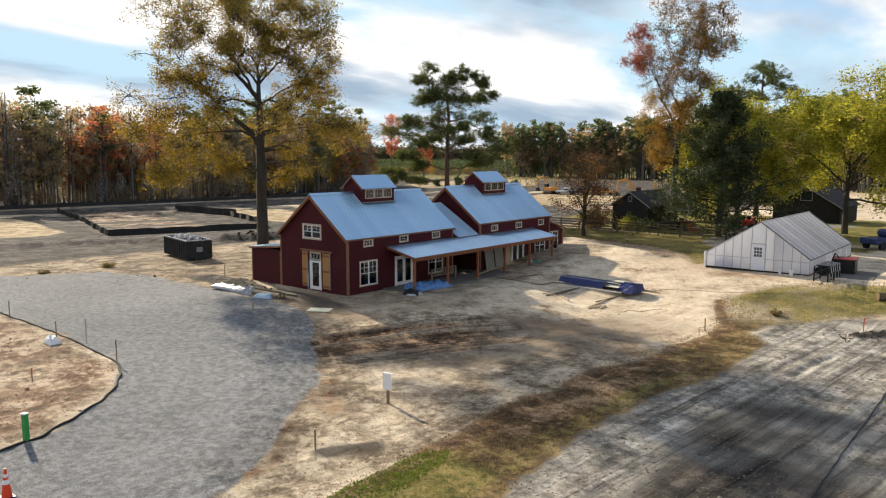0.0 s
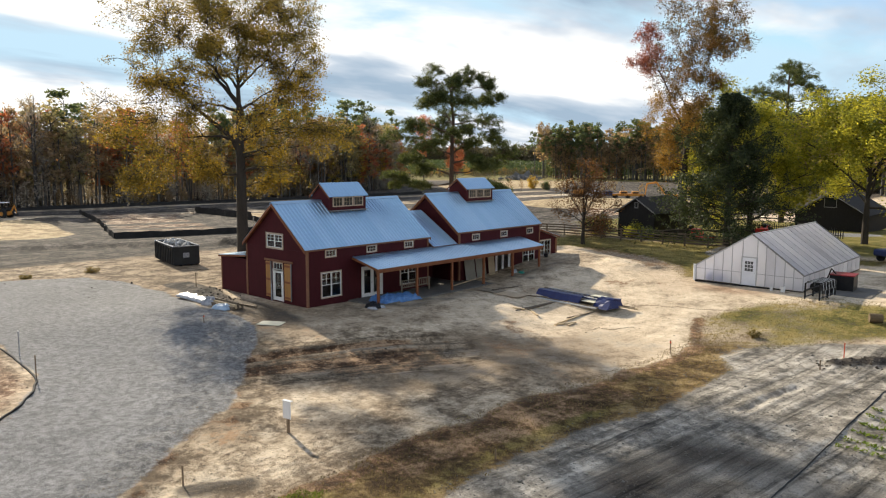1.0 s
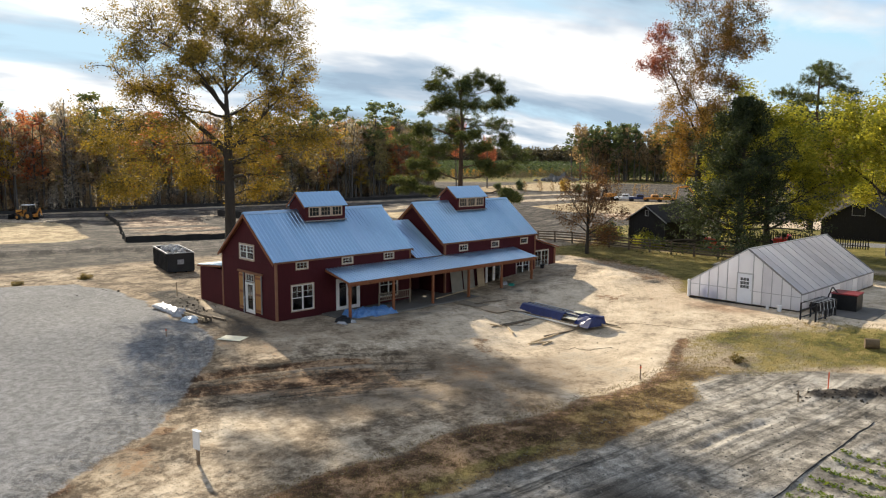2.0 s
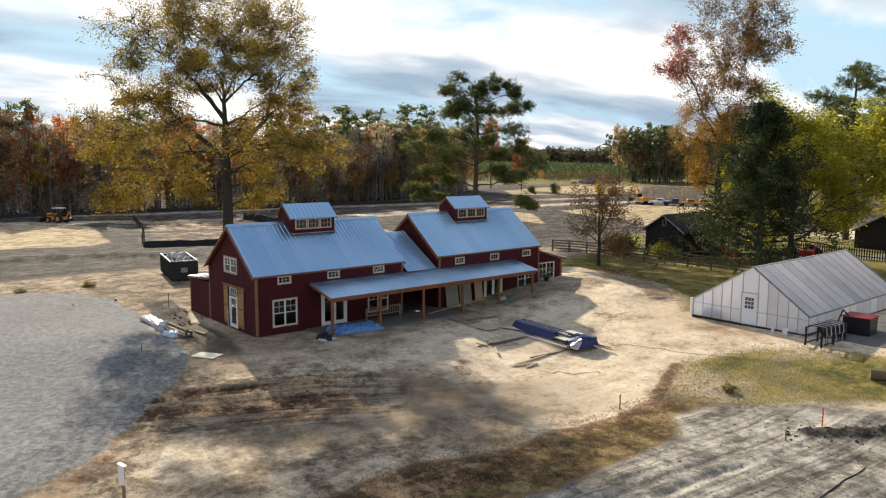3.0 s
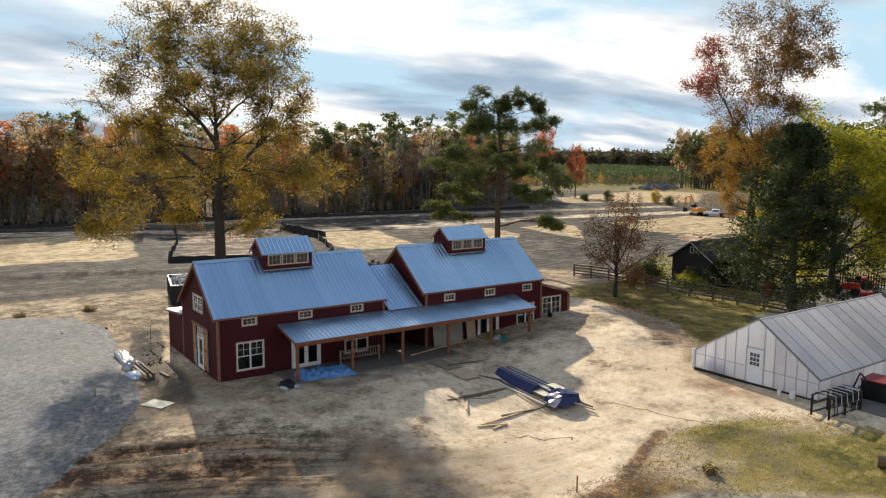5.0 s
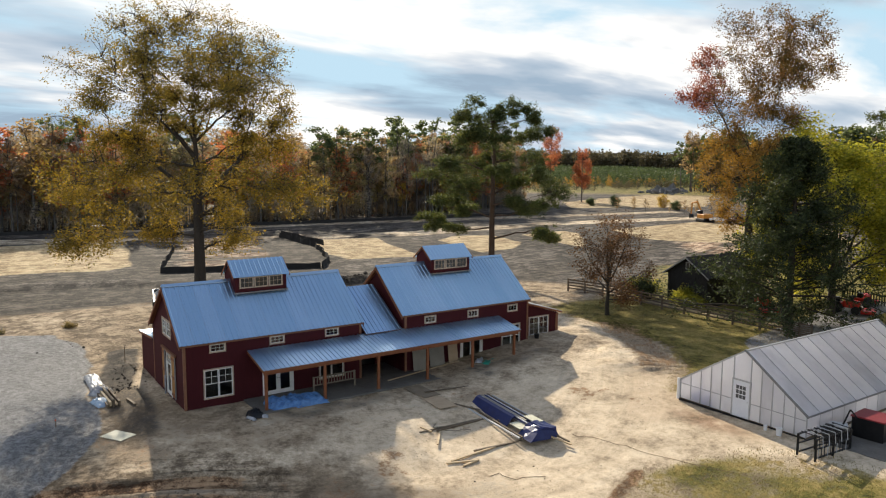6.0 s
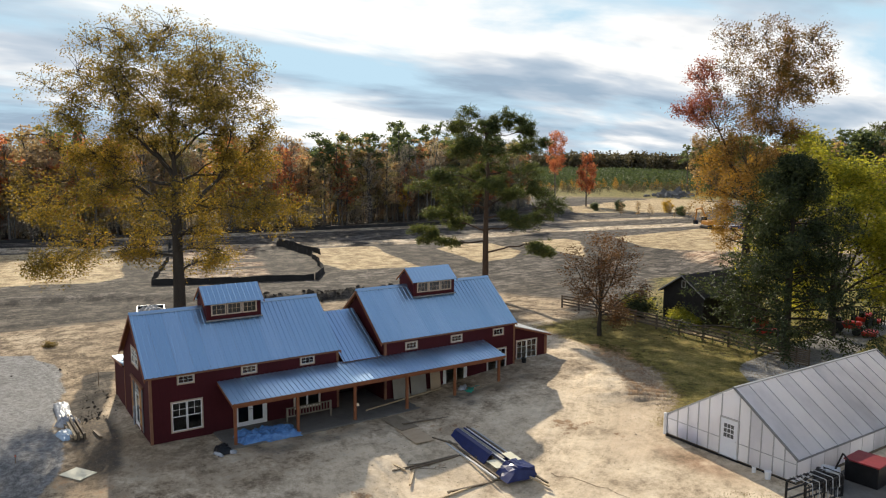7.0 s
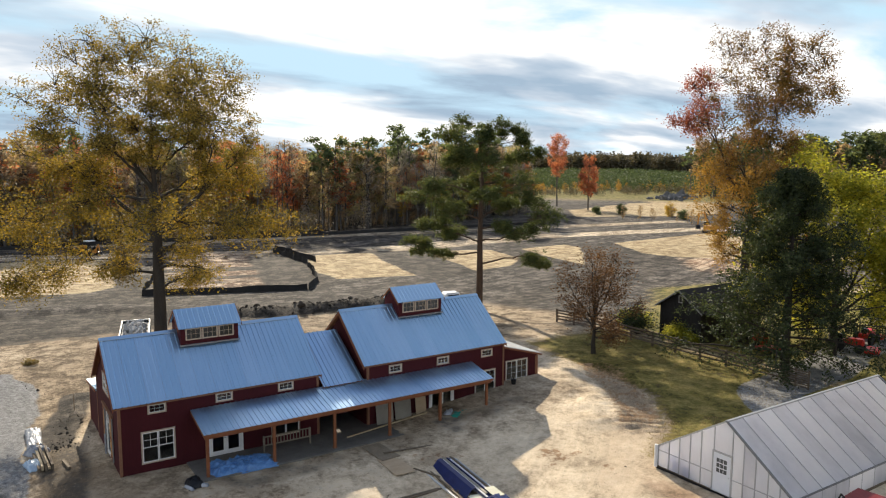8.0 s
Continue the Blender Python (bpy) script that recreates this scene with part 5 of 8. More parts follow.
for x, z in ((-2.75, 0.35), (-1.95, 0.3)):
    part("tub", boxed(x - 0.28, x + 0.28, 0.12, 0.5, z - 0.3, z + 0.42, 0.05), BLUE_TUB, gh, "pale blue tub behind the sheet")


# ---- trees ----
class Tree:
    """Gathers tapered limbs and leaf clumps as arrays."""

    def __init__(self, seed):
        self.rng = np.random.RandomState(seed)
        self.limbs, self.tips = [], []

    def limb(self, pts, r0, r1, sides):
        self.limbs.append((np.array(pts, float), r0, r1, sides))

    def grow(self, start, heading, length, radius, level, spec):
        """One branch that wanders, bends up or down and carries smaller ones."""
        rng = self.rng
        s = spec[level]
        n = s.get("pieces", 5)
        p, d = np.array(start, float), np.array(heading, float)
        pts = [p.copy()]
        for i in range(n):
            d = d + rng.normal(0, s.get("wander", 0.16), 3) + np.array([0, 0, s.get("lift", 0.05)])
            d /= np.linalg.norm(d)
            p = p + d * length / n
            pts.append(p.copy())
        end = radius * s.get("taper", 0.35)
        self.limb(pts, radius, end, s.get("sides", 5))
        pts = np.array(pts)
        if level + 1 >= len(spec):
            for k in np.linspace(s.get("leaf_from", 0.25), 1.0, s.get("leaf_count", 3)):
                self.tips.append(self.at(pts, k))
            return
        c = spec[level + 1]
        count = max(1, int(round(s["kids"] * rng.uniform(0.8, 1.2))))
        turn = rng.uniform(0, math.tau)
        for i in range(count):
            k = s.get("kid_from", 0.3) + (1 - s.get("kid_from", 0.3)) * (i + rng.uniform(0.1, 0.9)) / count
            here = self.at(pts, k)
            j = min(int(k * n), n - 1)
            axis = pts[j + 1] - pts[j]
            axis /= np.linalg.norm(axis)
            turn += 2.4 + rng.normal(0, 0.4)
            side = np.cross(axis, [0.3, 0.2, 0.95]); side /= np.linalg.norm(side)
            other = np.cross(axis, side)
            a = radians(rng.uniform(*s["angle"]))
            head = axis * math.cos(a) + (side * math.cos(turn) + other * math.sin(turn)) * math.sin(a)
            self.grow(here, head, length * rng.uniform(*s["ratio"]) * (1.15 - 0.45 * k), radius * (1 - 0.6 * k) * s.get("thin", 0.6), level + 1, spec)

    def trim(self, fits, keep_over=0.10):
        """Cut thin limbs and tips that reach out of the crown's outline."""
        kept = []
        for pts, r0, r1, sides in self.limbs:
            out = np.flatnonzero(~fits(pts[2:])) if r0 > keep_over and len(pts) > 3 else []
            if len(out):
                pts = pts[:out[0] + 2]
            elif r0 <= keep_over and not fits(pts[-1:])[0]:
                continue
            kept.append((pts, r0, r1, sides))
        self.limbs = kept
        tips = np.array(self.tips)
        self.tips = list(tips[fits(tips)])

    @staticmethod
    def at(pts, k):
        u = k * (len(pts) - 1)
        i = min(int(u), len(pts) - 2)
        return pts[i] + (pts[i + 1] - pts[i]) * (u - i)

    def wood(self):
        """Tubes of all limbs, as corner and face arrays."""
        vs, fs, base = [], [], 0
        for pts, r0, r1, sides in self.limbs:
            n = len(pts)
            t = np.gradient(pts, axis=0)
            t /= np.linalg.norm(t, axis=1)[:, None] + 1e-9
            ref = np.array([0.31, 0.77, 0.11]) if abs(t[0, 2]) > 0.6 else np.array([0.05, 0.1, 1.0])
            u = np.cross(t, ref); u /= np.linalg.norm(u, axis=1)[:, None]
            w = np.cross(t, u)
            a = np.arange(sides) * math.tau / sides
            r = np.linspace(r0, r1, n)[:, None, None]
            ring = pts[:, None, :] + r * (np.cos(a)[None, :, None] * u[:, None, :] + np.sin(a)[None, :, None] * w[:, None, :])
            vs.append(ring.reshape(-1, 3))
            i, j = np.meshgrid(np.arange(n - 1), np.arange(sides), indexing="ij")
            j2 = (j + 1) % sides
            fs.append(np.stack([base + i * sides + j, base + i * sides + j2, base + (i + 1) * sides + j2, base + (i + 1) * sides + j], -1).reshape(-1, 4))
            base += n * sides
        return np.concatenate(vs), np.concatenate(fs)

    def leaves(self, per_tip, spread, size, flat=0.4, aspect=0.6, droop=0.0, keep=None):
        """Bent leaf blades strewn round the tips."""
        rng = self.rng
        tips = np.array(self.tips)
        if keep is not None:
            tips = tips[keep(tips)]
        c = np.repeat(tips, per_tip, 0) + rng.normal(0, 1, (len(tips) * per_tip, 3)) * np.array([spread, spread, spread * 0.7])
        c[:, 2] -= droop * np.abs(rng.normal(0, 1, len(c)))
        return leaf_quads(rng, c, size, flat, aspect)


def leaf_quads(rng, c, size, flat=0.4, aspect=0.6):
    n = len(c)
    a = rng.normal(0, 1, (n, 3)); a[:, 2] *= flat; a /= np.linalg.norm(a, axis=1)[:, None]
    b = rng.normal(0, 1, (n, 3)); b -= (b * a).sum(1)[:, None] * a; b /= np.linalg.norm(b, axis=1)[:, None]
    s = (size * rng.uniform(0.6, 1.35, n))[:, None]
    q = np.stack([c - a * s, c + b * s * aspect * 0.8 + a * s * 0.1, c + a * s, c - b * s * aspect * 0.8 - a * s * 0.1], 1)
    return q.reshape(-1, 3), np.arange(n * 4).reshape(-1, 4)


def plant(name, tree, at, leaf_arrays, bark, leaf, label, category, group="", trunk_name="trunk"):
    ob = thing(name, at, label, category, group)
    v, f = tree.wood()
    me = mesh_from("trunk", v, f, [bark])
    smooth(me)
    part(trunk_name, me, None, ob, "dark trunk and spreading limbs")
    for (v, f), m, text in zip(leaf_arrays, leaf if isinstance(leaf, list) else [leaf], [""] * 9):
        part("crown", mesh_from("crown", v, f, [m]), None, ob, kind="stuff")
    return ob


TWIG = dict(pieces=3, wander=0.25, lift=0.05, taper=0.4, sides=3, leaf_count=3)

def lobed_crown(tree, trunk, lobes, right, rise, fork, limb_r, twigs, bow=0.05, split=1, tip_at=(0.72, 1.0), sides=6, twig_r=0.03):
    """A crown built lobe by lobe. Each lobe (to the right, away, height, half width, half height) gets a limb from the nearest limb that is there
    already and a fan of twigs. right: plan direction of its first number; rise: how far below the lobe its limb starts, per metre of way;
    fork: lowest and highest point where limbs leave the trunk; split: into how many smaller, uneven lobes each one falls apart."""
    rng = tree.rng
    if split > 1:
        shared = []
        for u, w, z, wide, tall in lobes:
            for _ in range(split):
                d = rng.normal(0, 1, 3)
                d *= rng.uniform(0.4, 1.25) / np.linalg.norm(d)
                k = rng.uniform(0.6, 1.1)
                shared.append((u + d[0] * wide, w + d[1] * wide, z + d[2] * tall, wide * k, tall * k))
        lobes = shared
    trunk = np.array(trunk, float)
    rx, ry = right
    hs = np.linspace(fork[0], fork[1], 10)
    nodes = np.stack([np.interp(hs, trunk[:, 2], trunk[:, 0]), np.interp(hs, trunk[:, 2], trunk[:, 1]), hs], -1)
    thick, run = np.full(10, limb_r / 0.72), np.zeros(10)
    for u, w, z, wide, tall in sorted(lobes, key=lambda q: math.hypot(q[0], q[1]) + 0.5 * abs(q[2] - fork[1])):
        c = np.array([u * rx - w * ry, u * ry + w * rx, z])
        gap = c - nodes
        dist = np.linalg.norm(gap, axis=1)
        best = np.argmin(dist + 0.25 * run + 2.5 * np.abs(gap[:, 2] - rise * dist))
        start, far = nodes[best], dist[best]
        k = np.linspace(0, 1, 8)[:, None]
        bend = np.array([0, 0, 1.0]) * far * bow
        pts = start + gap[best] * k + bend * 4 * k * (1 - k) + np.cumsum(rng.normal(0, 0.022 * far, (8, 3)), 0) * (k > 0)
        r0 = thick[best] * 0.72
        radii = np.linspace(r0, r0 * 0.3, 8)
        tree.limb(pts, r0, r0 * 0.3, sides)
        nodes, thick, run = np.concatenate([nodes, pts[2:7]]), np.r_[thick, radii[2:7]], np.r_[run, run[best] + far * k[2:7, 0]]
        size = np.array([wide, wide, tall])
        for i in range(twigs):
            a = Tree.at(pts, rng.uniform(0.5, 1.0) if i else 1.0)
            d = rng.normal(0, 1, 3)
            d /= np.linalg.norm(d)
            tw = pts[-1] + d * size * rng.uniform(0.1, 1.0) ** 0.36 - a
            ln = np.linalg.norm(tw)
            q = np.linspace(0, 1, 4)[:, None]
            tp = a + tw * q + np.cumsum(rng.normal(0, 0.06 * ln, (4, 3)), 0) * (q > 0) + np.array([0, 0, 0.08 * ln]) * 4 * q * (1 - q)
            tree.limb(tp, twig_r * (0.6 + 0.5 * rng.rand()), twig_r * 0.25, 3)
            tree.tips += [Tree.at(tp, j) for j in tip_at]


# great oak behind the barn: open top of separate lobes, drooping golden skirt
OAK = (-53.8, 40.0)
oak = Tree(11)
OAK_TRUNK = [(0, 0, -0.4), (0.02, 0.0, 0.5), (0.05, 0.02, 3), (-0.05, 0.08, 6), (0.05, 0.05, 8.8), (-0.1, 0.1, 11.6), (0.1, 0.1, 14.5)]
oak.limb(OAK_TRUNK, 0.60, 0.30, 10)
oak.limb([(0, 0, -0.45), (0, 0, 0.9)], 0.9, 0.5, 10)
OAK_RIGHT = (0.36, 0.933)
OAK_TOP = [(-6.6, 0.5, 21.5, 2.0, 1.8), (-7.4, -1.0, 19.1, 1.7, 1.2), (-4.6, -1.5, 23.5, 2.1, 1.7), (-2.0, 1.0, 24.7, 2.1, 1.6), (0.8, -1.0, 24.9, 2.1, 1.6), (3.0, 0.8, 23.7, 2.1, 1.8), (5.4, -0.5, 21.9, 1.9, 2.0),
           (6.0, 1.0, 19.5, 1.7, 1.6), (-3.4, -3.2, 21.7, 1.9, 1.4), (1.6, -3.6, 22.1, 2.0, 1.5), (4.0, -3.0, 19.7, 1.7, 1.2), (-5.2, 1.8, 17.1, 1.7, 1.1), (5.4, 2.4, 17.1, 1.7, 1.2)]
OAK_BACK = [(-5.0, 3.4, 21.5, 2.0, 1.5), (-1.0, 4.2, 22.7, 2.1, 1.6), (3.0, 4.0, 21.7, 2.0, 1.5), (-0.4, -0.4, 21.7, 1.7, 1.2), (-3.2, -2.2, 18.7, 1.5, 1.0), (1.8, 1.4, 20.1, 1.4, 1.0), (-2.2, 2.0, 19.9, 1.4, 0.9), (0.5, -1.5, 18.4, 1.3, 0.9), (-2.4, 1.0, 17.2, 1.4, 0.9), (2.8, 0.5, 18.8, 1.3, 1.0)]
OAK_SKIRT = [(-8.8, -1.0, 14.2, 2.1, 1.4), (-6.8, 2.4, 16.0, 2.1, 1.4), (-9.4, 1.2, 11.2, 2.1, 1.4), (-7.0, -3.0, 11.8, 2.2, 1.4), (-5.2, 3.0, 12.6, 2.0, 1.4), (-6.4, -0.4, 9.6, 2.0, 1.2), (-3.4, -3.6, 14.0, 1.9, 1.2),
             (-2.2, 3.4, 10.4, 1.7, 1.2), (3.2, -2.6, 10.6, 1.8, 1.2), (4.6, 2.2, 14.8, 2.0, 1.4), (7.0, -1.2, 12.8, 2.0, 1.3), (8.8, 0.6, 11.8, 1.6, 1.2), (6.2, 1.6, 16.2, 1.9, 1.4)]
OAK_UNDER = [(2.4, 1.2, 8.2, 1.5, 1.0), (-2.8, -1.0, 8.6, 1.5, 1.0), (4.8, -3.4, 12.4, 1.7, 1.2), (1.0, 5.0, 12.0, 1.8, 1.2), (0.8, -5.0, 13.6, 1.8, 1.2), (-8.6, -3.2, 9.0, 1.6, 1.1), (-4.4, 0.8, 15.8, 1.6, 1.1), (3.8, -0.6, 16.8, 1.4, 1.0)]
lobed_crown(oak, OAK_TRUNK, OAK_TOP + OAK_BACK, OAK_RIGHT, 0.72, (9.5, 14.2), 0.25, 14, 0.03, 6)
crown_hi = oak.leaves(19, 0.26, 0.078, flat=0.6, aspect=0.7)
oak.tips = []
lobed_crown(oak, OAK_TRUNK, OAK_SKIRT + OAK_UNDER, OAK_RIGHT, 0.15, (7.0, 14.0), 0.15, 13, 0.10, 4)
crown_lo = oak.leaves(24, 0.27, 0.08, droop=0.3, flat=0.6, aspect=0.7)
plant("oak_tree", oak, (*OAK, soil(*OAK)), [crown_hi, crown_lo], BARK, [OAK_LEAF, GOLD_LEAF], "tall broad oak with thinning olive and gold autumn leaves", "tree")


def needle_sprays(tree, per_tip, length=0.34, width=0.03):
    """Bunches of needles that spread up and out from each twig end."""
    rng = tree.rng
    c = np.repeat(np.array(tree.tips), per_tip, 0)
    d = rng.normal(0, 1, c.shape); d[:, 2] = d[:, 2] * 0.6 + 0.35; d /= np.linalg.norm(d, axis=1)[:, None]
    s = length * rng.uniform(0.6, 1.3, (len(c), 1))
    side = np.cross(d, rng.normal(0, 1, c.shape)); side /= np.linalg.norm(side, axis=1)[:, None]
    c = c + rng.normal(0, 0.14, c.shape)
    q = np.stack([c - side * width, c + side * width, c + d * s + side * width * 0.4, c + d * s - side * width * 0.4], 1).reshape(-1, 3)
    return q, np.arange(len(q)).reshape(-1, 4)


def pine_tree(at, trunk, thick, pads, right, seed, rise, fork, label, twigs=22, per_tip=20):
    """A pine: bare trunk, crooked limbs, ragged pads of needles with gaps between."""
    t = Tree(seed)
    t.limb(trunk, thick, thick * 0.2, 9)
    lobed_crown(t, trunk, pads, right, rise, fork, 0.13, twigs, 0.03, 3, twig_r=0.022)
    return plant("pine_tree", t, at, [needle_sprays(t, per_tip)], PINE_BARK, NEEDLE, label, "tree")


PINE = (-62.4, 76.5)
PINE_TRUNK = [(0, 0, -0.4), (0.05, 0.0, 4), (-0.05, 0.05, 8), (0.1, 0.0, 12), (0.2, 0.1, 15), (-0.2, 0.1, 18), (-0.6, 0.0, 20.4)]
PINE_PADS = [(-2.6, 0.5, 20.2, 1.7, 1.1), (0.4, -0.6, 19.4, 1.5, 1.1), (2.2, 0.8, 20.0, 1.2, 1.0), (3.9, -0.5, 19.6, 0.9, 0.9), (5.4, 0.4, 17.8, 1.2, 0.9), (-1.0, -1.8, 17.8, 1.7, 1.1), (-4.4, 0.4, 17.2, 1.9, 1.2),
             (3.0, 1.6, 16.4, 1.9, 1.2), (1.2, -2.6, 16.0, 1.8, 1.1), (-5.4, -1.0, 14.6, 2.0, 1.1), (-2.4, 2.6, 15.2, 1.8, 1.1), (-5.7, 1.2, 12.4, 2.0, 1.1), (4.6, -0.8, 13.6, 1.9, 1.1)]
PINE_LOW = [(-3.2, -2.6, 12.0, 1.8, 1.0), (6.4, 0.8, 11.4, 2.0, 1.1), (3.2, 2.8, 11.8, 1.8, 1.0), (-6.0, -0.4, 10.0, 1.8, 1.0), (4.0, -2.6, 9.8, 1.7, 0.8), (6.2, 0.2, 9.2, 1.5, 0.7), (-4.0, 1.6, 8.8, 1.6, 0.8),
            (-7.2, 0.6, 7.3, 1.5, 0.7), (-5.4, -1.0, 6.8, 1.2, 0.4), (5.4, -0.6, 6.2, 1.4, 0.4), (7.2, 0.4, 5.9, 1.0, 0.4), (0.4, -3.4, 13.4, 1.7, 1.0), (-0.4, 3.4, 13.0, 1.7, 1.0)]
pine_tree((*PINE, soil(*PINE)), PINE_TRUNK, 0.42, PINE_PADS + PINE_LOW, (0.68, 0.73), 5, 0.18, (5.4, 17.0), "tall open-crowned pine with dark green needle pads", 26, 18)

# tall maple, thin and reddish on one side, orange lower leaves on the other
MAPLE = (-34.2, 84.2)
maple = Tree(23)
MAPLE_TRUNK = [(0, 0, -0.4), (0.1, 0, 2), (0, 0.1, 5), (0.1, 0, 8.5), (0.3, 0.1, 12)]
maple.limb(MAPLE_TRUNK, 0.50, 0.26, 9)
MAPLE_RIGHT = (0.826, 0.564)
MAPLE_TOP = [(2.2, 0.4, 26.0, 1.7, 1.8), (-0.8, -0.6, 24.8, 1.6, 1.8), (4.4, -0.4, 24.0, 1.5, 1.8), (5.2, 0.6, 21.6, 1.3, 1.6), (1.6, 1.8, 22.8, 1.7, 1.7), (-2.6, 0.8, 22.4, 1.6, 1.7), (3.2, -1.8, 20.0, 1.6, 1.6),
             (-2.8, -1.0, 18.4, 1.6, 1.5), (3.4, 1.2, 17.4, 1.4, 1.4), (0.4, -2.4, 20.6, 1.6, 1.6), (0.2, 2.6, 18.8, 1.6, 1.5), (-0.6, -1.4, 16.0, 1.4, 1.3), (1.8, 0.2, 15.2, 1.2, 1.2), (1.4, 0.2, 24.2, 1.5, 1.6), (2.6, -0.4, 22.0, 1.4, 1.5), (0.4, 0.6, 20.8, 1.4, 1.4), (1.8, -0.4, 18.0, 1.3, 1.3)]
MAPLE_BLUSH = [(-4.4, 0.2, 20.6, 1.6, 1.5), (-5.0, -0.8, 19.0, 1.3, 1.1), (-4.2, 1.0, 22.8, 1.2, 1.1)]
MAPLE_LOW = [(-2.2, -0.8, 15.2, 1.5, 1.4), (-2.9, 0.4, 13.0, 1.5, 1.5), (-1.8, -1.2, 10.8, 1.5, 1.5), (-2.2, 0.8, 8.8, 1.2, 1.1), (0.6, -1.8, 12.6, 1.3, 1.3), (0.4, 1.8, 14.0, 1.3, 1.3), (1.6, 0.6, 11.0, 1.1, 1.1)]
lobed_crown(maple, MAPLE_TRUNK, MAPLE_TOP, MAPLE_RIGHT, 0.86, (6.5, 11.5), 0.20, 10, 0.0, 6)
top = maple.leaves(19, 0.26, 0.078, flat=0.6, aspect=0.7)
maple.tips = []
lobed_crown(maple, MAPLE_TRUNK, MAPLE_BLUSH, MAPLE_RIGHT, 0.82, (7.5, 11.5), 0.13, 10, 0.0, 6)
blush = maple.leaves(19, 0.27, 0.078, flat=0.6, aspect=0.7)
maple.tips = []
lobed_crown(maple, MAPLE_TRUNK, MAPLE_LOW, MAPLE_RIGHT, 0.35, (6.5, 11.5), 0.09, 11, 0.03, 4)
low = maple.leaves(25, 0.27, 0.08, droop=0.3, flat=0.6, aspect=0.7)
plant("maple_tree", maple, (*MAPLE, soil(*MAPLE)), [top, low, blush], BARK, [MAPLE_LEAF, ORANGE_LEAF, BLUSH_LEAF], "tall half-bare maple with rust-red and orange leaves", "tree")


def round_tree(name, at, height, reach, seed, leaf, label, per_tip=10, bark=BARK, first=0.25, size=0.2, spread=0.5, lift=0.03, limbs=11):
    """A broad leafy tree with a short trunk."""
    t = Tree(seed)
    rng = t.rng
    h0 = height * first
    t.limb([(0, 0, -0.4), (rng.normal(0, 0.1), rng.normal(0, 0.1), h0 * 0.5), (0, 0, h0), (rng.normal(0, 0.2), rng.normal(0, 0.2), height * 0.55)], 0.022 * height + 0.05, 0.012 * height, 8)
    sp = [dict(pieces=6, wander=0.13, lift=lift, kids=7, angle=(30, 60), ratio=(0.32, 0.5), kid_from=0.25, thin=0.5, taper=0.22, sides=5),
          dict(pieces=4, wander=0.2, lift=0.03, kids=5, angle=(30, 65), ratio=(0.4, 0.6), thin=0.5, sides=3), TWIG]
    for i in range(limbs):
        a = i * 2.4 + rng.normal(0, 0.3)
        k = i / (limbs - 1)
        e = radians(12 + 70 * k + rng.normal(0, 6))
        flat = math.hypot(reach * math.cos(e), (height * 0.62) * math.sin(e))
        t.grow((0, 0, h0 * (0.8 + 0.5 * k) + height * 0.12 * k), (math.cos(a) * math.cos(e), math.sin(a) * math.cos(e), math.sin(e)), flat * rng.uniform(0.85, 1.05), 0.009 * height, 0, sp)
    return plant(name, t, at, [t.leaves(per_tip, spread, size)], bark, leaf, label, "tree")


round_tree("small_tree", (-38.8, 71.1, soil(-38.8, 71.1)), 8.7, 3.6, 31, RUSSET_LEAF, "small half-bare ornamental tree with russet leaves on the lawn", 9, first=0.2, size=0.085, spread=0.3)
round_tree("lime_green_tree", (-28.0, 87.8, soil(-28.0, 87.8)), 16.6, 6.2, 37, LIME_LEAF, "broad yellow-green tree behind the cedar", 34, first=0.16, size=0.15, spread=0.55)
round_tree("lime_green_tree", (-17.5, 92.0, soil(-17.5, 92.0)), 15.0, 7.0, 41, LIME_LEAF, "broad rounded yellow-green tree beyond the greenhouse", 34, first=0.32, size=0.15, spread=0.6)
round_tree("lime_green_tree", (-2.0, 88.0, soil(-2.0, 88.0)), 16.0, 7.5, 43, LIME_LEAF, "broad rounded yellow-green tree beyond the greenhouse", 20, first=0.32, size=0.18, spread=0.6)
round_tree("russet_tree", (-8.0, 122.0, soil(-8.0, 122.0)), 25.0, 7.0, 47, RUSSET_LEAF, "tall russet tree behind the yellow ones", 7, first=0.3, size=0.26, spread=0.6)
far_pads = [(0.5 * k * math.cos(2.4 * i), 0.5 * k * math.sin(2.4 * i), 23.0 - 0.75 * i, 2.0, 1.2) for i, k in enumerate((1, 4, 6, 6, 8, 8, 9, 8, 9, 8, 7))]
pine_tree((-36, 122.0, soil(-36, 122.0)), [(0, 0, -0.4), (0.1, 0.1, 8), (-0.1, 0.2, 16), (0, 0, 22.6)], 0.45, far_pads, (0.83, 0.56), 9, 0.15, (11, 21.5), "dark pine crown rising over the yellow-green tree", 18, 18)


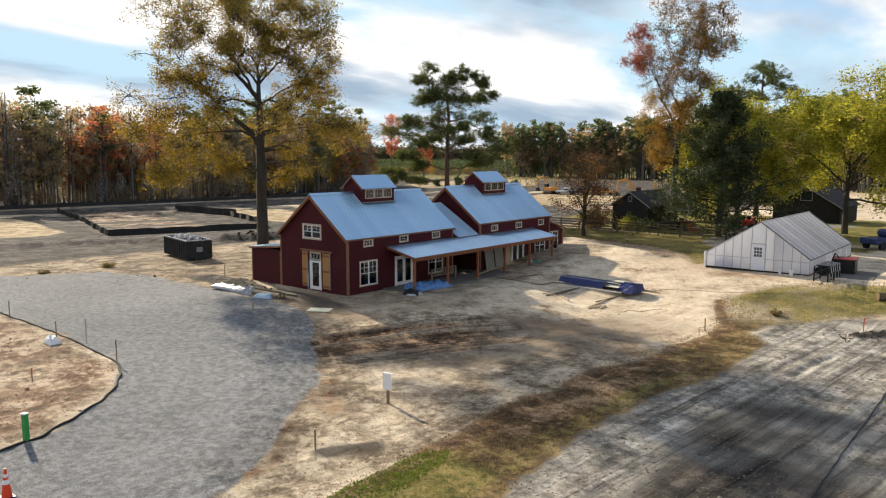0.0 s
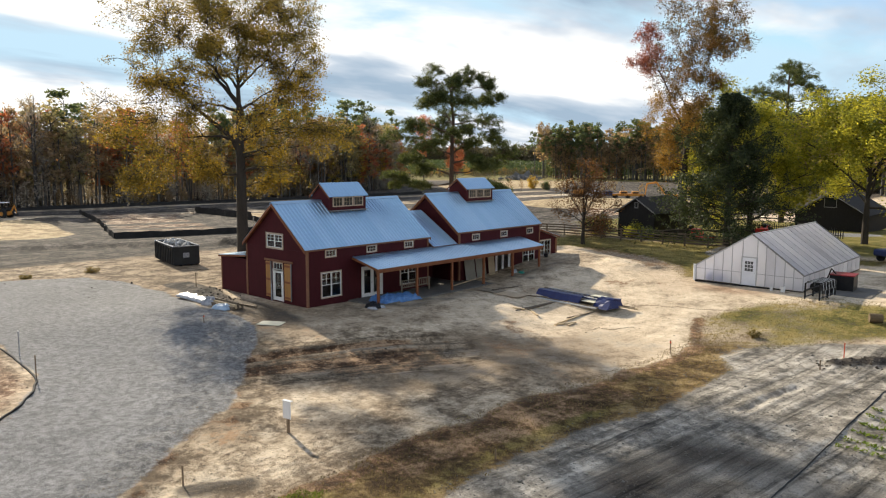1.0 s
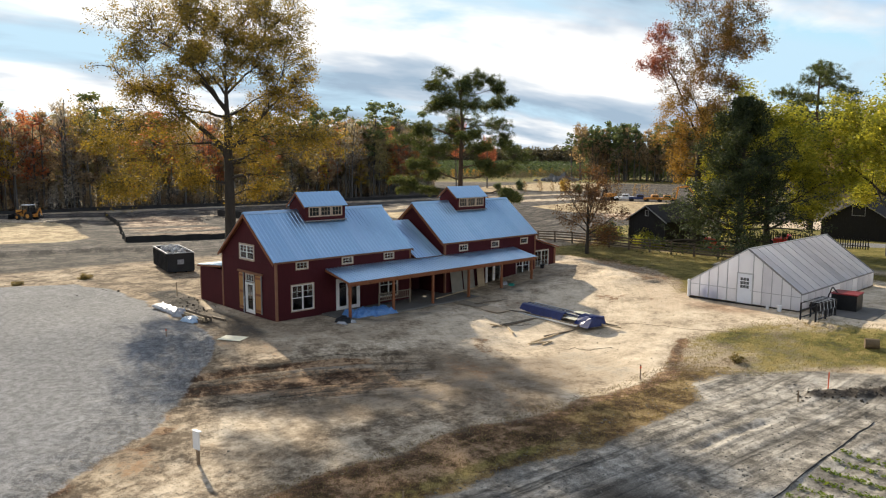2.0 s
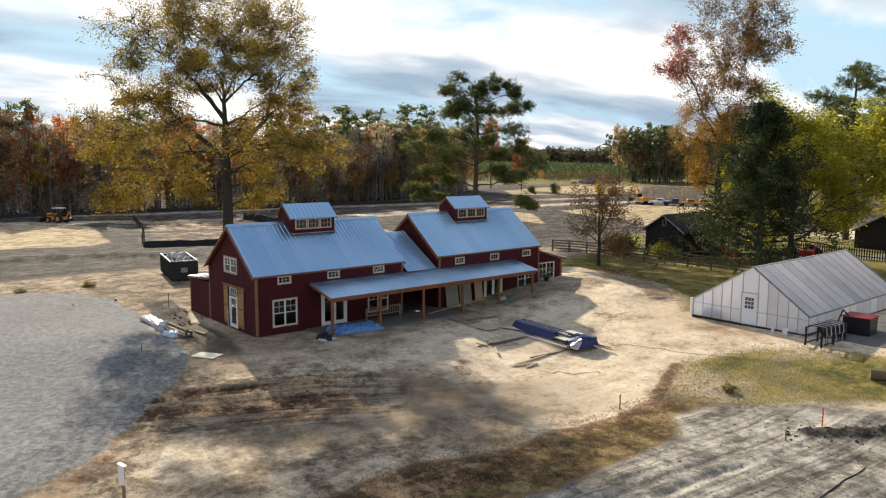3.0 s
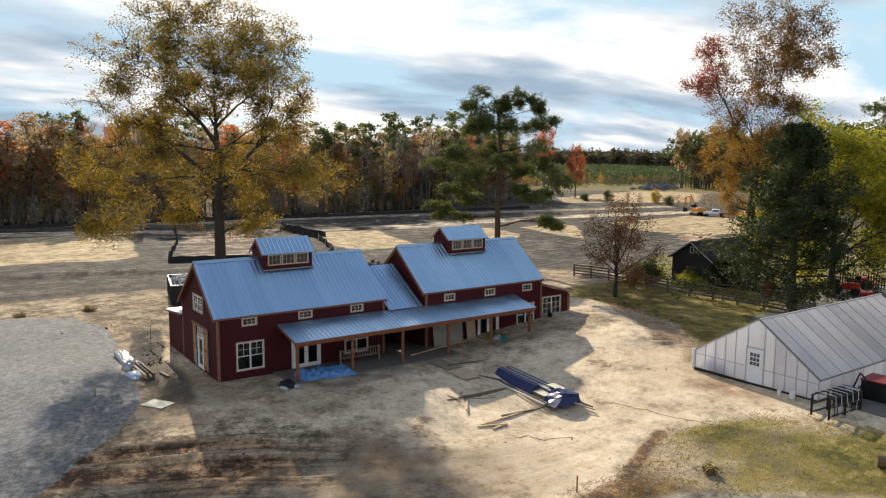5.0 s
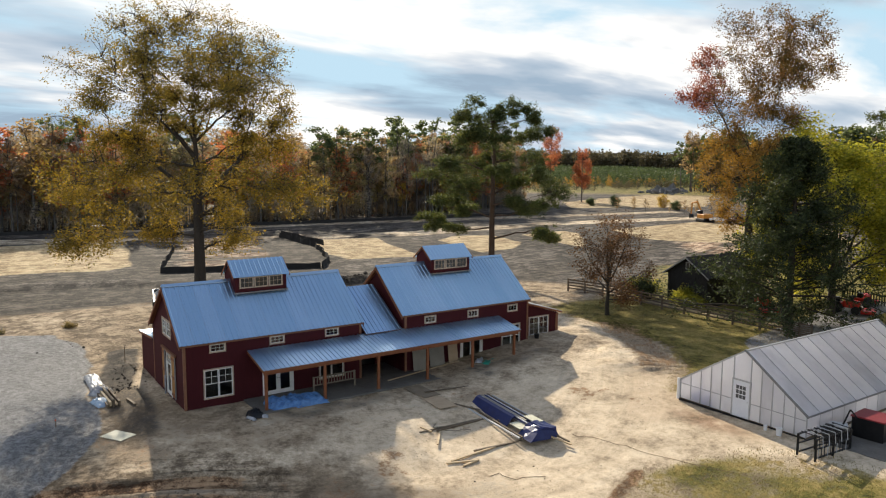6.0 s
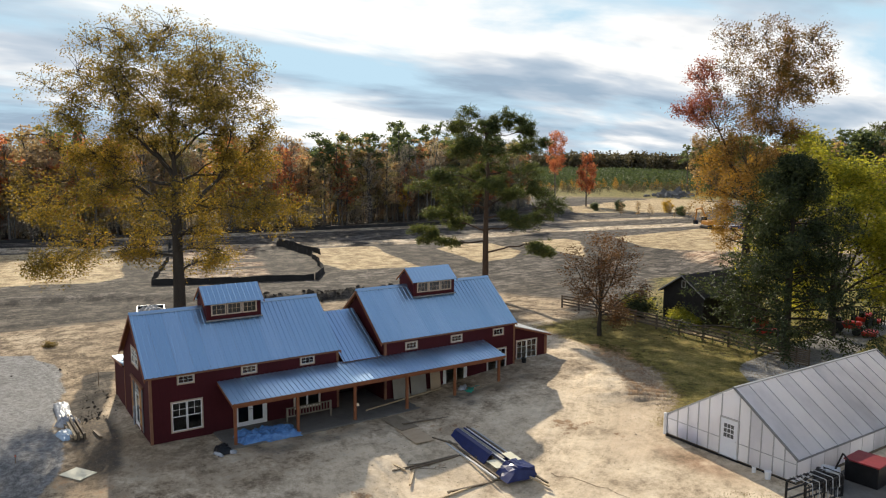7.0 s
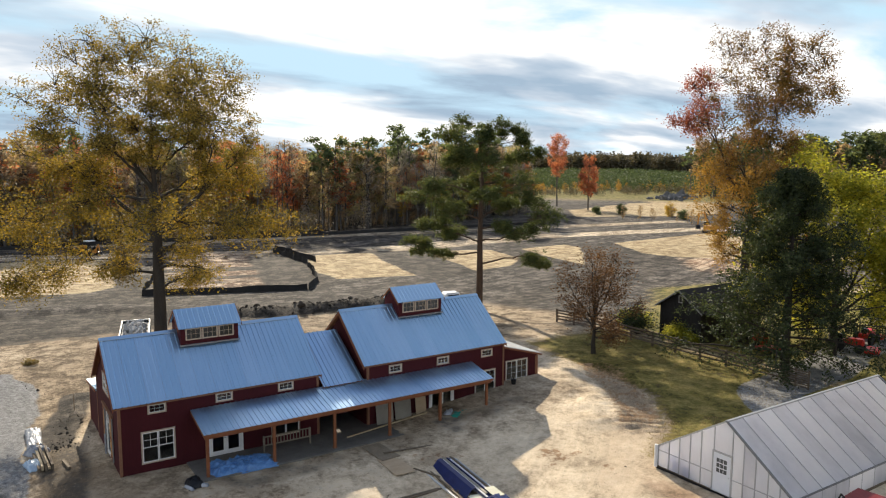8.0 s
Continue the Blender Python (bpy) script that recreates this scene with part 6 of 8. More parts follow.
def cedar_tree(name, at, height, reach, seed, leaf, label):
    """A dense conical evergreen with drooping sprays down to the ground."""
    t = Tree(seed)
    rng = t.rng
    t.limb([(0, 0, -0.4), (0, 0, height * 0.5), (0, 0, height)], 0.02 * height + 0.08, 0.03, 8)
    sp = [dict(pieces=5, wander=0.1, lift=-0.01, kids=8, angle=(30, 65), ratio=(0.28, 0.42), kid_from=0.25, thin=0.5, sides=4),
          dict(pieces=3, wander=0.2, lift=0.02, taper=0.4, sides=3, leaf_count=4)]
    z, turn = height * 0.10, 0.0
    while z < height - 0.2:
        k = z / height
        for _ in range(4):
            turn += 2.4 + rng.normal(0, 0.3)
            e = radians(2 + 40 * k + rng.normal(0, 9))
            ln = reach * (1.03 - k) ** 0.75 * rng.uniform(0.55, 1.15)
            t.grow((0, 0, z), (math.cos(turn) * math.cos(e), math.sin(turn) * math.cos(e), math.sin(e)), ln, 0.03 + 0.008 * ln, 0, sp)
        z += height / 26
    return plant(name, t, at, [t.leaves(22, 0.24, 0.12, flat=0.8, aspect=0.5, droop=0.15)], BARK, leaf, label, "tree")


cedar_tree("cedar_tree", (-27.3, 79.9, soil(-27.3, 79.9)), 15.0, 8.0, 53, CEDAR_LEAF, "dense dark evergreen tree with foliage down to the ground")


# ---- woods round the site: joined far trees ----
def wood_tree(rng, kind, thin=1):
    """Arrays for one far tree about 1 m tall, to be scaled: limbs and leaves."""
    t = Tree(rng.randint(1, 9999))
    if kind == "mass":
        n = 420 // thin
        u = rng.rand(n)
        r, a = 0.36 * np.sqrt(rng.rand(n)) * np.sqrt(np.clip(1.02 - u ** 2, 0, 1)), rng.rand(n) * math.tau
        c = np.stack([r * np.cos(a), r * np.sin(a), u], -1)
        c = c * 0.6 + c[rng.randint(0, n, n) // 6 * 6 % n] * 0.4
        t.limb([(0, 0, -0.02), (0, 0, 0.6)], 0.012, 0.004, 4)
        return t.wood(), leaf_quads(rng, c, 0.0255 * thin ** 0.5, 0.5, 0.75)
    bend = rng.normal(0, 0.015, 4)
    trunk = [(0, 0, -0.02), (bend[0] * 0.5, bend[1] * 0.5, 0.35), (bend[0], bend[1], 0.65), (bend[0] + bend[2], bend[1] + bend[3], 0.94)]
    t.limb(trunk, 0.0115, 0.0028, 5)
    if kind == "bare":
        spec = [dict(pieces=5, wander=0.12, lift=0.10, kids=6, angle=(25, 55), ratio=(0.4, 0.6), kid_from=0.25, thin=0.55, taper=0.25, sides=3),
                dict(pieces=3, wander=0.2, lift=0.06, taper=0.3, sides=3, leaf_count=4, leaf_from=0.2)]
        for i in range(9):
            z, a, e = 0.34 + 0.5 * (i + rng.rand()) / 9, i * 2.4 + rng.normal(0, 0.4), radians(rng.uniform(30, 65))
            t.grow((0, 0, z), (math.cos(a) * math.cos(e), math.sin(a) * math.cos(e), math.sin(e)), 0.34 * (1.12 - z), 0.0042, 0, spec)
        c = np.repeat(np.array(t.tips), 2, 0)
        d = rng.normal(0, 1, c.shape); d[:, 2] = np.abs(d[:, 2]) + 0.5; d /= np.linalg.norm(d, axis=1)[:, None]
        s = rng.uniform(0.025, 0.06, (len(c), 1))
        side = np.cross(d, rng.normal(0, 1, c.shape)); side /= np.linalg.norm(side, axis=1)[:, None]
        q = np.stack([c - side * 0.0022, c + side * 0.0022, c + d * s + side * 0.0008, c + d * s - side * 0.0008], 1).reshape(-1, 3)
        return t.wood(), (q, np.arange(len(q)).reshape(-1, 4))
    lobes = []
    if kind == "pine":
        for i in range(10):
            z, a = 0.62 + 0.35 * i / 9 + rng.normal(0, 0.02), i * 2.4 + rng.normal(0, 0.5)
            o = rng.uniform(0.05, 0.14) * (1.25 - 0.8 * (z - 0.6) / 0.4)
            lobes.append((o * math.cos(a), o * math.sin(a), z, rng.uniform(0.05, 0.075), rng.uniform(0.025, 0.04)))
        lobed_crown(t, trunk, lobes, (1, 0), 0.3, (0.55, 0.9), 0.004, 6, 0.03, sides=3, twig_r=0.0015)
        leaf = t.leaves(max(2, 7 // thin), 0.019, 0.0165 * thin ** 0.5, flat=0.6, aspect=0.7)
    else:
        base = rng.uniform(0.14, 0.42)
        for i in range(13):
            k = (i + rng.rand()) / 13
            z, a = base + (0.95 - base) * k, i * 2.4 + rng.normal(0, 0.5)
            o = rng.uniform(0.06, 0.18) * math.sin(math.pi * (0.22 + 0.68 * k)) ** 0.8
            lobes.append((o * math.cos(a), o * math.sin(a), z, rng.uniform(0.05, 0.085), rng.uniform(0.045, 0.07)))
        lobed_crown(t, trunk, lobes, (1, 0), 0.6, (0.25, 0.85), 0.005, 6, 0.03, sides=3, twig_r=0.0015)
        leaf = t.leaves(max(2, 6 // thin), 0.024, 0.0165 * thin ** 0.5, flat=0.6, aspect=0.7)
    return t.wood(), leaf


def make_wood(name, kind, leaf, spots, seed, label, heights, thin=1):
    rng = np.random.RandomState(seed)
    protos = [wood_tree(rng, kind, thin) for _ in range(6)]
    acc = [[], [], [], []]
    nb = nl = 0
    for x, y in spots:
        (tv, tf), (lv, lf) = protos[rng.randint(6)]
        h = rng.uniform(*heights)
        a, fat = rng.rand() * math.tau, rng.uniform(0.85, 1.3)
        m = np.array([[math.cos(a), -math.sin(a), 0], [math.sin(a), math.cos(a), 0], [0, 0, 1]]) * (h * np.array([[fat], [fat], [1.0]]))
        o = np.array([x, y, soil(x, y)])
        acc[0].append(tv @ m.T + o); acc[1].append(tf + nb); nb += len(tv)
        acc[2].append(lv @ m.T + o); acc[3].append(lf + nl); nl += len(lv)
    tv, tf, lv, lf = (np.concatenate(a) for a in acc)
    faces = np.concatenate([tf, lf + len(tv)])
    me = mesh_from(name, np.concatenate([tv, lv]), faces, [FAR_BARK, leaf], np.r_[np.zeros(len(tf)), np.ones(len(lf))])
    return tagged(new(name, me), label, "woods", kind="stuff")


def edge_spots(rng, line, count, depth):
    """Random points behind a line of the plan, denser at its edge."""
    pts = np.array(line, float)
    seg = np.linalg.norm(np.diff(pts, axis=0), axis=1)
    out = []
    for _ in range(count):
        d = rng.rand() * seg.sum()
        i = 0
        while d > seg[i]:
            d -= seg[i]; i += 1
        p = pts[i] + (pts[i + 1] - pts[i]) * d / seg[i]
        n = np.array([-(pts[i + 1] - pts[i])[1], (pts[i + 1] - pts[i])[0]]) / seg[i]
        out.append(tuple(p + n * depth * rng.rand() ** 1.6))
    return out


wr = np.random.RandomState(77)
WEST = [(-175, -70), (-168, 0), (-163, 60), (-162, 100), (-166, 140), (-176, 172), (-205, 205)]
woods = (("wood_bare_trees", "bare", FAR_BARE, 250, "far edge of leafless grey trees", (16, 25), 34), ("wood_brown_trees", "leafy", FAR_BROWN, 180, "far wood of brown autumn trees", (14, 24), 40),
         ("wood_dull_trees", "leafy", FAR_DULL, 75, "far wood of dull olive-grey trees", (14, 24), 36), ("wood_pines", "pine", FAR_GREEN, 60, "far dark pines standing over the wood", (19, 29), 34),
         ("wood_red_trees", "leafy", FAR_RED, 80, "far red autumn trees in the wood edge", (13, 23), 26), ("wood_gold_trees", "leafy", FAR_GOLD, 34, "far golden autumn trees in the wood edge", (8, 17), 18))
for n, (name, kind, leaf, count, label, heights, deep) in enumerate(woods):
    make_wood(name, kind, leaf, edge_spots(wr, WEST, count, deep), 100 + n, label, heights)
# scrub along the foot of the wood
make_wood("wood_scrub", "mass", FAR_BARE, edge_spots(wr, WEST, 330, 34), 120, "low grey-brown scrub at the foot of the wood", (3, 9))
make_wood("wood_backing", "mass", FAR_BROWN, [(x - 34, y) for x, y in edge_spots(wr, WEST, 260, 18)], 122, "brown depth of the wood", (11, 17))
make_wood("wood_backing", "mass", FAR_BARE, [(x - 12, y) for x, y in edge_spots(wr, WEST, 190, 16)], 123, "low grey growth within the wood", (6, 11))
make_wood("wood_scrub", "mass", FAR_BROWN, edge_spots(wr, WEST, 150, 9), 124, "low brown brush along the wood edge", (1.5, 4.5))
make_wood("wood_saplings", "bare", FAR_BARE, edge_spots(wr, WEST, 130, 16), 121, "leafless saplings at the wood edge", (6, 14))

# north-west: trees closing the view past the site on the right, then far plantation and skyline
NORTH = [(-222, 312), (-180, 326), (-120, 306), (-70, 262), (-20, 215), (50, 180)]
for n, (name, kind, leaf, count, label, heights) in enumerate((("wood_pines", "pine", FAR_GREEN, 260, "dark pines beyond the building site", (21, 30)),
                                                               ("wood_brown_trees", "leafy", FAR_BROWN, 190, "brown autumn trees beyond the building site", (18, 27)),
                                                               ("wood_bare_trees", "bare", FAR_BARE, 30, "leafless trees beyond the building site", (14, 22)))):
    make_wood(name, kind, leaf, edge_spots(wr, NORTH, count, 30), 140 + n, label, heights, 2)
make_wood("wood_backing", "mass", FAR_GREEN, edge_spots(wr, [(x, y + 12) for x, y in NORTH], 240, 26), 145, "dark depth of the wood beyond the site", (12, 23), 1)
SKYLINE = [(-860, -300), (-860, 60), (-820, 330), (-760, 560), (-600, 760), (-380, 860), (-100, 900), (300, 800)]
make_wood("skyline_woods", "mass", SKY_WOOD, edge_spots(wr, SKYLINE, 1500, 70), 150, "distant wooded skyline", (19, 28), 5)
make_wood("skyline_pines", "mass", SKY_WOOD, edge_spots(wr, SKYLINE, 800, 80), 151, "distant dark pines on the skyline", (20, 30), 5)

# added dark sheet for the shaded depth of the far woods behind their first trees
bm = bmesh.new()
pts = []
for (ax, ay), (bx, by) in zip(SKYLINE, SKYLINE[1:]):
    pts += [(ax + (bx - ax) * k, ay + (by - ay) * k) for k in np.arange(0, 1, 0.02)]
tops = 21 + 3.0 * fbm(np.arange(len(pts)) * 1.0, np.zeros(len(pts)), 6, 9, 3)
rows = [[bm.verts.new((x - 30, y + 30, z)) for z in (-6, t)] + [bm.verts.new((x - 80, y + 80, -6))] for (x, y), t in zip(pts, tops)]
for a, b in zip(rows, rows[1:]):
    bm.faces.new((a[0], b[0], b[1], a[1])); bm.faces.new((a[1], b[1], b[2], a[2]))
tagged(new("skyline_depth", mesh_of("skyline_depth", bm, SKY_WOOD)), "dark sheet standing in for the shaded depth of the distant woods", "woods", kind="stuff")


def young_pines(name, region, count, seed, height, n=11):
    """Rows of young plantation pines, each a small ragged cone."""
    rng = np.random.RandomState(seed)
    (ax, ay), (bx, by), (cx, cy) = region
    acc = []
    for _ in range(count):
        u, v = round(rng.rand() * 60) / 60, rng.rand()
        x, y = ax + (bx - ax) * u + (cx - ax) * v, ay + (by - ay) * u + (cy - ay) * v
        h = rng.uniform(*height)
        z = rng.rand(n)
        r = (1.05 - z) * h * 0.34 * np.sqrt(rng.rand(n))
        a = rng.rand(n) * math.tau
        acc.append(np.stack([x + r * np.cos(a), y + r * np.sin(a), soil(x, y) + z * h], -1))
    v, f = leaf_quads(rng, np.concatenate(acc), 0.62, 0.6, 0.7)
    return tagged(new(name, mesh_from(name, v, f, [PLANT_GREEN])), "far plantation of young green pines in rows", "plantation", kind="stuff")


young_pines("pine_plantation", ((-345, 275), (-195, 420), (-700, 500)), 15000, 160, (4.5, 8.5), 9)


# ---- things about the yard ----
def at_soil(x, y, dz=0.0):
    return (x, y, soil(x, y) + dz)


def draped(bm, w, d, h, seed, nx=22, ny=14, wrinkle=0.09, flat=0.6, skirt=True):
    """A sheet that lies over a long heap: humped, wrinkled, touching the ground at its rim."""
    rng = np.random.RandomState(seed)
    u, v = np.meshgrid(np.linspace(-1, 1, nx), np.linspace(-1, 1, ny), indexing="ij")
    prof = np.clip(1 - np.abs(u) ** 6, 0, 1) * np.clip(1 - np.abs(v) ** 3, 0, 1) ** flat
    n1, n2 = fbm(u * 3 + seed, v * 3, 1.0, seed), fbm(u * 8, v * 8 + seed, 1.0, seed + 1, 3)
    z = h * prof * (0.8 + 0.35 * n1) + wrinkle * n2 * np.clip(prof + 0.25, 0, 1) + 0.03
    edge = 1 + 0.10 * n1
    x, y = u * w / 2 * edge, v * d / 2 * edge
    grid = [[bm.verts.new((x[i, j], y[i, j], max(z[i, j], 0.01))) for j in range(ny)] for i in range(nx)]
    low = [[bm.verts.new((x[i, j], y[i, j], max(z[i, j], 0.01) - 0.02)) for j in range(ny)] for i in range(nx)]
    for i in range(nx - 1):
        for j in range(ny - 1):
            bm.faces.new((grid[i][j], grid[i + 1][j], grid[i + 1][j + 1], grid[i][j + 1]))
            bm.faces.new((low[i][j], low[i][j + 1], low[i + 1][j + 1], low[i + 1][j]))
    rim = [(i, 0) for i in range(nx)] + [(nx - 1, j) for j in range(1, ny)] + [(i, ny - 1) for i in range(nx - 2, -1, -1)] + [(0, j) for j in range(ny - 2, 0, -1)]
    for (a, b), (c, e) in zip(rim, rim[1:] + rim[:1]):
        bm.faces.new((grid[a][b], low[a][b], low[c][e], grid[c][e]))
    for f in bm.faces:
        f.smooth = True
    return bm


def board(name, parent_at, length, wide, thick, turn, material, label, category="board", tilt=0.0, group=""):
    bm = boxed(-length / 2, length / 2, -wide / 2, wide / 2, 0, thick, min(0.006, thick / 4))
    ob = new(name, mesh_of(name, bm, material))
    ob.matrix_world = pose(*parent_at, 0, tilt, turn)
    return tagged(ob, label, category, group)


# roll-off dumpster
dump = thing("dumpster", at_soil(-66.9, 40.55, 0.0), "open black steel roll-off dumpster heaped with rubble", "dumpster", turn=-12)
L2, W2, HT = 3.35, 1.22, 1.95
b = bmesh.new()
box(b, -L2, L2, -W2, W2, 0.18, 0.28); box(b, -L2, L2, -W2, -W2 + 0.05, 0.28, HT); box(b, -L2, L2, W2 - 0.05, W2, 0.28, HT)
box(b, -L2, -L2 + 0.05, -W2 + 0.05, W2 - 0.05, 0.28, HT); box(b, L2 - 0.05, L2, -W2 + 0.05, W2 - 0.05, 0.28, HT)
part("body", b, DUMP_STEEL, dump, "black painted steel tub")
for s in (-1, 1):
    for i in range(11):
        x = -L2 + 0.2 + i * (2 * L2 - 0.4) / 10
        part("rib", boxed(x - 0.06, x + 0.06, s * (W2 + 0.001), s * (W2 + 0.10), 0.25, HT - 0.08, 0.01), DUMP_STEEL, dump)
    part("rim", boxed(-L2 - 0.05, L2 + 0.05, s * W2 - 0.06, s * W2 + 0.06, HT + 0.001, HT + 0.1, 0.015), WHITE_WRAP, dump, "pale worn top rim")
    part("runner", boxed(-L2, L2, s * 0.5 - 0.06, s * 0.5 + 0.06, 0, 0.18), DUMP_STEEL, dump, "steel runner")
for x in (-L2, L2):
    part("rim", boxed(x - 0.06, x + 0.06, -W2 + 0.06, W2 - 0.06, HT + 0.001, HT + 0.1, 0.015), WHITE_WRAP, dump, "pale worn top rim")
part("notice", boxed(L2 + 0.002, L2 + 0.012, -0.3, 0.3, 0.9, 1.35), WHITE_WRAP, dump, "small white notice plate")
for i in range(3):
    part("notice_bar", boxed(L2 + 0.013, L2 + 0.016, -0.22, 0.22 - 0.08 * i, 1.22 - i * 0.12, 1.26 - i * 0.12), DARK_FRAME, dump, "line of unreadable writing")


def lump(bm, c, r, rng, squash=0.7):
    v = bmesh.ops.create_icosphere(bm, subdivisions=1, radius=1.0)["verts"]
    m = Matrix.Translation(c) @ Euler(rng.uniform(0, 6, 3)).to_matrix().to_4x4() @ Matrix.Diagonal((r * rng.uniform(0.7, 1.3), r * rng.uniform(0.7, 1.3), r * squash, 1))
    for q in v:
        q.co += Vector(rng.normal(0, 0.16, 3))
    bmesh.ops.transform(bm, matrix=m, verts=v)


rr = np.random.RandomState(5)
r = bmesh.new()
for _ in range(70):
    u, w = rr.uniform(-0.95, 0.95), rr.uniform(-0.9, 0.9)
    lump(r, (u * (L2 - 0.2), w * (W2 - 0.2), HT - 0.15 + 0.35 * (1 - abs(u)) * (1 - abs(w) * 0.6) + rr.uniform(-0.1, 0.1)), rr.uniform(0.12, 0.34), rr)
box(r, -L2 + 0.1, L2 - 0.1, -W2 + 0.1, W2 - 0.1, 0.3, HT - 0.2)
part("rubble", r, RUBBLE, dump, "heaped grey rubble", kind="stuff")

# wrapped timber and plastic beside the drive
pile = thing("wrapped_timber_pile", at_soil(-43.0, 30.6), "timber pile half wrapped in white and blue plastic", "pile", turn=2)
part("wrap", draped(bmesh.new(), 4.3, 0.85, 0.34, 3, 34, 16, 0.10), WHITE_WRAP, pile, "crumpled white plastic wrap", (-2.0, 0.1, 0), (0, 0, -4))
part("wrap", draped(bmesh.new(), 1.0, 1.1, 0.5, 8, 18, 16, 0.22), WHITE_WRAP, pile, "bunched grey-white plastic", (0.3, 0.0, 0), (0, 0, 30))
part("wrap", draped(bmesh.new(), 1.5, 0.9, 0.3, 9, 18, 14, 0.16), BLUE_PALE, pile, "pale blue plastic sheet", (2.3, -0.35, 0), (0, 0, 10))
for i in range(5):
    part("timber", boxed(-0.2, 3.4, -0.3 + i * 0.16, -0.17 + i * 0.16, 0.0 + 0.10 * (i % 2), 0.24 + 0.12 * (i % 3), 0.008), LUMBER if i % 2 else WET_WOOD, pile, "squared timber")
part("timber", boxed(2.6, 3.9, 0.7, 0.84, 0.02, 0.15), WET_WOOD, pile, "short dark offcut", (0, 0, 0), (0, 0, 6))
board("board", at_soil(-34.9, 30.15, 0.01), 1.5, 1.05, 0.03, 32, PALE_BOARD, "pale square board lying on the bare soil")

# tarped heap and loose things by the porch
heap = thing("tarp_heap", (-34.35, 39.9, 0.03), "crumpled blue tarp over a heap at the porch edge", "tarp", turn=88)
part("tarp", draped(bmesh.new(), 3.7, 1.8, 0.42, 15, 60, 36, 0.24, 0.35), BLUE_TARP, heap, "crumpled blue tarp")
rub = thing("rubbish_bag", at_soil(-33.4, 37.1), "black plastic rubbish bag and white scraps on the soil", "rubbish")
part("bag", draped(bmesh.new(), 1.0, 0.8, 0.42, 19, 14, 12, 0.12), BLACK_STEEL, rub, "black plastic bag")
part("scrap", draped(bmesh.new(), 0.75, 0.18, 0.16, 20, 14, 6, 0.06), WHITE_WRAP, rub, "white plastic scrap", (0.3, -0.35, 0), (0, 0, 20))
part("scrap", draped(bmesh.new(), 0.4, 0.25, 0.2, 21, 10, 6, 0.06), WHITE_WRAP, rub, "white plastic scrap", (0.45, 0.4, 0), (0, 0, 60))

slat = thing("slatted_rail_section", (-35.3, 42.95, 0.14), "weathered slatted rail section propped up on the porch", "rail", turn=90)
for z in (0.42, 0.92):
    part("rail", boxed(-1.42, 1.42, -0.03, 0.03, z, z + 0.06), SLAT_WOOD, slat)
for i in range(15):
    x = -1.36 + i * 0.194
    part("slat", boxed(x - 0.022, x + 0.022, -0.018, 0.018, 0.481, 0.919), SLAT_WOOD, slat)
for x in (-1.42, 1.42):
    part("leg", boxed(x - 0.04, x + 0.04, -0.05, 0.05, 0, 1.0), SLAT_WOOD, slat)

for y, w, h, lean, mat in ((49.75, 1.22, 2.0, 9, PLY_GREY), (51.1, 1.2, 1.95, 8, PLY_GREY), (52.45, 0.8, 2.05, 7, PLY)):
    bm = boxed(-0.012, 0.012, -w / 2, w / 2, 0, h)
    ob = new("plywood_sheet", mesh_of("plywood_sheet", bm, mat))
    ob.matrix_world = pose(-35.78, y, 0.145, 0, -lean, 0)
    tagged(ob, "plywood sheet leaning against the porch wall", "plywood", "plywood on the porch")
board("plank", (-35.1, 49.6, 0.3), 6.0, 0.12, 0.05, 94, LUMBER, "long pale plank lying along the porch on blocks", "plank", -3)
board("plank", (-34.9, 53.4, 0.15), 2.6, 0.2, 0.05, 80, WET_WOOD, "dark plank on the porch floor", "plank")
gt = thing("green_tarp_heap", (-33.9, 54.7, 0.16), "green tarp and grey plastic over stacked boards", "tarp", turn=84)
part("tarp", draped(bmesh.new(), 2.9, 1.5, 0.42, 27, 26, 16, 0.10, 0.3), GREEN_TARP, gt, "green tarp")
part("wrap", draped(bmesh.new(), 0.9, 0.6, 0.5, 29, 16, 12, 0.2), ALU, gt, "crumpled grey plastic", (-1.0, 0.5, 0.05), (0, 0, 50))
part("wrap", draped(bmesh.new(), 0.5, 0.4, 0.2, 31, 10, 8, 0.08), WHITE_WRAP, gt, "white plastic scrap", (1.5, -0.6, -0.05), (0, 0, 10))
dog = thing("planter", at_soil(-35.9, 60.3), "small dark pot with a twiggy plant by the wall", "planter")
bm = bmesh.new(); rod(bm, (0, 0, 0), (0, 0, 0.35), 0.16, 0.2, 10)
part("pot", bm, BLACK_STEEL, dog)
bm = bmesh.new()
for i in range(7):
    rod(bm, (0, 0, 0.3), (0.16 * math.cos(i * 2.4), 0.16 * math.sin(i * 2.4), 0.75 + 0.05 * i), 0.012, 0.004, 4)
part("twigs", bm, BARK, dog)

# plywood walk boards from the porch to the yard
board("plywood_sheet", at_soil(-32.0, 47.35, 0.03), 2.42, 1.22, 0.02, 2, PLY_DARK, "worn plywood sheet laid on the soil as a walkway", "plywood", group="walkway boards")
board("plywood_sheet", at_soil(-29.9, 47.2, 0.035), 2.42, 1.22, 0.02, -3, PLY, "worn plywood sheet laid on the soil as a walkway", "plywood", group="walkway boards")
board("plank", at_soil(-31.3, 48.9, 0.03), 3.2, 0.14, 0.04, 80, WET_WOOD, "dark plank on the ground", "plank")

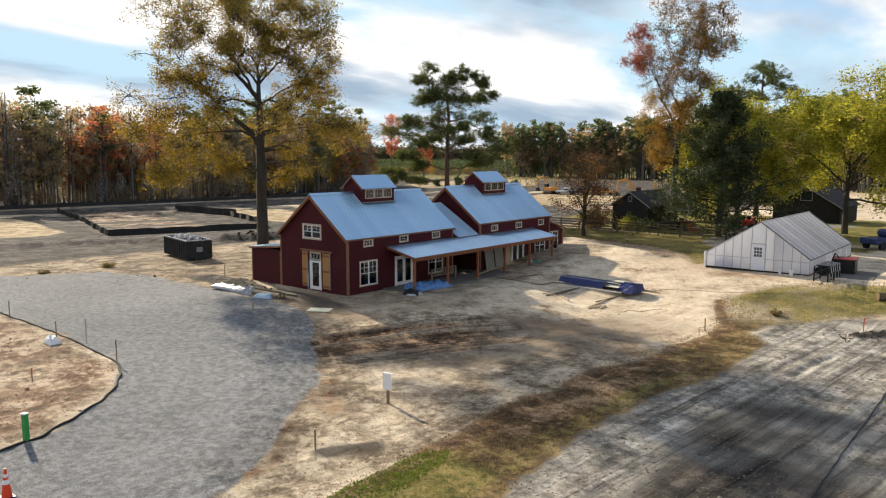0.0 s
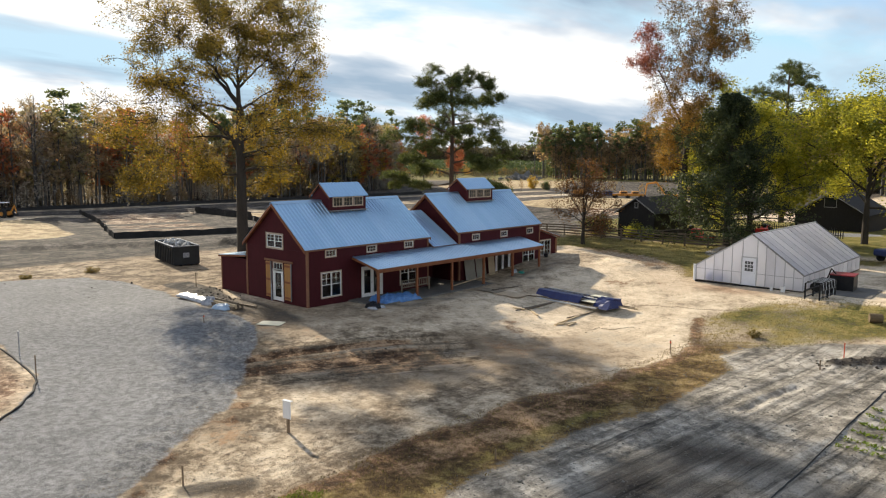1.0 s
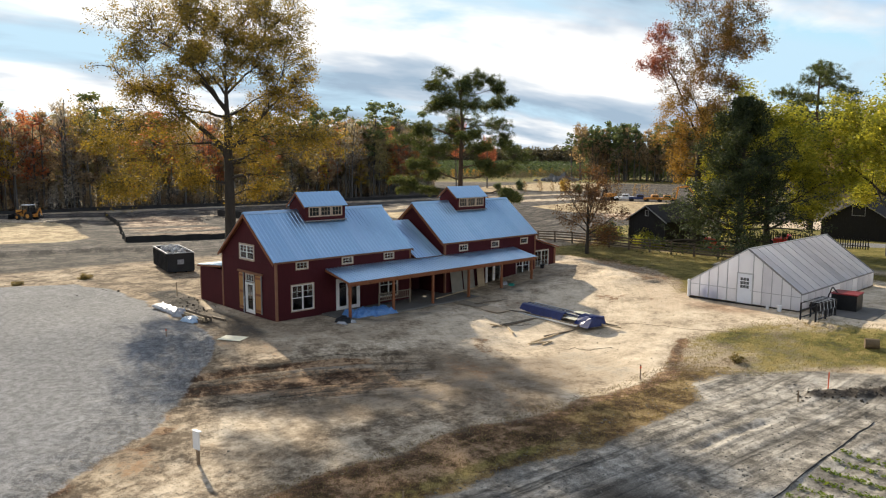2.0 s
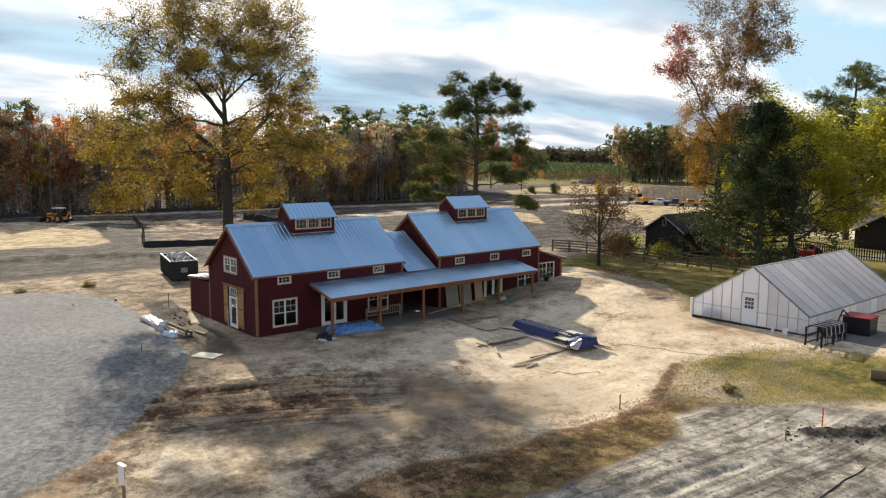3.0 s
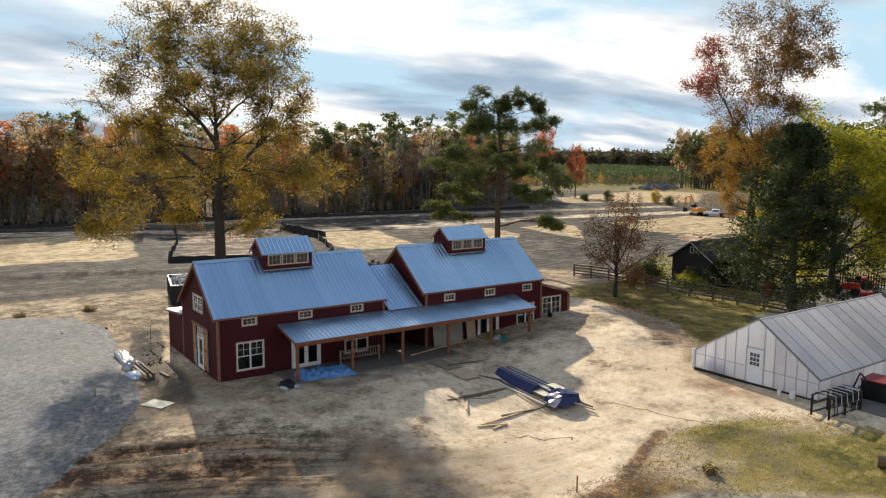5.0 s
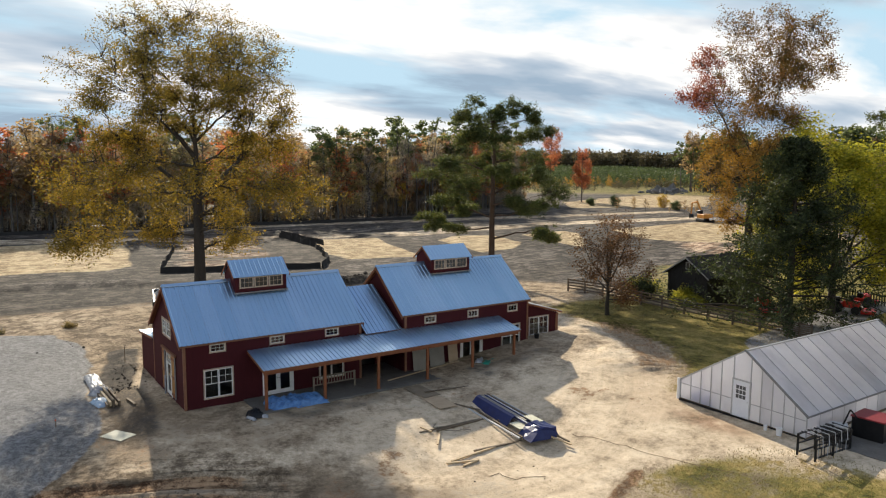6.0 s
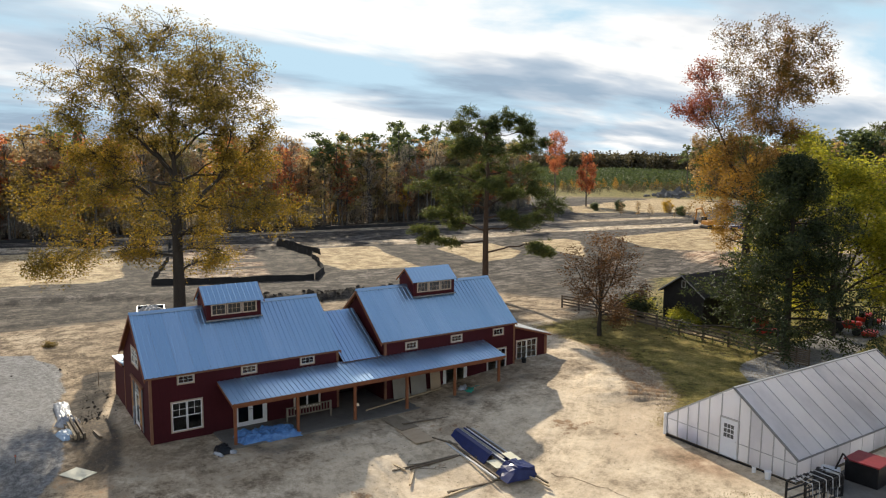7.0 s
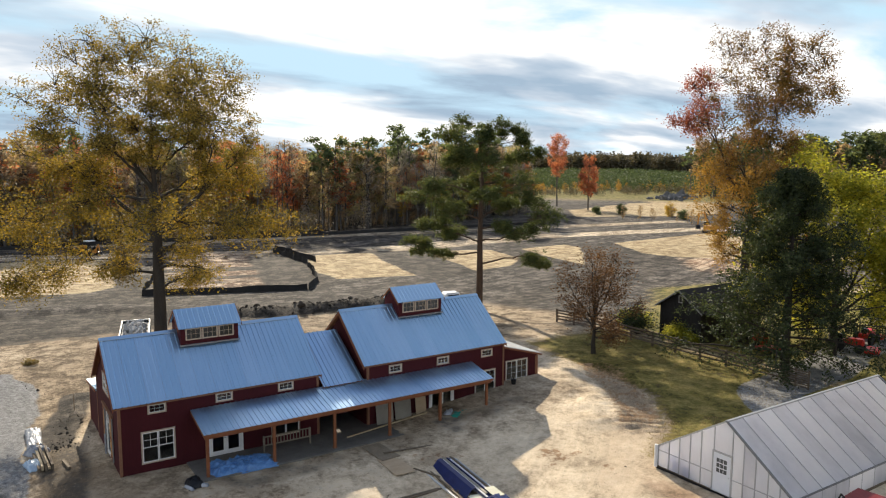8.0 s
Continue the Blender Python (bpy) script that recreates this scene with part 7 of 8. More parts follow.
# long stack of metal roofing under a navy wrap
stack = thing("roofing_stack", at_soil(-25.5, 49.3), "long stack of roofing sheets part-wrapped in navy plastic", "building materials", turn=-7)
for x in (-2.6, 0.0, 2.6):
    part("bearer", boxed(x - 0.08, x + 0.08, -0.9, 0.9, 0, 0.12), WET_WOOD, stack, "dark timber bearer")
for i in range(7):
    part("sheet", boxed(-3.3 + 0.06 * (i % 3), 3.1 - 0.1 * (i % 2), -0.15 - 0.03 * i, 0.62 - 0.02 * i, 0.125 + i * 0.045, 0.16 + i * 0.045), (ALU, PALE_ROOF, NAVY_TARP, PLY)[i % 4], stack, "roofing sheet")
n = bmesh.new()
prism(n, [(-0.86, 0.06), (-0.52, 0.50), (-0.30, 0.56), (-0.36, 0.50), (-0.56, 0.44), (-0.90, 0.04)], (-3.2, 0.9), axis="x")
part("wrap", n, NAVY_TARP, stack, "navy plastic wrap hanging over the side")
n = bmesh.new()
prism(n, [(-1.0, 0.02), (0.85, 0.02), (0.70, 0.56), (-0.2, 0.62), (-0.35, 0.58)], (2.15, 3.25), axis="x")
bmesh.ops.subdivide_edges(n, edges=n.edges, cuts=2, use_grid_fill=True)
q = np.random.RandomState(12)
for v in n.verts:
    v.co += Vector(q.normal(0, 0.035, 3)) * (1 if v.co.z > 0.05 else 0.3)
    if v.co.x > 3.0:
        v.co.x += 0.25 * (0.6 - v.co.z)
part("wrap", n, NAVY_TARP, stack, "navy plastic wrap folded over the end")
for i, (y, w, a, b, m) in enumerate(((-0.24, 0.10, -3.1, 2.3, PALE_ROOF), (-0.10, 0.16, -3.3, 1.6, PLY_GREY), (0.08, 0.05, -3.2, 2.5, NAVY_TARP), (0.18, 0.12, -3.0, 2.2, PALE_ROOF), (0.33, 0.09, -3.3, 1.2, WET_WOOD), (0.46, 0.07, -2.9, 2.4, ALU))):
    part("strip", boxed(a, b, y - w / 2, y + w / 2, 0.47, 0.50 + 0.012 * (i % 3)), m, stack, "long metal or timber strip on top")
part("sheet", boxed(1.2, 2.3, 0.0, 0.55, 0.56, 0.60), PALE_BOARD, stack, "pale loose sheet")
part("sheet", boxed(1.15, 2.2, -0.9, -0.3, 0.3, 0.33), PALE_BOARD, stack, "pale loose sheet")
for i, (x, y, ln, t) in enumerate(((-0.6, -1.35, 6.6, 2), (-0.4, -1.1, 6.2, 1), (0.3, 0.85, 6.0, -1), (3.9, 0.5, 1.6, 12), (3.7, 0.75, 1.3, 4), (-3.4, 0.7, 1.4, 40))):
    part("timber", boxed(-ln / 2, ln / 2, -0.05, 0.05, 0.0, 0.08), (PALE_ROOF, WET_WOOD, ALU, LUMBER, WET_WOOD, WET_WOOD)[i], stack, "loose strip", (x, y, 0.02 + 0.01 * i), (0, 0, t))
for i, (x, y, ln, t, m) in enumerate(((-26.7, 45.9, 4.0, 88, WET_WOOD), (-26.5, 46.6, 3.6, 91, WET_WOOD), (-23.4, 46.9, 3.4, 84, WET_WOOD), (-23.3, 45.0, 3.0, 95, LUMBER), (-22.9, 43.9, 1.5, 70, LUMBER),
                                    (-25.9, 44.6, 2.4, -38, LUMBER), (-26.9, 44.4, 0.9, 10, LUMBER), (-22.6, 44.3, 1.1, 100, LUMBER), (-28.3, 48.2, 1.8, 20, WET_WOOD))):
    board("timber", at_soil(x, y, 0.02), ln, 0.11, 0.07, t, m, "loose length of timber on the sandy soil", "timber", group="loose timber in the yard")
# thin bent wires and a long hose
def cable(name, pts, r, material, label, category="wire"):
    bm = bmesh.new()
    for a, b in zip(pts, pts[1:]):
        rod(bm, a, b, r, r, 5)
    return tagged(new(name, mesh_of(name, bm, material)), label, category)


def wander(a, b, n, amp, seed):
    q = np.random.RandomState(seed)
    out = []
    for k in np.linspace(0, 1, n):
        x, y = a[0] + (b[0] - a[0]) * k + q.normal(0, amp), a[1] + (b[1] - a[1]) * k + q.normal(0, amp)
        out.append((x, y, soil(x, y) + 0.025))
    return out


cable("bent_wire", wander((-20.9, 44.2), (-19.3, 46.4), 7, 0.18, 2), 0.013, WET_WOOD, "thin bent dark wire on the sand")
cable("bent_wire", wander((-27.3, 45.0), (-25.6, 46.2), 9, 0.25, 4), 0.015, WET_WOOD, "thin tangled wire on the sand")
cable("irrigation_hose", wander((-4.8, 20), (-4.75, 44), 60, 0.012, 6), 0.022, BLACK_STEEL, "black irrigation hose along the garden edge", "hose")
cable("cord", wander((-22.0, 50.5), (-13.5, 52.5), 14, 0.08, 8), 0.010, STAKE, "thin cord trailing over the sand", "cord")

# sign board on a post, survey stakes, cone and green post
sign = thing("sign_post", at_soil(-20.3, 21.1), "blank white sign board on a short wooden post", "sign", turn=10)
part("post", boxed(-0.045, 0.045, -0.045, 0.045, -0.1, 1.2), STAKE, sign, "wooden post")
part("board", boxed(-0.2, 0.2, -0.07, -0.046, 0.58, 1.26, 0.006), SIGN_WHITE, sign, "white board")
part("cap", boxed(-0.21, 0.21, -0.09, 0.05, 1.262, 1.29), SIGN_WHITE, sign, "white cap strip")
for i, (x, y, h, flag) in enumerate(((-34.4, 16.8, 1.15, 0), (-41.3, 16.9, 0.95, 0), (-48.5, 17.2, 1.0, 0), (-19.0, 16.1, 0.7, 0), (-49.9, 33.4, 1.1, 0), (-14.95, 42.2, 0.75, 1),
                                     (-7.6, 46.9, 0.8, 2), (-39.3, 17.6, 1.3, 3), (-8.0, 44.3, 0.5, 0), (-12.9, 24.6, 0.4, 0), (-38.3, 27.6, 0.5, 1), (-34.6, 13.0, 0.6, 1))):
    st = thing("survey_stake", at_soil(x, y), ("thin wooden survey stake in the soil", "wooden survey stake with a scrap of orange tape", "tall stake painted orange", "thin pale plastic rod with a white tip")[flag], "stake", "survey stakes")
    bm = bmesh.new()
    box(bm, -0.022, 0.022, -0.022, 0.022, -0.1, h)
    part("stake", bm, WHITE_WRAP if flag == 3 else (FLAG if flag == 2 else STAKE), st)
    if flag == 1:
        part("tape", boxed(-0.03, 0.03, -0.03, 0.03, h * 0.75, h * 0.9), FLAG, st, "orange tape")
    if flag == 3:
        part("tip", boxed(-0.035, 0.035, -0.035, 0.035, h, h + 0.07), SIGN_WHITE, st, "white tip")
gp = thing("green_post", at_soil(-27.35, 9.95), "bright green painted square post at the drive's edge", "post", turn=20)
part("post", boxed(-0.085, 0.085, -0.085, 0.085, -0.1, 1.0, 0.012), GREEN_PAINT, gp)
part("top", boxed(-0.09, 0.09, -0.09, 0.09, 1.001, 1.05), SIGN_WHITE, gp, "pale worn top")
cone = thing("traffic_cone", at_soil(-23.2, 7.8), "orange traffic cone with white bands on the gravel", "traffic cone")
bm = bmesh.new(); box(bm, -0.19, 0.19, -0.19, 0.19, 0, 0.03, 0.008)
part("base", bm, BLACK_STEEL, cone, "black rubber base")
bm = bmesh.new(); rod(bm, (0, 0, 0.03), (0, 0, 0.90), 0.15, 0.03, 20)
part("body", bm, ORANGE, cone, "orange cone")
for z0, z1 in ((0.42, 0.56), (0.64, 0.73)):
    rr0 = lambda z: 0.15 - 0.12 * (z - 0.03) / 0.87 + 0.003
    bm = bmesh.new(); rod(bm, (0, 0, z0), (0, 0, z1), rr0(z0), rr0(z1), 20)
    part("band", bm, SIGN_WHITE, cone, "white reflective band")
tp = thing("dark_post", at_soil(-28.9, 9.3), "dark short post at the edge of the soil island", "post")
part("post", boxed(-0.09, 0.09, -0.09, 0.09, -0.1, 0.95, 0.01), BLACK_STEEL, tp)
bagw = thing("plastic_scrap", at_soil(-40.2, 16.2), "crumpled white plastic scrap on the soil", "rubbish")
part("scrap", draped(bmesh.new(), 0.9, 0.6, 0.45, 61, 12, 10, 0.15), SIGN_WHITE, bagw)
# low dark sock round the island
edge = np.array([(-50, 17.2), (-42.3, 17.3), (-35.4, 17.1), (-32.6, 16.2), (-29.6, 14), (-27.6, 11.1), (-26.9, 8.9), (-27, 5)])
for _ in range(4):
    edge = np.concatenate([edge[:1], np.stack([edge[:-1] * 0.75 + edge[1:] * 0.25, edge[:-1] * 0.25 + edge[1:] * 0.75], 1).reshape(-1, 2), edge[-1:]])
sock = Tree(1)
sock.limb([(x + 0.08 * math.sin(i * 0.7), y, soil(x, y) + 0.02 + 0.015 * math.sin(i * 0.9)) for i, (x, y) in enumerate(edge)], 0.055, 0.055, 7)
sock_v, sock_f = sock.wood()
tagged(new("erosion_sock", mesh_from("erosion_sock", sock_v, sock_f, [SILT])), "dark erosion sock laid round the soil island", "erosion barrier")

# post-and-rail fence by the lawn
fence = thing("paddock_fence", at_soil(-36.0, 77.2), "weathered dark post-and-rail fence with four rails", "fence")
FX, FY, FZ = -36.0, 77.2, soil(-36.0, 77.2)
xs = [-50.1 + 2.45 * i for i in range(11)]
for i, x in enumerate(xs):
    z = soil(x, 77.2) - FZ
    part("post", boxed(x - FX - 0.075, x - FX + 0.075, -0.075, 0.075, z - 0.2, z + 1.32, 0.01), FENCE, fence)
    if i:
        za = soil(xs[i - 1], 77.2) - FZ
        for h in (0.28, 0.58, 0.88, 1.16):
            bm = bmesh.new()
            a, c = Vector((xs[i - 1] - FX, -0.09, za + h)), Vector((x - FX, -0.09, z + h))
            prism(bm, [(a.x + 0.01, a.z), (c.x - 0.01, c.z), (c.x - 0.01, c.z + 0.13), (a.x + 0.01, a.z + 0.13)], (-0.115, -0.078))
            part("rail", bm, FENCE, fence)
gate = thing("slatted_gate_panel", at_soil(-24.6, 76.9), "weathered slatted gate panel at the end of the fence", "gate")
for i in range(8):
    part("slat", boxed(-0.95, 0.95, -0.02, 0.02, 0.12 + i * 0.155, 0.22 + i * 0.155), FENCE, gate)
for x in (-0.98, 0.0, 0.98):
    part("post", boxed(x - 0.05, x + 0.05, 0.021, 0.09, -0.1, 1.4), FENCE, gate)


def shed(name, x0, x1, y0, depth, eave, ridge, label, window):
    z0 = soil((x0 + x1) / 2, y0)
    xm = (x0 + x1) / 2
    s = thing(name, (xm, y0, z0), label, "shed")
    h = (x1 - x0) / 2
    b = bmesh.new()
    prism(b, [(-h, -0.2), (h, -0.2), (h, eave), (0, ridge - 0.08), (-h, eave)], (0, depth))
    part("wall", b, BLACK_WOOD, s, "black boarded walls")
    for sg in (-1, 1):
        r = bmesh.new()
        k = (ridge - eave) / h
        o = 0.35
        prism(r, [(sg * (h + o), eave - o * k), (0, ridge), (0, ridge + 0.12), (sg * (h + o), eave - o * k + 0.12)], (-0.35, depth + 0.35))
        part("roof", r, BLACK_ROOF, s, "dark shingle roof slope")
        t = bmesh.new()
        prism(t, [(sg * (h + o), eave - o * k - 0.04), (0, ridge - 0.04), (0, ridge + 0.1), (sg * (h + o), eave - o * k + 0.1)], (-0.40, -0.352))
        part("rake_board", t, GREY_TRIM, s, "white rake board")
    wz = eave + (ridge - eave) * 0.30
    f = bmesh.new()
    ww, wh = window
    for a in ((-ww, -ww + 0.07, wz - 0.05, wz + wh), (ww - 0.07, ww, wz - 0.05, wz + wh), (-ww + 0.07, ww - 0.07, wz - 0.05, wz + 0.03), (-ww + 0.07, ww - 0.07, wz + wh - 0.07, wz + wh)):
        box(f, a[0], a[1], -0.05, -0.001, a[2], a[3])
    w = part("window_frame", f, GREY_TRIM, s, "white window frame")
    part("pane", boxed(-ww + 0.07, ww - 0.07, -0.02, -0.002, wz + 0.03, wz + wh - 0.07), DARK_PANE, w, "dark pane")
    for x in np.arange(-h + 0.15, h, 0.3):
        top = ridge - 0.1 - abs(x) * (ridge - eave) / h
        part("batten", boxed(x - 0.02, x + 0.02, -0.02, -0.0005, -0.1, min(top, wz - 0.1) if abs(x) < ww + 0.05 else top), BLACK_WOOD, s)
    return s


shed("black_shed", -40.5, -36.0, 81.2, 8.5, 2.95, 4.45, "small black boarded shed with white rake boards", (0.22, 0.62))
shed("black_barn", -29.6, -21.2, 108.0, 11.0, 2.2, 4.75, "larger black boarded barn with white trim beyond the lawn", (0.75, 1.3))
 

# back edge of the yard by the greenhouse: crate, rack, slab, bucket
slab = board("concrete_pad", at_soil(-10.9, 60.2, 0.0), 3.4, 4.2, 0.06, 3, SLAB, "thin concrete pad beside the greenhouse", "pad")
bx = thing("black_bin", at_soil(-11.4, 60.9, 0.06), "large black bin with a dark red lid beside the greenhouse", "bin", turn=4)
bm = bmesh.new()
box(bm, -0.75, 0.75, -0.75, 0.75, 0, 1.0, 0.03)
part("body", bm, BLACK_STEEL, bx, "black body")
part("lid", boxed(-0.80, 0.80, -0.80, 0.80, 1.001, 1.08, 0.02), RED_LID, bx, "dark red lid")
rack = thing("steel_rack", at_soil(-11.75, 57.0), "black steel implement rack with a row of pale tines", "implement", turn=86)
for x in (-1.35, 0.0, 1.35):
    for y in (-0.45, 0.45):
        part("upright", boxed(x - 0.04, x + 0.04, y - 0.04, y + 0.04, 0, 1.05), BLACK_STEEL, rack)
for z in (0.12, 0.55, 1.0):
    for y in (-0.45, 0.45):
        part("bar", boxed(-1.31, 1.31, y - 0.03, y + 0.03, z, z + 0.06), BLACK_STEEL, rack)
for i in range(11):
    x = -1.2 + i * 0.24
    bm = bmesh.new()
    rod(bm, (x, -0.55, 0.62), (x + 0.06, -0.46, 1.12), 0.022, 0.022, 6); rod(bm, (x + 0.06, -0.46, 1.12), (x, 0.42, 1.14), 0.022, 0.022, 6)
    part("tine", bm, ALU if i % 2 else BLACK_STEEL, rack)
    bm = bmesh.new()
    rod(bm, (x, -0.48, 0.1), (x, -0.48, 0.6), 0.018, 0.018, 6)
    part("tine", bm, ALU if i % 3 == 0 else BLACK_STEEL, rack)
tl = thing("tractor_mower", at_soil(-12.2, 58.9), "small black mowing implement with raised arm", "implement", turn=30)
bm = bmesh.new(); box(bm, -0.5, 0.5, -0.35, 0.35, 0.25, 0.7, 0.06); part("deck", bm, BLACK_STEEL, tl)
bm = bmesh.new(); rod(bm, (0.2, 0, 0.6), (0.55, 0.1, 1.6), 0.05, 0.04); rod(bm, (0.55, 0.1, 1.6), (0.85, 0.1, 1.25), 0.04); part("arm", bm, BLACK_STEEL, tl)
for x in (-0.4, 0.4):
    for y in (-0.42, 0.42):
        bm = bmesh.new(); rod(bm, (x, y - 0.07, 0.25), (x, y + 0.07, 0.25), 0.25, 0.25, 16); part("wheel", bm, TYRE, tl)
bm = bmesh.new(); box(bm, -0.3, 0.5, -0.3, 0.3, 0.71, 0.85, 0.03); part("guard", bm, ALU, tl, "pale metal guard")
bk = thing("bucket", at_soil(-14.2, 57.3), "white plastic bucket by the greenhouse wall", "bucket")
bm = bmesh.new(); rod(bm, (0, 0, 0), (0, 0, 0.38), 0.13, 0.16, 16); part("tub", bm, SIGN_WHITE, bk)
bm = bmesh.new(); rod(bm, (0, 0, 0.355), (0, 0, 0.39), 0.17, 0.17, 16); part("rim", bm, SIGN_WHITE, bk)
jug = thing("bucket", at_soil(-15.0, 57.4), "small pale bucket by the greenhouse wall", "bucket")
bm = bmesh.new(); rod(bm, (0, 0, 0), (0, 0, 0.28), 0.09, 0.1, 12); part("tub", bm, SIGN_WHITE, jug)
hay = thing("straw_bale", at_soil(-7.6, 53.1), "round straw bale on the grass", "bale", turn=25)
bm = bmesh.new(); rod(bm, (-0.34, 0, 0.25), (0.34, 0, 0.25), 0.27, 0.27, 24)
part("bale", bm, STRAW_BALE, hay)

# crop rows
cr = np.random.RandomState(91)
spots = []
for row, y in enumerate((34.4, 35.25, 36.3, 37.3, 38.4, 39.4)):
    for x in np.arange(-4.5, 6.0, 0.10):
        if cr.rand() < 0.85:
            spots += [(x + cr.normal(0, 0.05), y + cr.normal(0, 0.09) + 0.04 * (x + 4), soil(x, y) + abs(cr.normal(0, 0.05)) + 0.02) for _ in range(7)]
v, f = leaf_quads(cr, np.array(spots), 0.07, 0.7, 0.6)
tagged(new("crop_rows", mesh_from("crop_rows", v, f, [SPROUT])), "rows of bright green seedlings in the tilled garden", "crops", kind="stuff")

# ---- far side of the site ----
def silt_fence(line, label, h=0.75):
    """Sagging black fabric strung between stakes."""
    bm = bmesh.new()
    pts = []
    q = np.random.RandomState(len(line))
    for (ax, ay), (bx, by) in zip(line, line[1:]):
        m = max(2, int(math.hypot(bx - ax, by - ay) / 1.5))
        pts += [(ax + (bx - ax) * i / m, ay + (by - ay) * i / m) for i in range(m)]
    pts.append(line[-1])
    ring = []
    for x, y in pts:
        z, t = soil(x, y), h * q.uniform(0.85, 1.1)
        x, y = x + q.normal(0, 0.12), y + q.normal(0, 0.12)
        ring.append([bm.verts.new(p) for p in ((x - 0.25, y, z - 0.1), (x - 0.03, y, z + t), (x + 0.03, y, z + t), (x + 0.3, y, z - 0.1))])
    for a, b in zip(ring, ring[1:]):
        for i in range(3):
            bm.faces.new((a[i], a[i + 1], b[i + 1], b[i]))
    return tagged(new("silt_fence", mesh_of("silt_fence", bm, SILT)), label, "silt fence")


silt_fence([(-144, 60.5), (-120, 54.5), (-96.4, 46.8), (-93, 56), (-89, 67)], "black silt fence along the edge of a graded plot", 0.8)
silt_fence([(-89, 67), (-95, 71), (-112, 76.5), (-130, 77)], "black silt fence along the edge of a graded plot", 0.9)
silt_fence([(-160, 25), (-158, 68), (-153, 94), (-152, 122), (-150, 160)], "black silt fence at the foot of the wood", 0.7)
silt_fence([(-134, 79), (-113, 78.6)], "black silt fence along the edge of a graded plot", 0.9)
# spoil heaps and clods along the tracks
def spoil(name, pts, n, size, seed, material, label):
    q = np.random.RandomState(seed)
    bm = bmesh.new()
    for _ in range(n):
        i = q.randint(len(pts) - 1)
        k = q.rand()
        x = pts[i][0] + (pts[i + 1][0] - pts[i][0]) * k + q.normal(0, pts[i][2])
        y = pts[i][1] + (pts[i + 1][1] - pts[i][1]) * k + q.normal(0, pts[i][2])
        r = size * q.lognormal(0, 0.45)
        lump(bm, (x, y, soil(x, y) + r * 0.15), r, q, 0.55)
    return tagged(new(name, mesh_of(name, bm, material)), label, "soil", kind="stuff")


spoil("soil_clods", [(-78.5, 53, 0.9), (-75, 59, 0.9), (-74.6, 66, 0.9), (-73, 73, 0.9)], 300, 0.09, 3, MUD_CLOD, "dark clods of dug soil behind the barn")
spoil("soil_clods", [(-48, 33.3, 0.5), (-44, 32.3, 0.4), (-42.5, 31.8, 0.4)], 110, 0.045, 5, MUD_CLOD, "dark clods of dug soil by the lean-to")
spoil("soil_clods", [(-8.0, 45.0, 0.5), (-5, 48.2, 0.4), (-3, 48.6, 0.6)], 180, 0.045, 6, MUD_CLOD, "dark clods of dug soil by the garden")
spoil("soil_clods", [(-66, 21, 5), (-60, 31, 4), (-52, 33, 3), (-70, 36, 5)], 60, 0.045, 7, MUD_CLOD, "scattered clods of soil")
spoil("spoil_heap", [(-214, 292, 4), (-226, 312, 4)], 220, 0.9, 8, GREY_HEAP, "grey spoil heap at the far end of the site")

# machines
def wheel(parent, x, y, r, w):
    bm = bmesh.new(); rod(bm, (x, y - w / 2, r), (x, y + w / 2, r), r, r, 18)
    wh = part("wheel", bm, TYRE, parent, "black tyre")
    bm = bmesh.new(); rod(bm, (x, y - w / 2 - 0.02, r), (x, y + w / 2 + 0.02, r), r * 0.5, r * 0.5, 12)
    part("rim", bm, MACHINE, wh)


def backhoe(at, turn):
    m = thing("backhoe_loader", at, "yellow backhoe loader with a white cab roof on the site road", "backhoe", turn=turn)
    wheel(m, -1.15, -0.85, 0.78, 0.45); wheel(m, -1.15, 0.85, 0.78, 0.45); wheel(m, 1.25, -0.85, 0.52, 0.35); wheel(m, 1.25, 0.85, 0.52, 0.35)
    part("chassis", boxed(-2.0, 2.0, -0.5, 0.5, 0.6, 1.05, 0.05), MACHINE, m)
    part("bonnet", boxed(0.4, 2.1, -0.5, 0.5, 1.051, 1.75, 0.1), MACHINE, m, "yellow bonnet")
    for x in (-1.1, 0.3):
        for y in (-0.65, 0.65):
            part("cab_post", boxed(x - 0.05, x + 0.05, y - 0.05, y + 0.05, 1.05, 2.6), BLACK_STEEL, m)
    part("cab_roof", boxed(-1.3, 0.45, -0.78, 0.78, 2.601, 2.75, 0.05), SIGN_WHITE, m, "white cab roof")
    part("seat", boxed(-0.7, -0.2, -0.3, 0.3, 1.051, 1.7, 0.05), BLACK_STEEL, m)
    bm = bmesh.new()
    for y in (-0.6, 0.6):
        rod(bm, (0.5, y, 1.5), (2.6, y, 1.0), 0.08); rod(bm, (2.6, y, 1.0), (3.0, y, 0.45), 0.08)
    part("loader_arm", bm, BLACK_STEEL, m)
    bm = bmesh.new(); prism(bm, [(2.9, 0.1), (3.7, 0.1), (3.2, 0.35), (3.1, 0.95), (2.9, 0.9)], (-1.1, 1.1)); part("bucket", bm, BLACK_STEEL, m, "dark loader bucket")
    bm = bmesh.new(); rod(bm, (-2.0, 0, 0.9), (-3.0, 0, 2.2), 0.13); rod(bm, (-3.0, 0, 2.2), (-3.3, 0, 0.9), 0.1); part("digging_arm", bm, MACHINE, m)
    bm = bmesh.new(); prism(bm, [(-3.45, 0.4), (-3.05, 0.5), (-3.1, 1.0), (-3.4, 0.9)], (-0.3, 0.3)); part("digging_bucket", bm, BLACK_STEEL, m)
    return m


backhoe(at_soil(-142, 46.5), 210)


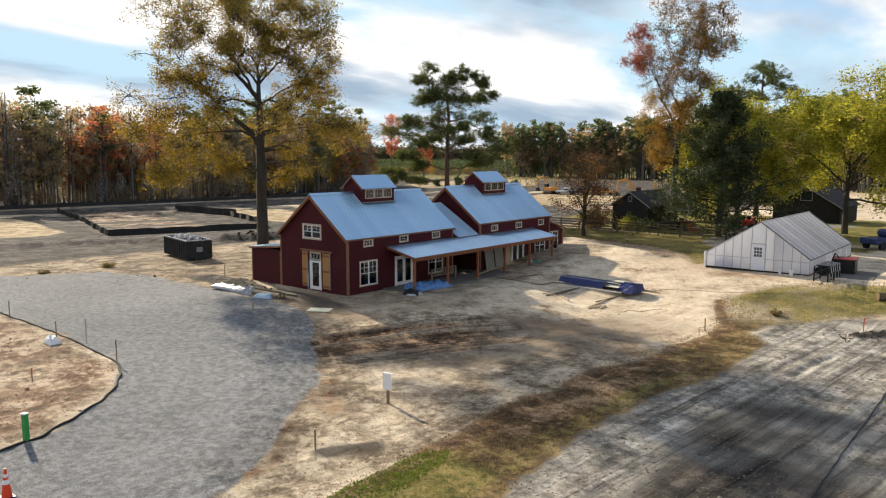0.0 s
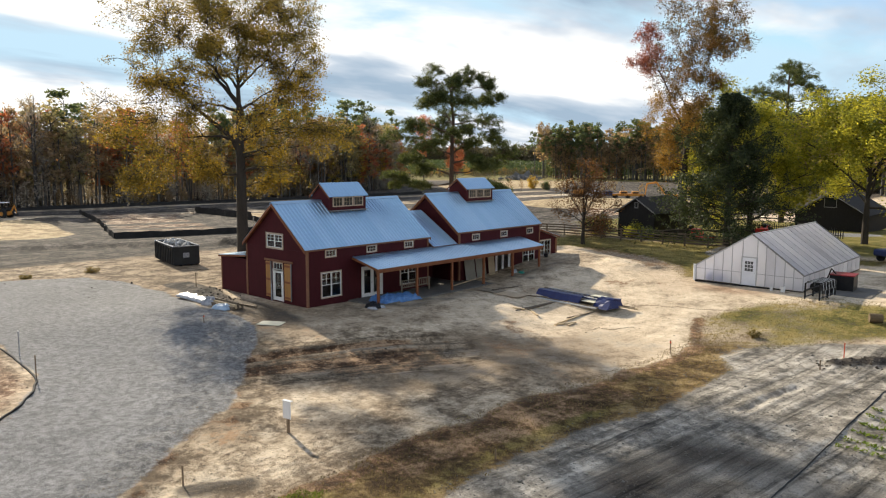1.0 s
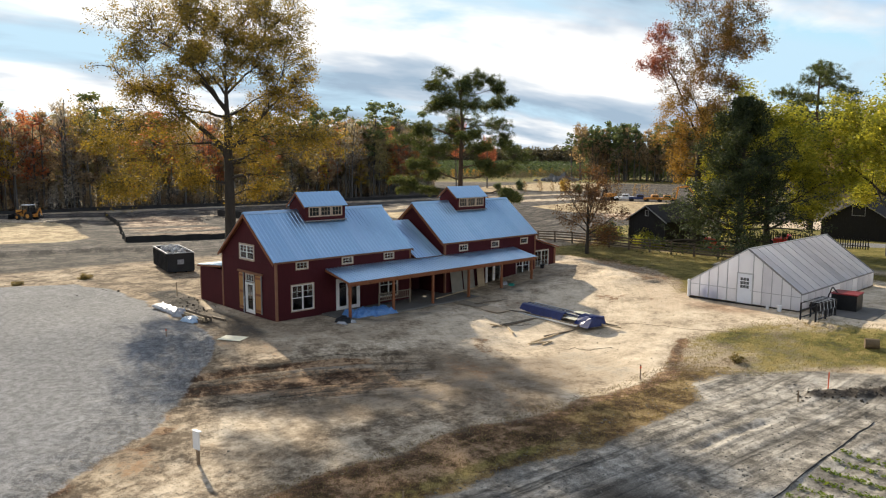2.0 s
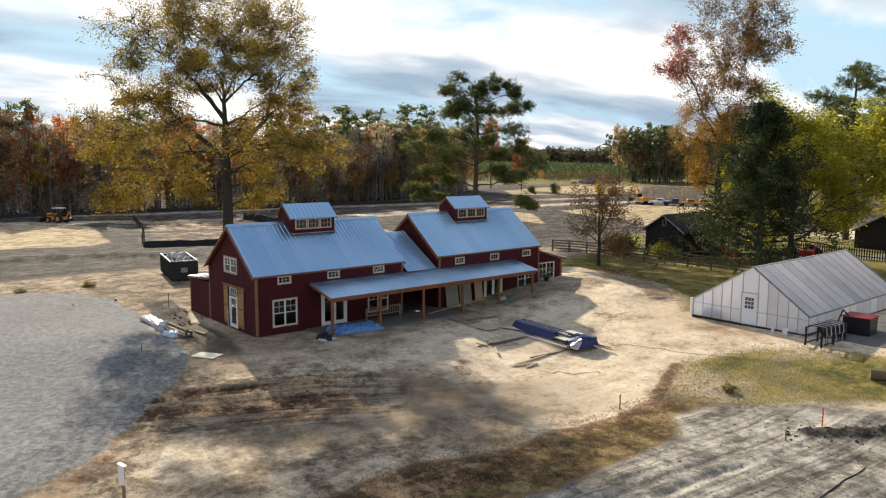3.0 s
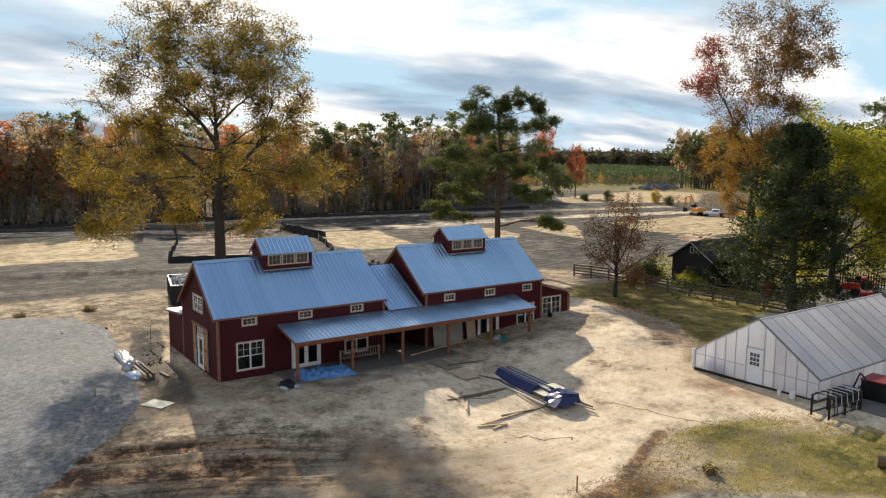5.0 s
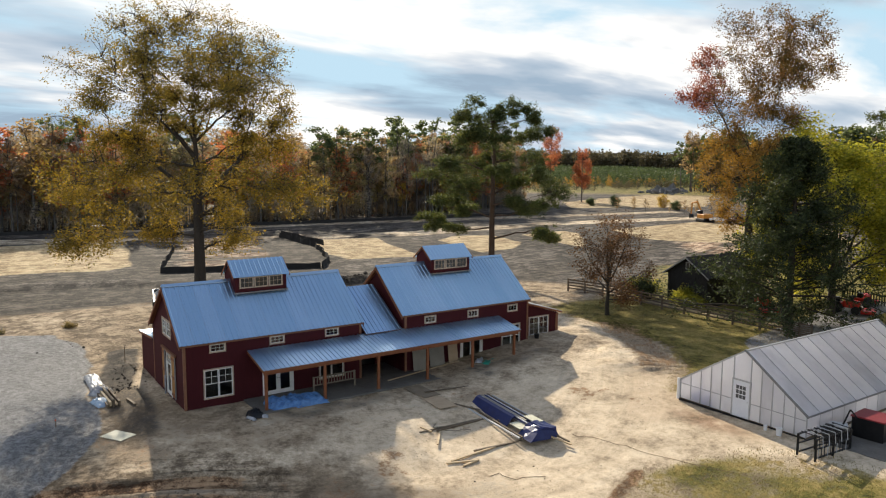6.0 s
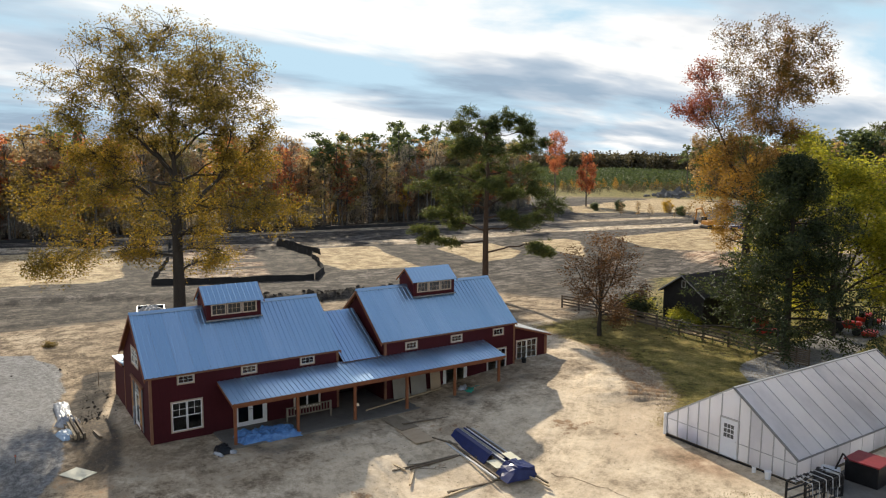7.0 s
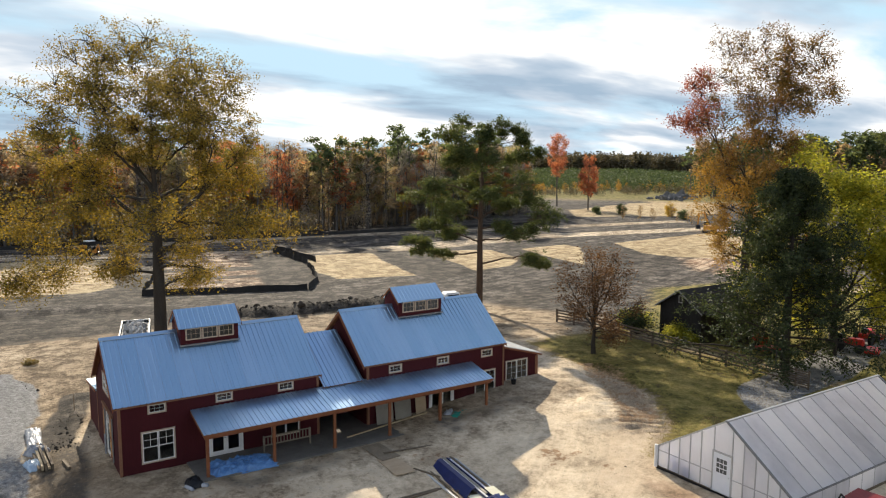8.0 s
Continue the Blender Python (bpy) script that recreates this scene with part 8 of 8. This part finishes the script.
def excavator(at, turn, s=1.0):
    m = thing("excavator", at, "orange-yellow tracked excavator parked at the far end of the site", "excavator", turn=turn)
    for y in (-1.1, 1.1):
        bm = bmesh.new(); box(bm, -1.8, 1.8, y - 0.3, y + 0.3, 0, 0.8, 0.2); part("track", bm, TYRE, m)
    bm = bmesh.new(); box(bm, -1.7, 1.4, -1.3, 1.3, 0.95, 2.0, 0.1); part("body", bm, MACHINE, m)
    bm = bmesh.new(); box(bm, 0.2, 1.4, 0.3, 1.3, 2.001, 2.9, 0.1); part("cab", bm, BLACK_STEEL, m)
    bm = bmesh.new(); rod(bm, (1.2, -0.2, 1.7), (3.6, -0.2, 4.8), 0.25, 0.22); rod(bm, (3.6, -0.2, 4.8), (5.8, -0.2, 4.4), 0.22, 0.2); rod(bm, (5.8, -0.2, 4.5), (6.2, -0.2, 1.6), 0.2, 0.14); part("boom", bm, MACHINE, m)
    bm = bmesh.new(); prism(bm, [(5.6, 0.6), (6.3, 0.5), (6.4, 1.7), (5.9, 1.5)], (-0.7, 0.3)); part("bucket", bm, BLACK_STEEL, m)


excavator(at_soil(-109, 180), 160)
excavator(at_soil(-78, 172), 200)


def far_truck(at, turn, paint, label):
    m = thing("parked_truck", at, label, "truck", "vehicles parked on the far site", turn=turn)
    bm = bmesh.new(); box(bm, -2.6, 2.6, -0.95, 0.95, 0.55, 1.15, 0.12); part("body", bm, paint, m)
    bm = bmesh.new(); box(bm, -0.6, 1.3, -0.85, 0.85, 1.151, 1.85, 0.2); part("cab", bm, paint, m)
    part("glass", boxed(-0.4, 1.1, -0.87, 0.87, 1.3, 1.65), DARK_PANE, m, "dark windows")
    for x in (-1.7, 1.7):
        for y in (-0.85, 0.85):
            bm = bmesh.new(); rod(bm, (x, y - 0.12, 0.4), (x, y + 0.12, 0.4), 0.4, 0.4, 14); part("wheel", bm, TYRE, m)


for i, (x, y, t, p, lab) in enumerate(((-105, 181, 30, SIGN_WHITE, "white pickup truck parked on the straw"), (-101.5, 182.5, 35, CAR_BLUE, "dark blue pickup truck parked on the straw"), (-98, 184, 40, MACHINE, "orange-yellow site truck parked on the straw"),
                                       (-95, 185, 35, MACHINE, "orange-yellow site truck parked on the straw"), (-67.2, 75.4, 80, SIGN_WHITE, "white car parked behind the barn"), (-11.5, 80.0, 60, CAR_BLUE, "dark blue car parked by the lane"))):
    far_truck(at_soil(x, y), t, p, lab)


def red_tractor(at, turn, label):
    m = thing("garden_tractor", at, label, "tractor", turn=turn)
    bm = bmesh.new(); box(bm, -0.2, 1.2, -0.4, 0.4, 0.5, 1.15, 0.12); part("bonnet", bm, TRACTOR_RED, m, "red bonnet")
    bm = bmesh.new(); box(bm, -1.0, -0.21, -0.45, 0.45, 0.55, 0.95, 0.1); part("seat_deck", bm, TRACTOR_RED, m)
    bm = bmesh.new(); box(bm, -0.9, -0.4, -0.25, 0.25, 0.951, 1.4, 0.08); part("seat", bm, BLACK_STEEL, m)
    for x, r in ((-0.7, 0.55), (0.9, 0.36)):
        for y in (-0.6, 0.6):
            bm = bmesh.new(); rod(bm, (x, y - 0.14, r), (x, y + 0.14, r), r, r, 16); part("wheel", bm, TYRE, m)
    bm = bmesh.new(); box(bm, 1.3, 2.4, -0.9, 0.9, 0.15, 0.45, 0.08); part("mower_deck", bm, TRACTOR_RED, m, "red mower deck")


red_tractor(at_soil(-28.0, 90.3), 20, "red garden tractor under the trees")
red_tractor(at_soil(-28.6, 94.5), 100, "red garden tractor with a mower deck")
red_tractor(at_soil(-33.0, 85.0), -30, "red garden tractor in the shade of the evergreen")
# picket fence and lane beyond
pk = thing("picket_fence", at_soil(-26.0, 96.5), "black picket fence beyond the lane", "fence")
for i in range(44):
    x = -5.5 + i * 0.25
    part("picket", boxed(x - 0.05, x + 0.05, -0.02, 0.02, 0, 1.15 + 0.08 * (i % 2)), BLACK_STEEL, pk)
for z in (0.3, 0.9):
    part("rail", boxed(-5.6, 5.4, 0.021, 0.06, z, z + 0.09), BLACK_STEEL, pk)

# bushes by the shed, brush along the far tracks, weeds
def bush(at, size, seed, leaf, label, per=16, steep=(25, 85)):
    q = np.random.RandomState(seed)
    t = Tree(seed)
    for i in range(16):
        a, e = q.rand() * 6.28, radians(q.uniform(*steep))
        t.grow((q.normal(0, 0.1), q.normal(0, 0.1), -0.05), (math.cos(a) * math.cos(e), math.sin(a) * math.cos(e), math.sin(e)), size * q.uniform(0.6, 1.1), 0.02 * size, 0,
               [dict(pieces=4, wander=0.2, kids=4, angle=(20, 60), ratio=(0.3, 0.6), sides=4), dict(pieces=3, wander=0.2, sides=3, leaf_count=3)])
    plant("shrub", t, at, [t.leaves(per, 0.14 * size, 0.075 + 0.01 * size)], BARK, leaf, label, "shrub", trunk_name="stems")


bush(at_soil(-38.1, 80.4), 1.5, 71, LIME_LEAF, "pale green shrub against the black shed")
bush(at_soil(-36.7, 80.3), 1.2, 72, LIME_LEAF, "pale green shrub against the black shed", 12)
bush(at_soil(-41.6, 79.6), 2.4, 73, CEDAR_LEAF, "dark green shrub beside the shed")
bush(at_soil(-43.0, 80.2), 2.0, 74, LIME_LEAF, "olive green shrub beside the shed")
bush(at_soil(-12.6, 47.9), 0.45, 75, GRASS_BLADE, "small leafless shrub on the grass", 1)
bush(at_soil(-66.2, 31.9), 0.6, 76, GRASS_BLADE, "dry weeds at the edge of the drive", 4, (4, 26))
bush(at_soil(-66.3, 26.4), 0.55, 77, GRASS_BLADE, "dry weeds at the edge of the drive", 4, (4, 26))
# single red trees out on the flat
def slender_tree(at, height, half, seed, first, widest, label, leaf=None):
    """A narrow tree of steep limbs, widest at some part of its height."""
    t = Tree(seed)
    rng = t.rng
    t.limb([(0, 0, -0.5), (rng.normal(0, 0.2), rng.normal(0, 0.2), height * 0.5), (0, 0, height * 0.97)], 0.3, 0.05, 7)
    sp = [dict(pieces=5, wander=0.10, lift=0.06, kids=7, angle=(20, 50), ratio=(0.3, 0.45), kid_from=0.25, thin=0.5, taper=0.25, sides=5),
          dict(pieces=3, wander=0.18, lift=0.06, taper=0.4, sides=3, leaf_count=4)]
    for i in range(24):
        k = i / 23
        a, e = i * 2.4 + rng.normal(0, 0.3), radians(rng.uniform(38, 62))
        z = height * (first + (0.86 - first) * k)
        t.grow((0, 0, z), (math.cos(a) * math.cos(e), math.sin(a) * math.cos(e), math.sin(e)), half * 1.5, 0.10, 0, sp)
    lo, hi = first * height, height

    def outline(p):
        return np.hypot(p[:, 0], p[:, 1]) < half * np.interp(p[:, 2], [lo, lo + (hi - lo) * widest, hi - 1, hi + 0.6], [0.25, 1.0, 0.5, 0.0])
    t.trim(outline, 0.2)
    return plant("red_tree", t, at, [t.leaves(15, 0.5, 0.27)], FAR_BARK, leaf or FAR_RED, label, "tree")


slender_tree(at_soil(-204, 215.5), 27.5, 4.6, 81, 0.3, 0.72, "tall slender pinkish-red autumn tree out beyond the site")
slender_tree(at_soil(-185, 213), 19.5, 3.6, 82, 0.16, 0.35, "orange-red autumn tree at the site's far edge")
slender_tree(at_soil(-222, 322), 30.0, 4.0, 83, 0.35, 0.75, "thin rust-brown tree before the plantation", FAR_BROWN)
for i, (x, y) in enumerate(((-168, 200), (-163, 206), (-150, 214), (-140, 208))):
    round_tree("young_tree", at_soil(x, y), 2.8 + 0.8 * (i % 3), 1.1, 90 + i, (FAR_GREEN, FAR_GREEN, FAR_GOLD)[i % 3], "young tree along the far edge of the site", 7, first=0.1, size=0.12, spread=0.35, limbs=7)
make_wood("far_brush", "mass", ORANGE_LEAF, [(-300 + 0.25 * i + wr.normal(0, 9), 250 + 1.55 * i + wr.normal(0, 5)) for i in range(130)], 171, "low orange brush before the plantation", (2.5, 6.5), 3)
make_wood("far_brush", "mass", SKY_WOOD, [(-272 + 0.10 * i + wr.normal(0, 7), 250 + 0.62 * i + wr.normal(0, 5)) for i in range(330)], 173, "dark low brush before the plantation", (2.0, 5.0), 3)
make_wood("far_brush", "leafy", FAR_BROWN, [(-150 + 2.2 * i + wr.normal(0, 4), 198 + 0.3 * i + wr.normal(0, 4)) for i in range(45)], 172, "low brown brush beyond the machines", (2, 4.5))

# ---- grass, stones and litter on the ground ----
gr = np.random.RandomState(201)
def scatter(outline, n, lo=0.5):
    xs0, ys0 = [p[0] for p in outline], [p[1] for p in outline]
    x, y = gr.uniform(min(xs0), max(xs0), n), gr.uniform(min(ys0), max(ys0), n)
    keep = inside(x, y, outline, 1.2) + 0.35 * fbm(x, y, 2.5, 44) > lo
    return x[keep], y[keep]


def heights(x, y):
    u, v = np.interp(x, gx, fi), np.interp(y, gy, fj)
    i, j = np.minimum(u.astype(int), nx - 2), np.minimum(v.astype(int), ny - 2)
    a, b = u - i, v - j
    return H[i, j] * (1 - a) * (1 - b) + H[i + 1, j] * a * (1 - b) + H[i, j + 1] * (1 - a) * b + H[i + 1, j + 1] * a * b


def blades(x, y, tall, wide):
    n = len(x)
    c = np.stack([x, y, heights(x, y) - 0.01], -1)
    d = gr.normal(0, 0.45, (n, 3)); d[:, 2] = 1; d /= np.linalg.norm(d, axis=1)[:, None]
    s = (tall * gr.uniform(0.5, 1.5, n))[:, None]
    side = np.cross(d, gr.normal(0, 1, (n, 3))); side /= np.linalg.norm(side, axis=1)[:, None]
    w = wide
    q = np.stack([c - side * w, c + side * w, c + d * s + side * w * 0.25, c + d * s - side * w * 0.25], 1).reshape(-1, 3)
    return q, np.arange(len(q)).reshape(-1, 4)


gxs, gys = scatter(STRIP, 60000)
lx, ly = scatter(LAWN, 26000)
v, f = blades(np.r_[gxs, lx], np.r_[gys, ly], 0.075, 0.016)
tagged(new("grass", mesh_from("grass", v, f, [GRASS_BLADE])), "thin dry autumn grass", "grass", kind="stuff")
wx2, wy2 = scatter([(-16.5, 12), (-16.8, 19), (-14.5, 21), (-14, 14)], 9000, 0.86)
v, f = blades(wx2, wy2, 0.05, 0.03)
tagged(new("weeds", mesh_from("weeds", v, f, [SPROUT])), "patch of fresh green weeds in the verge", "weeds", kind="stuff")


def pebbles(name, outline, n, size, seed, material, label, lo=0.5):
    """Many small angular stones or clods, each a squashed octahedron."""
    q = np.random.RandomState(seed)
    x, y = scatter(outline, n, lo)
    k = len(x)
    r = size * q.lognormal(0, 0.38, k)
    c = np.stack([x, y, heights(x, y) + r * 0.15], -1)
    base = np.array([(1, 0, 0), (0, 1, 0), (-1, 0, 0), (0, -1, 0), (0, 0, 0.6), (0, 0, -0.6)], float)
    a = q.rand(k) * math.tau
    rot = np.stack([np.stack([np.cos(a), -np.sin(a)], -1), np.stack([np.sin(a), np.cos(a)], -1)], 1)
    v = np.repeat(base[None], k, 0) * q.uniform(0.6, 1.4, (k, 6, 1))
    v[:, :, :2] = np.einsum("kij,knj->kni", rot, v[:, :, :2])
    v = v * r[:, None, None] + c[:, None, :]
    tri = np.array([(0, 1, 4), (1, 2, 4), (2, 3, 4), (3, 0, 4), (1, 0, 5), (2, 1, 5), (3, 2, 5), (0, 3, 5)])
    f = (np.arange(k)[:, None, None] * 6 + tri[None]).reshape(-1, 3)
    return tagged(new(name, mesh_from(name, v.reshape(-1, 3), f, [material])), label, "stones", kind="stuff")


YARD = [(-48, 31), (-36, 29), (-27, 23.5), (-22, 16), (-18, 10), (-15, 18), (-15, 44), (-20, 56), (-30, 66), (-34, 60), (-33, 37)]
pebbles("yard_clods", YARD, 9000, 0.02, 301, SOIL_CLOD, "small clods and pebbles on the sandy yard")
pebbles("island_clods", ISLAND, 8000, 0.028, 302, CLAY_CLOD, "clods of reddish soil on the island")
pebbles("garden_clods", [(-13, 12), (-13, 44), (-5, 49), (2, 46), (0, 12)], 8000, 0.026, 303, TILL_CLOD, "crumbs of grey tilled soil")
pebbles("gravel_stones", [(-45, 28), (-30, 25), (-22, 15), (-17, 6), (-25, 4), (-27, 12), (-33, 17), (-44, 19)], 9000, 0.013, 304, GRAVEL_STONE, "loose gravel stones on the drive")
pebbles("bank_clods", [(-27, 21), (-21, 13), (-17, 10), (-16.5, 22), (-24, 29), (-30, 27)], 5000, 0.016, 305, SOIL_CLOD, "churned clods of sandy soil beside the drive", 0.55)
pebbles("edge_litter", [(-17.0, 13), (-17.2, 25), (-16.9, 32), (-16.2, 38), (-15.6, 45), (-17.4, 50), (-15.2, 50), (-13.6, 45), (-14.6, 38), (-15.0, 31), (-15.2, 24), (-15.0, 13)], 8000, 0.017, 306, LITTER, "brown leaf litter and crumbs along the edge of the grass", 0.72)
pebbles("rut_clods", [(-29.5, 26), (-29, 31), (-24, 34), (-22, 33), (-24, 27), (-26, 24.5)], 2200, 0.02, 307, MUD_CLOD, "clods of brown soil thrown up in the ruts")
pebbles("churned_clods", [(-21, 12), (-17, 12), (-16.8, 33), (-19.5, 38), (-21, 30), (-20, 22)], 3200, 0.017, 308, SOIL_CLOD, "churned clods beside the grass")
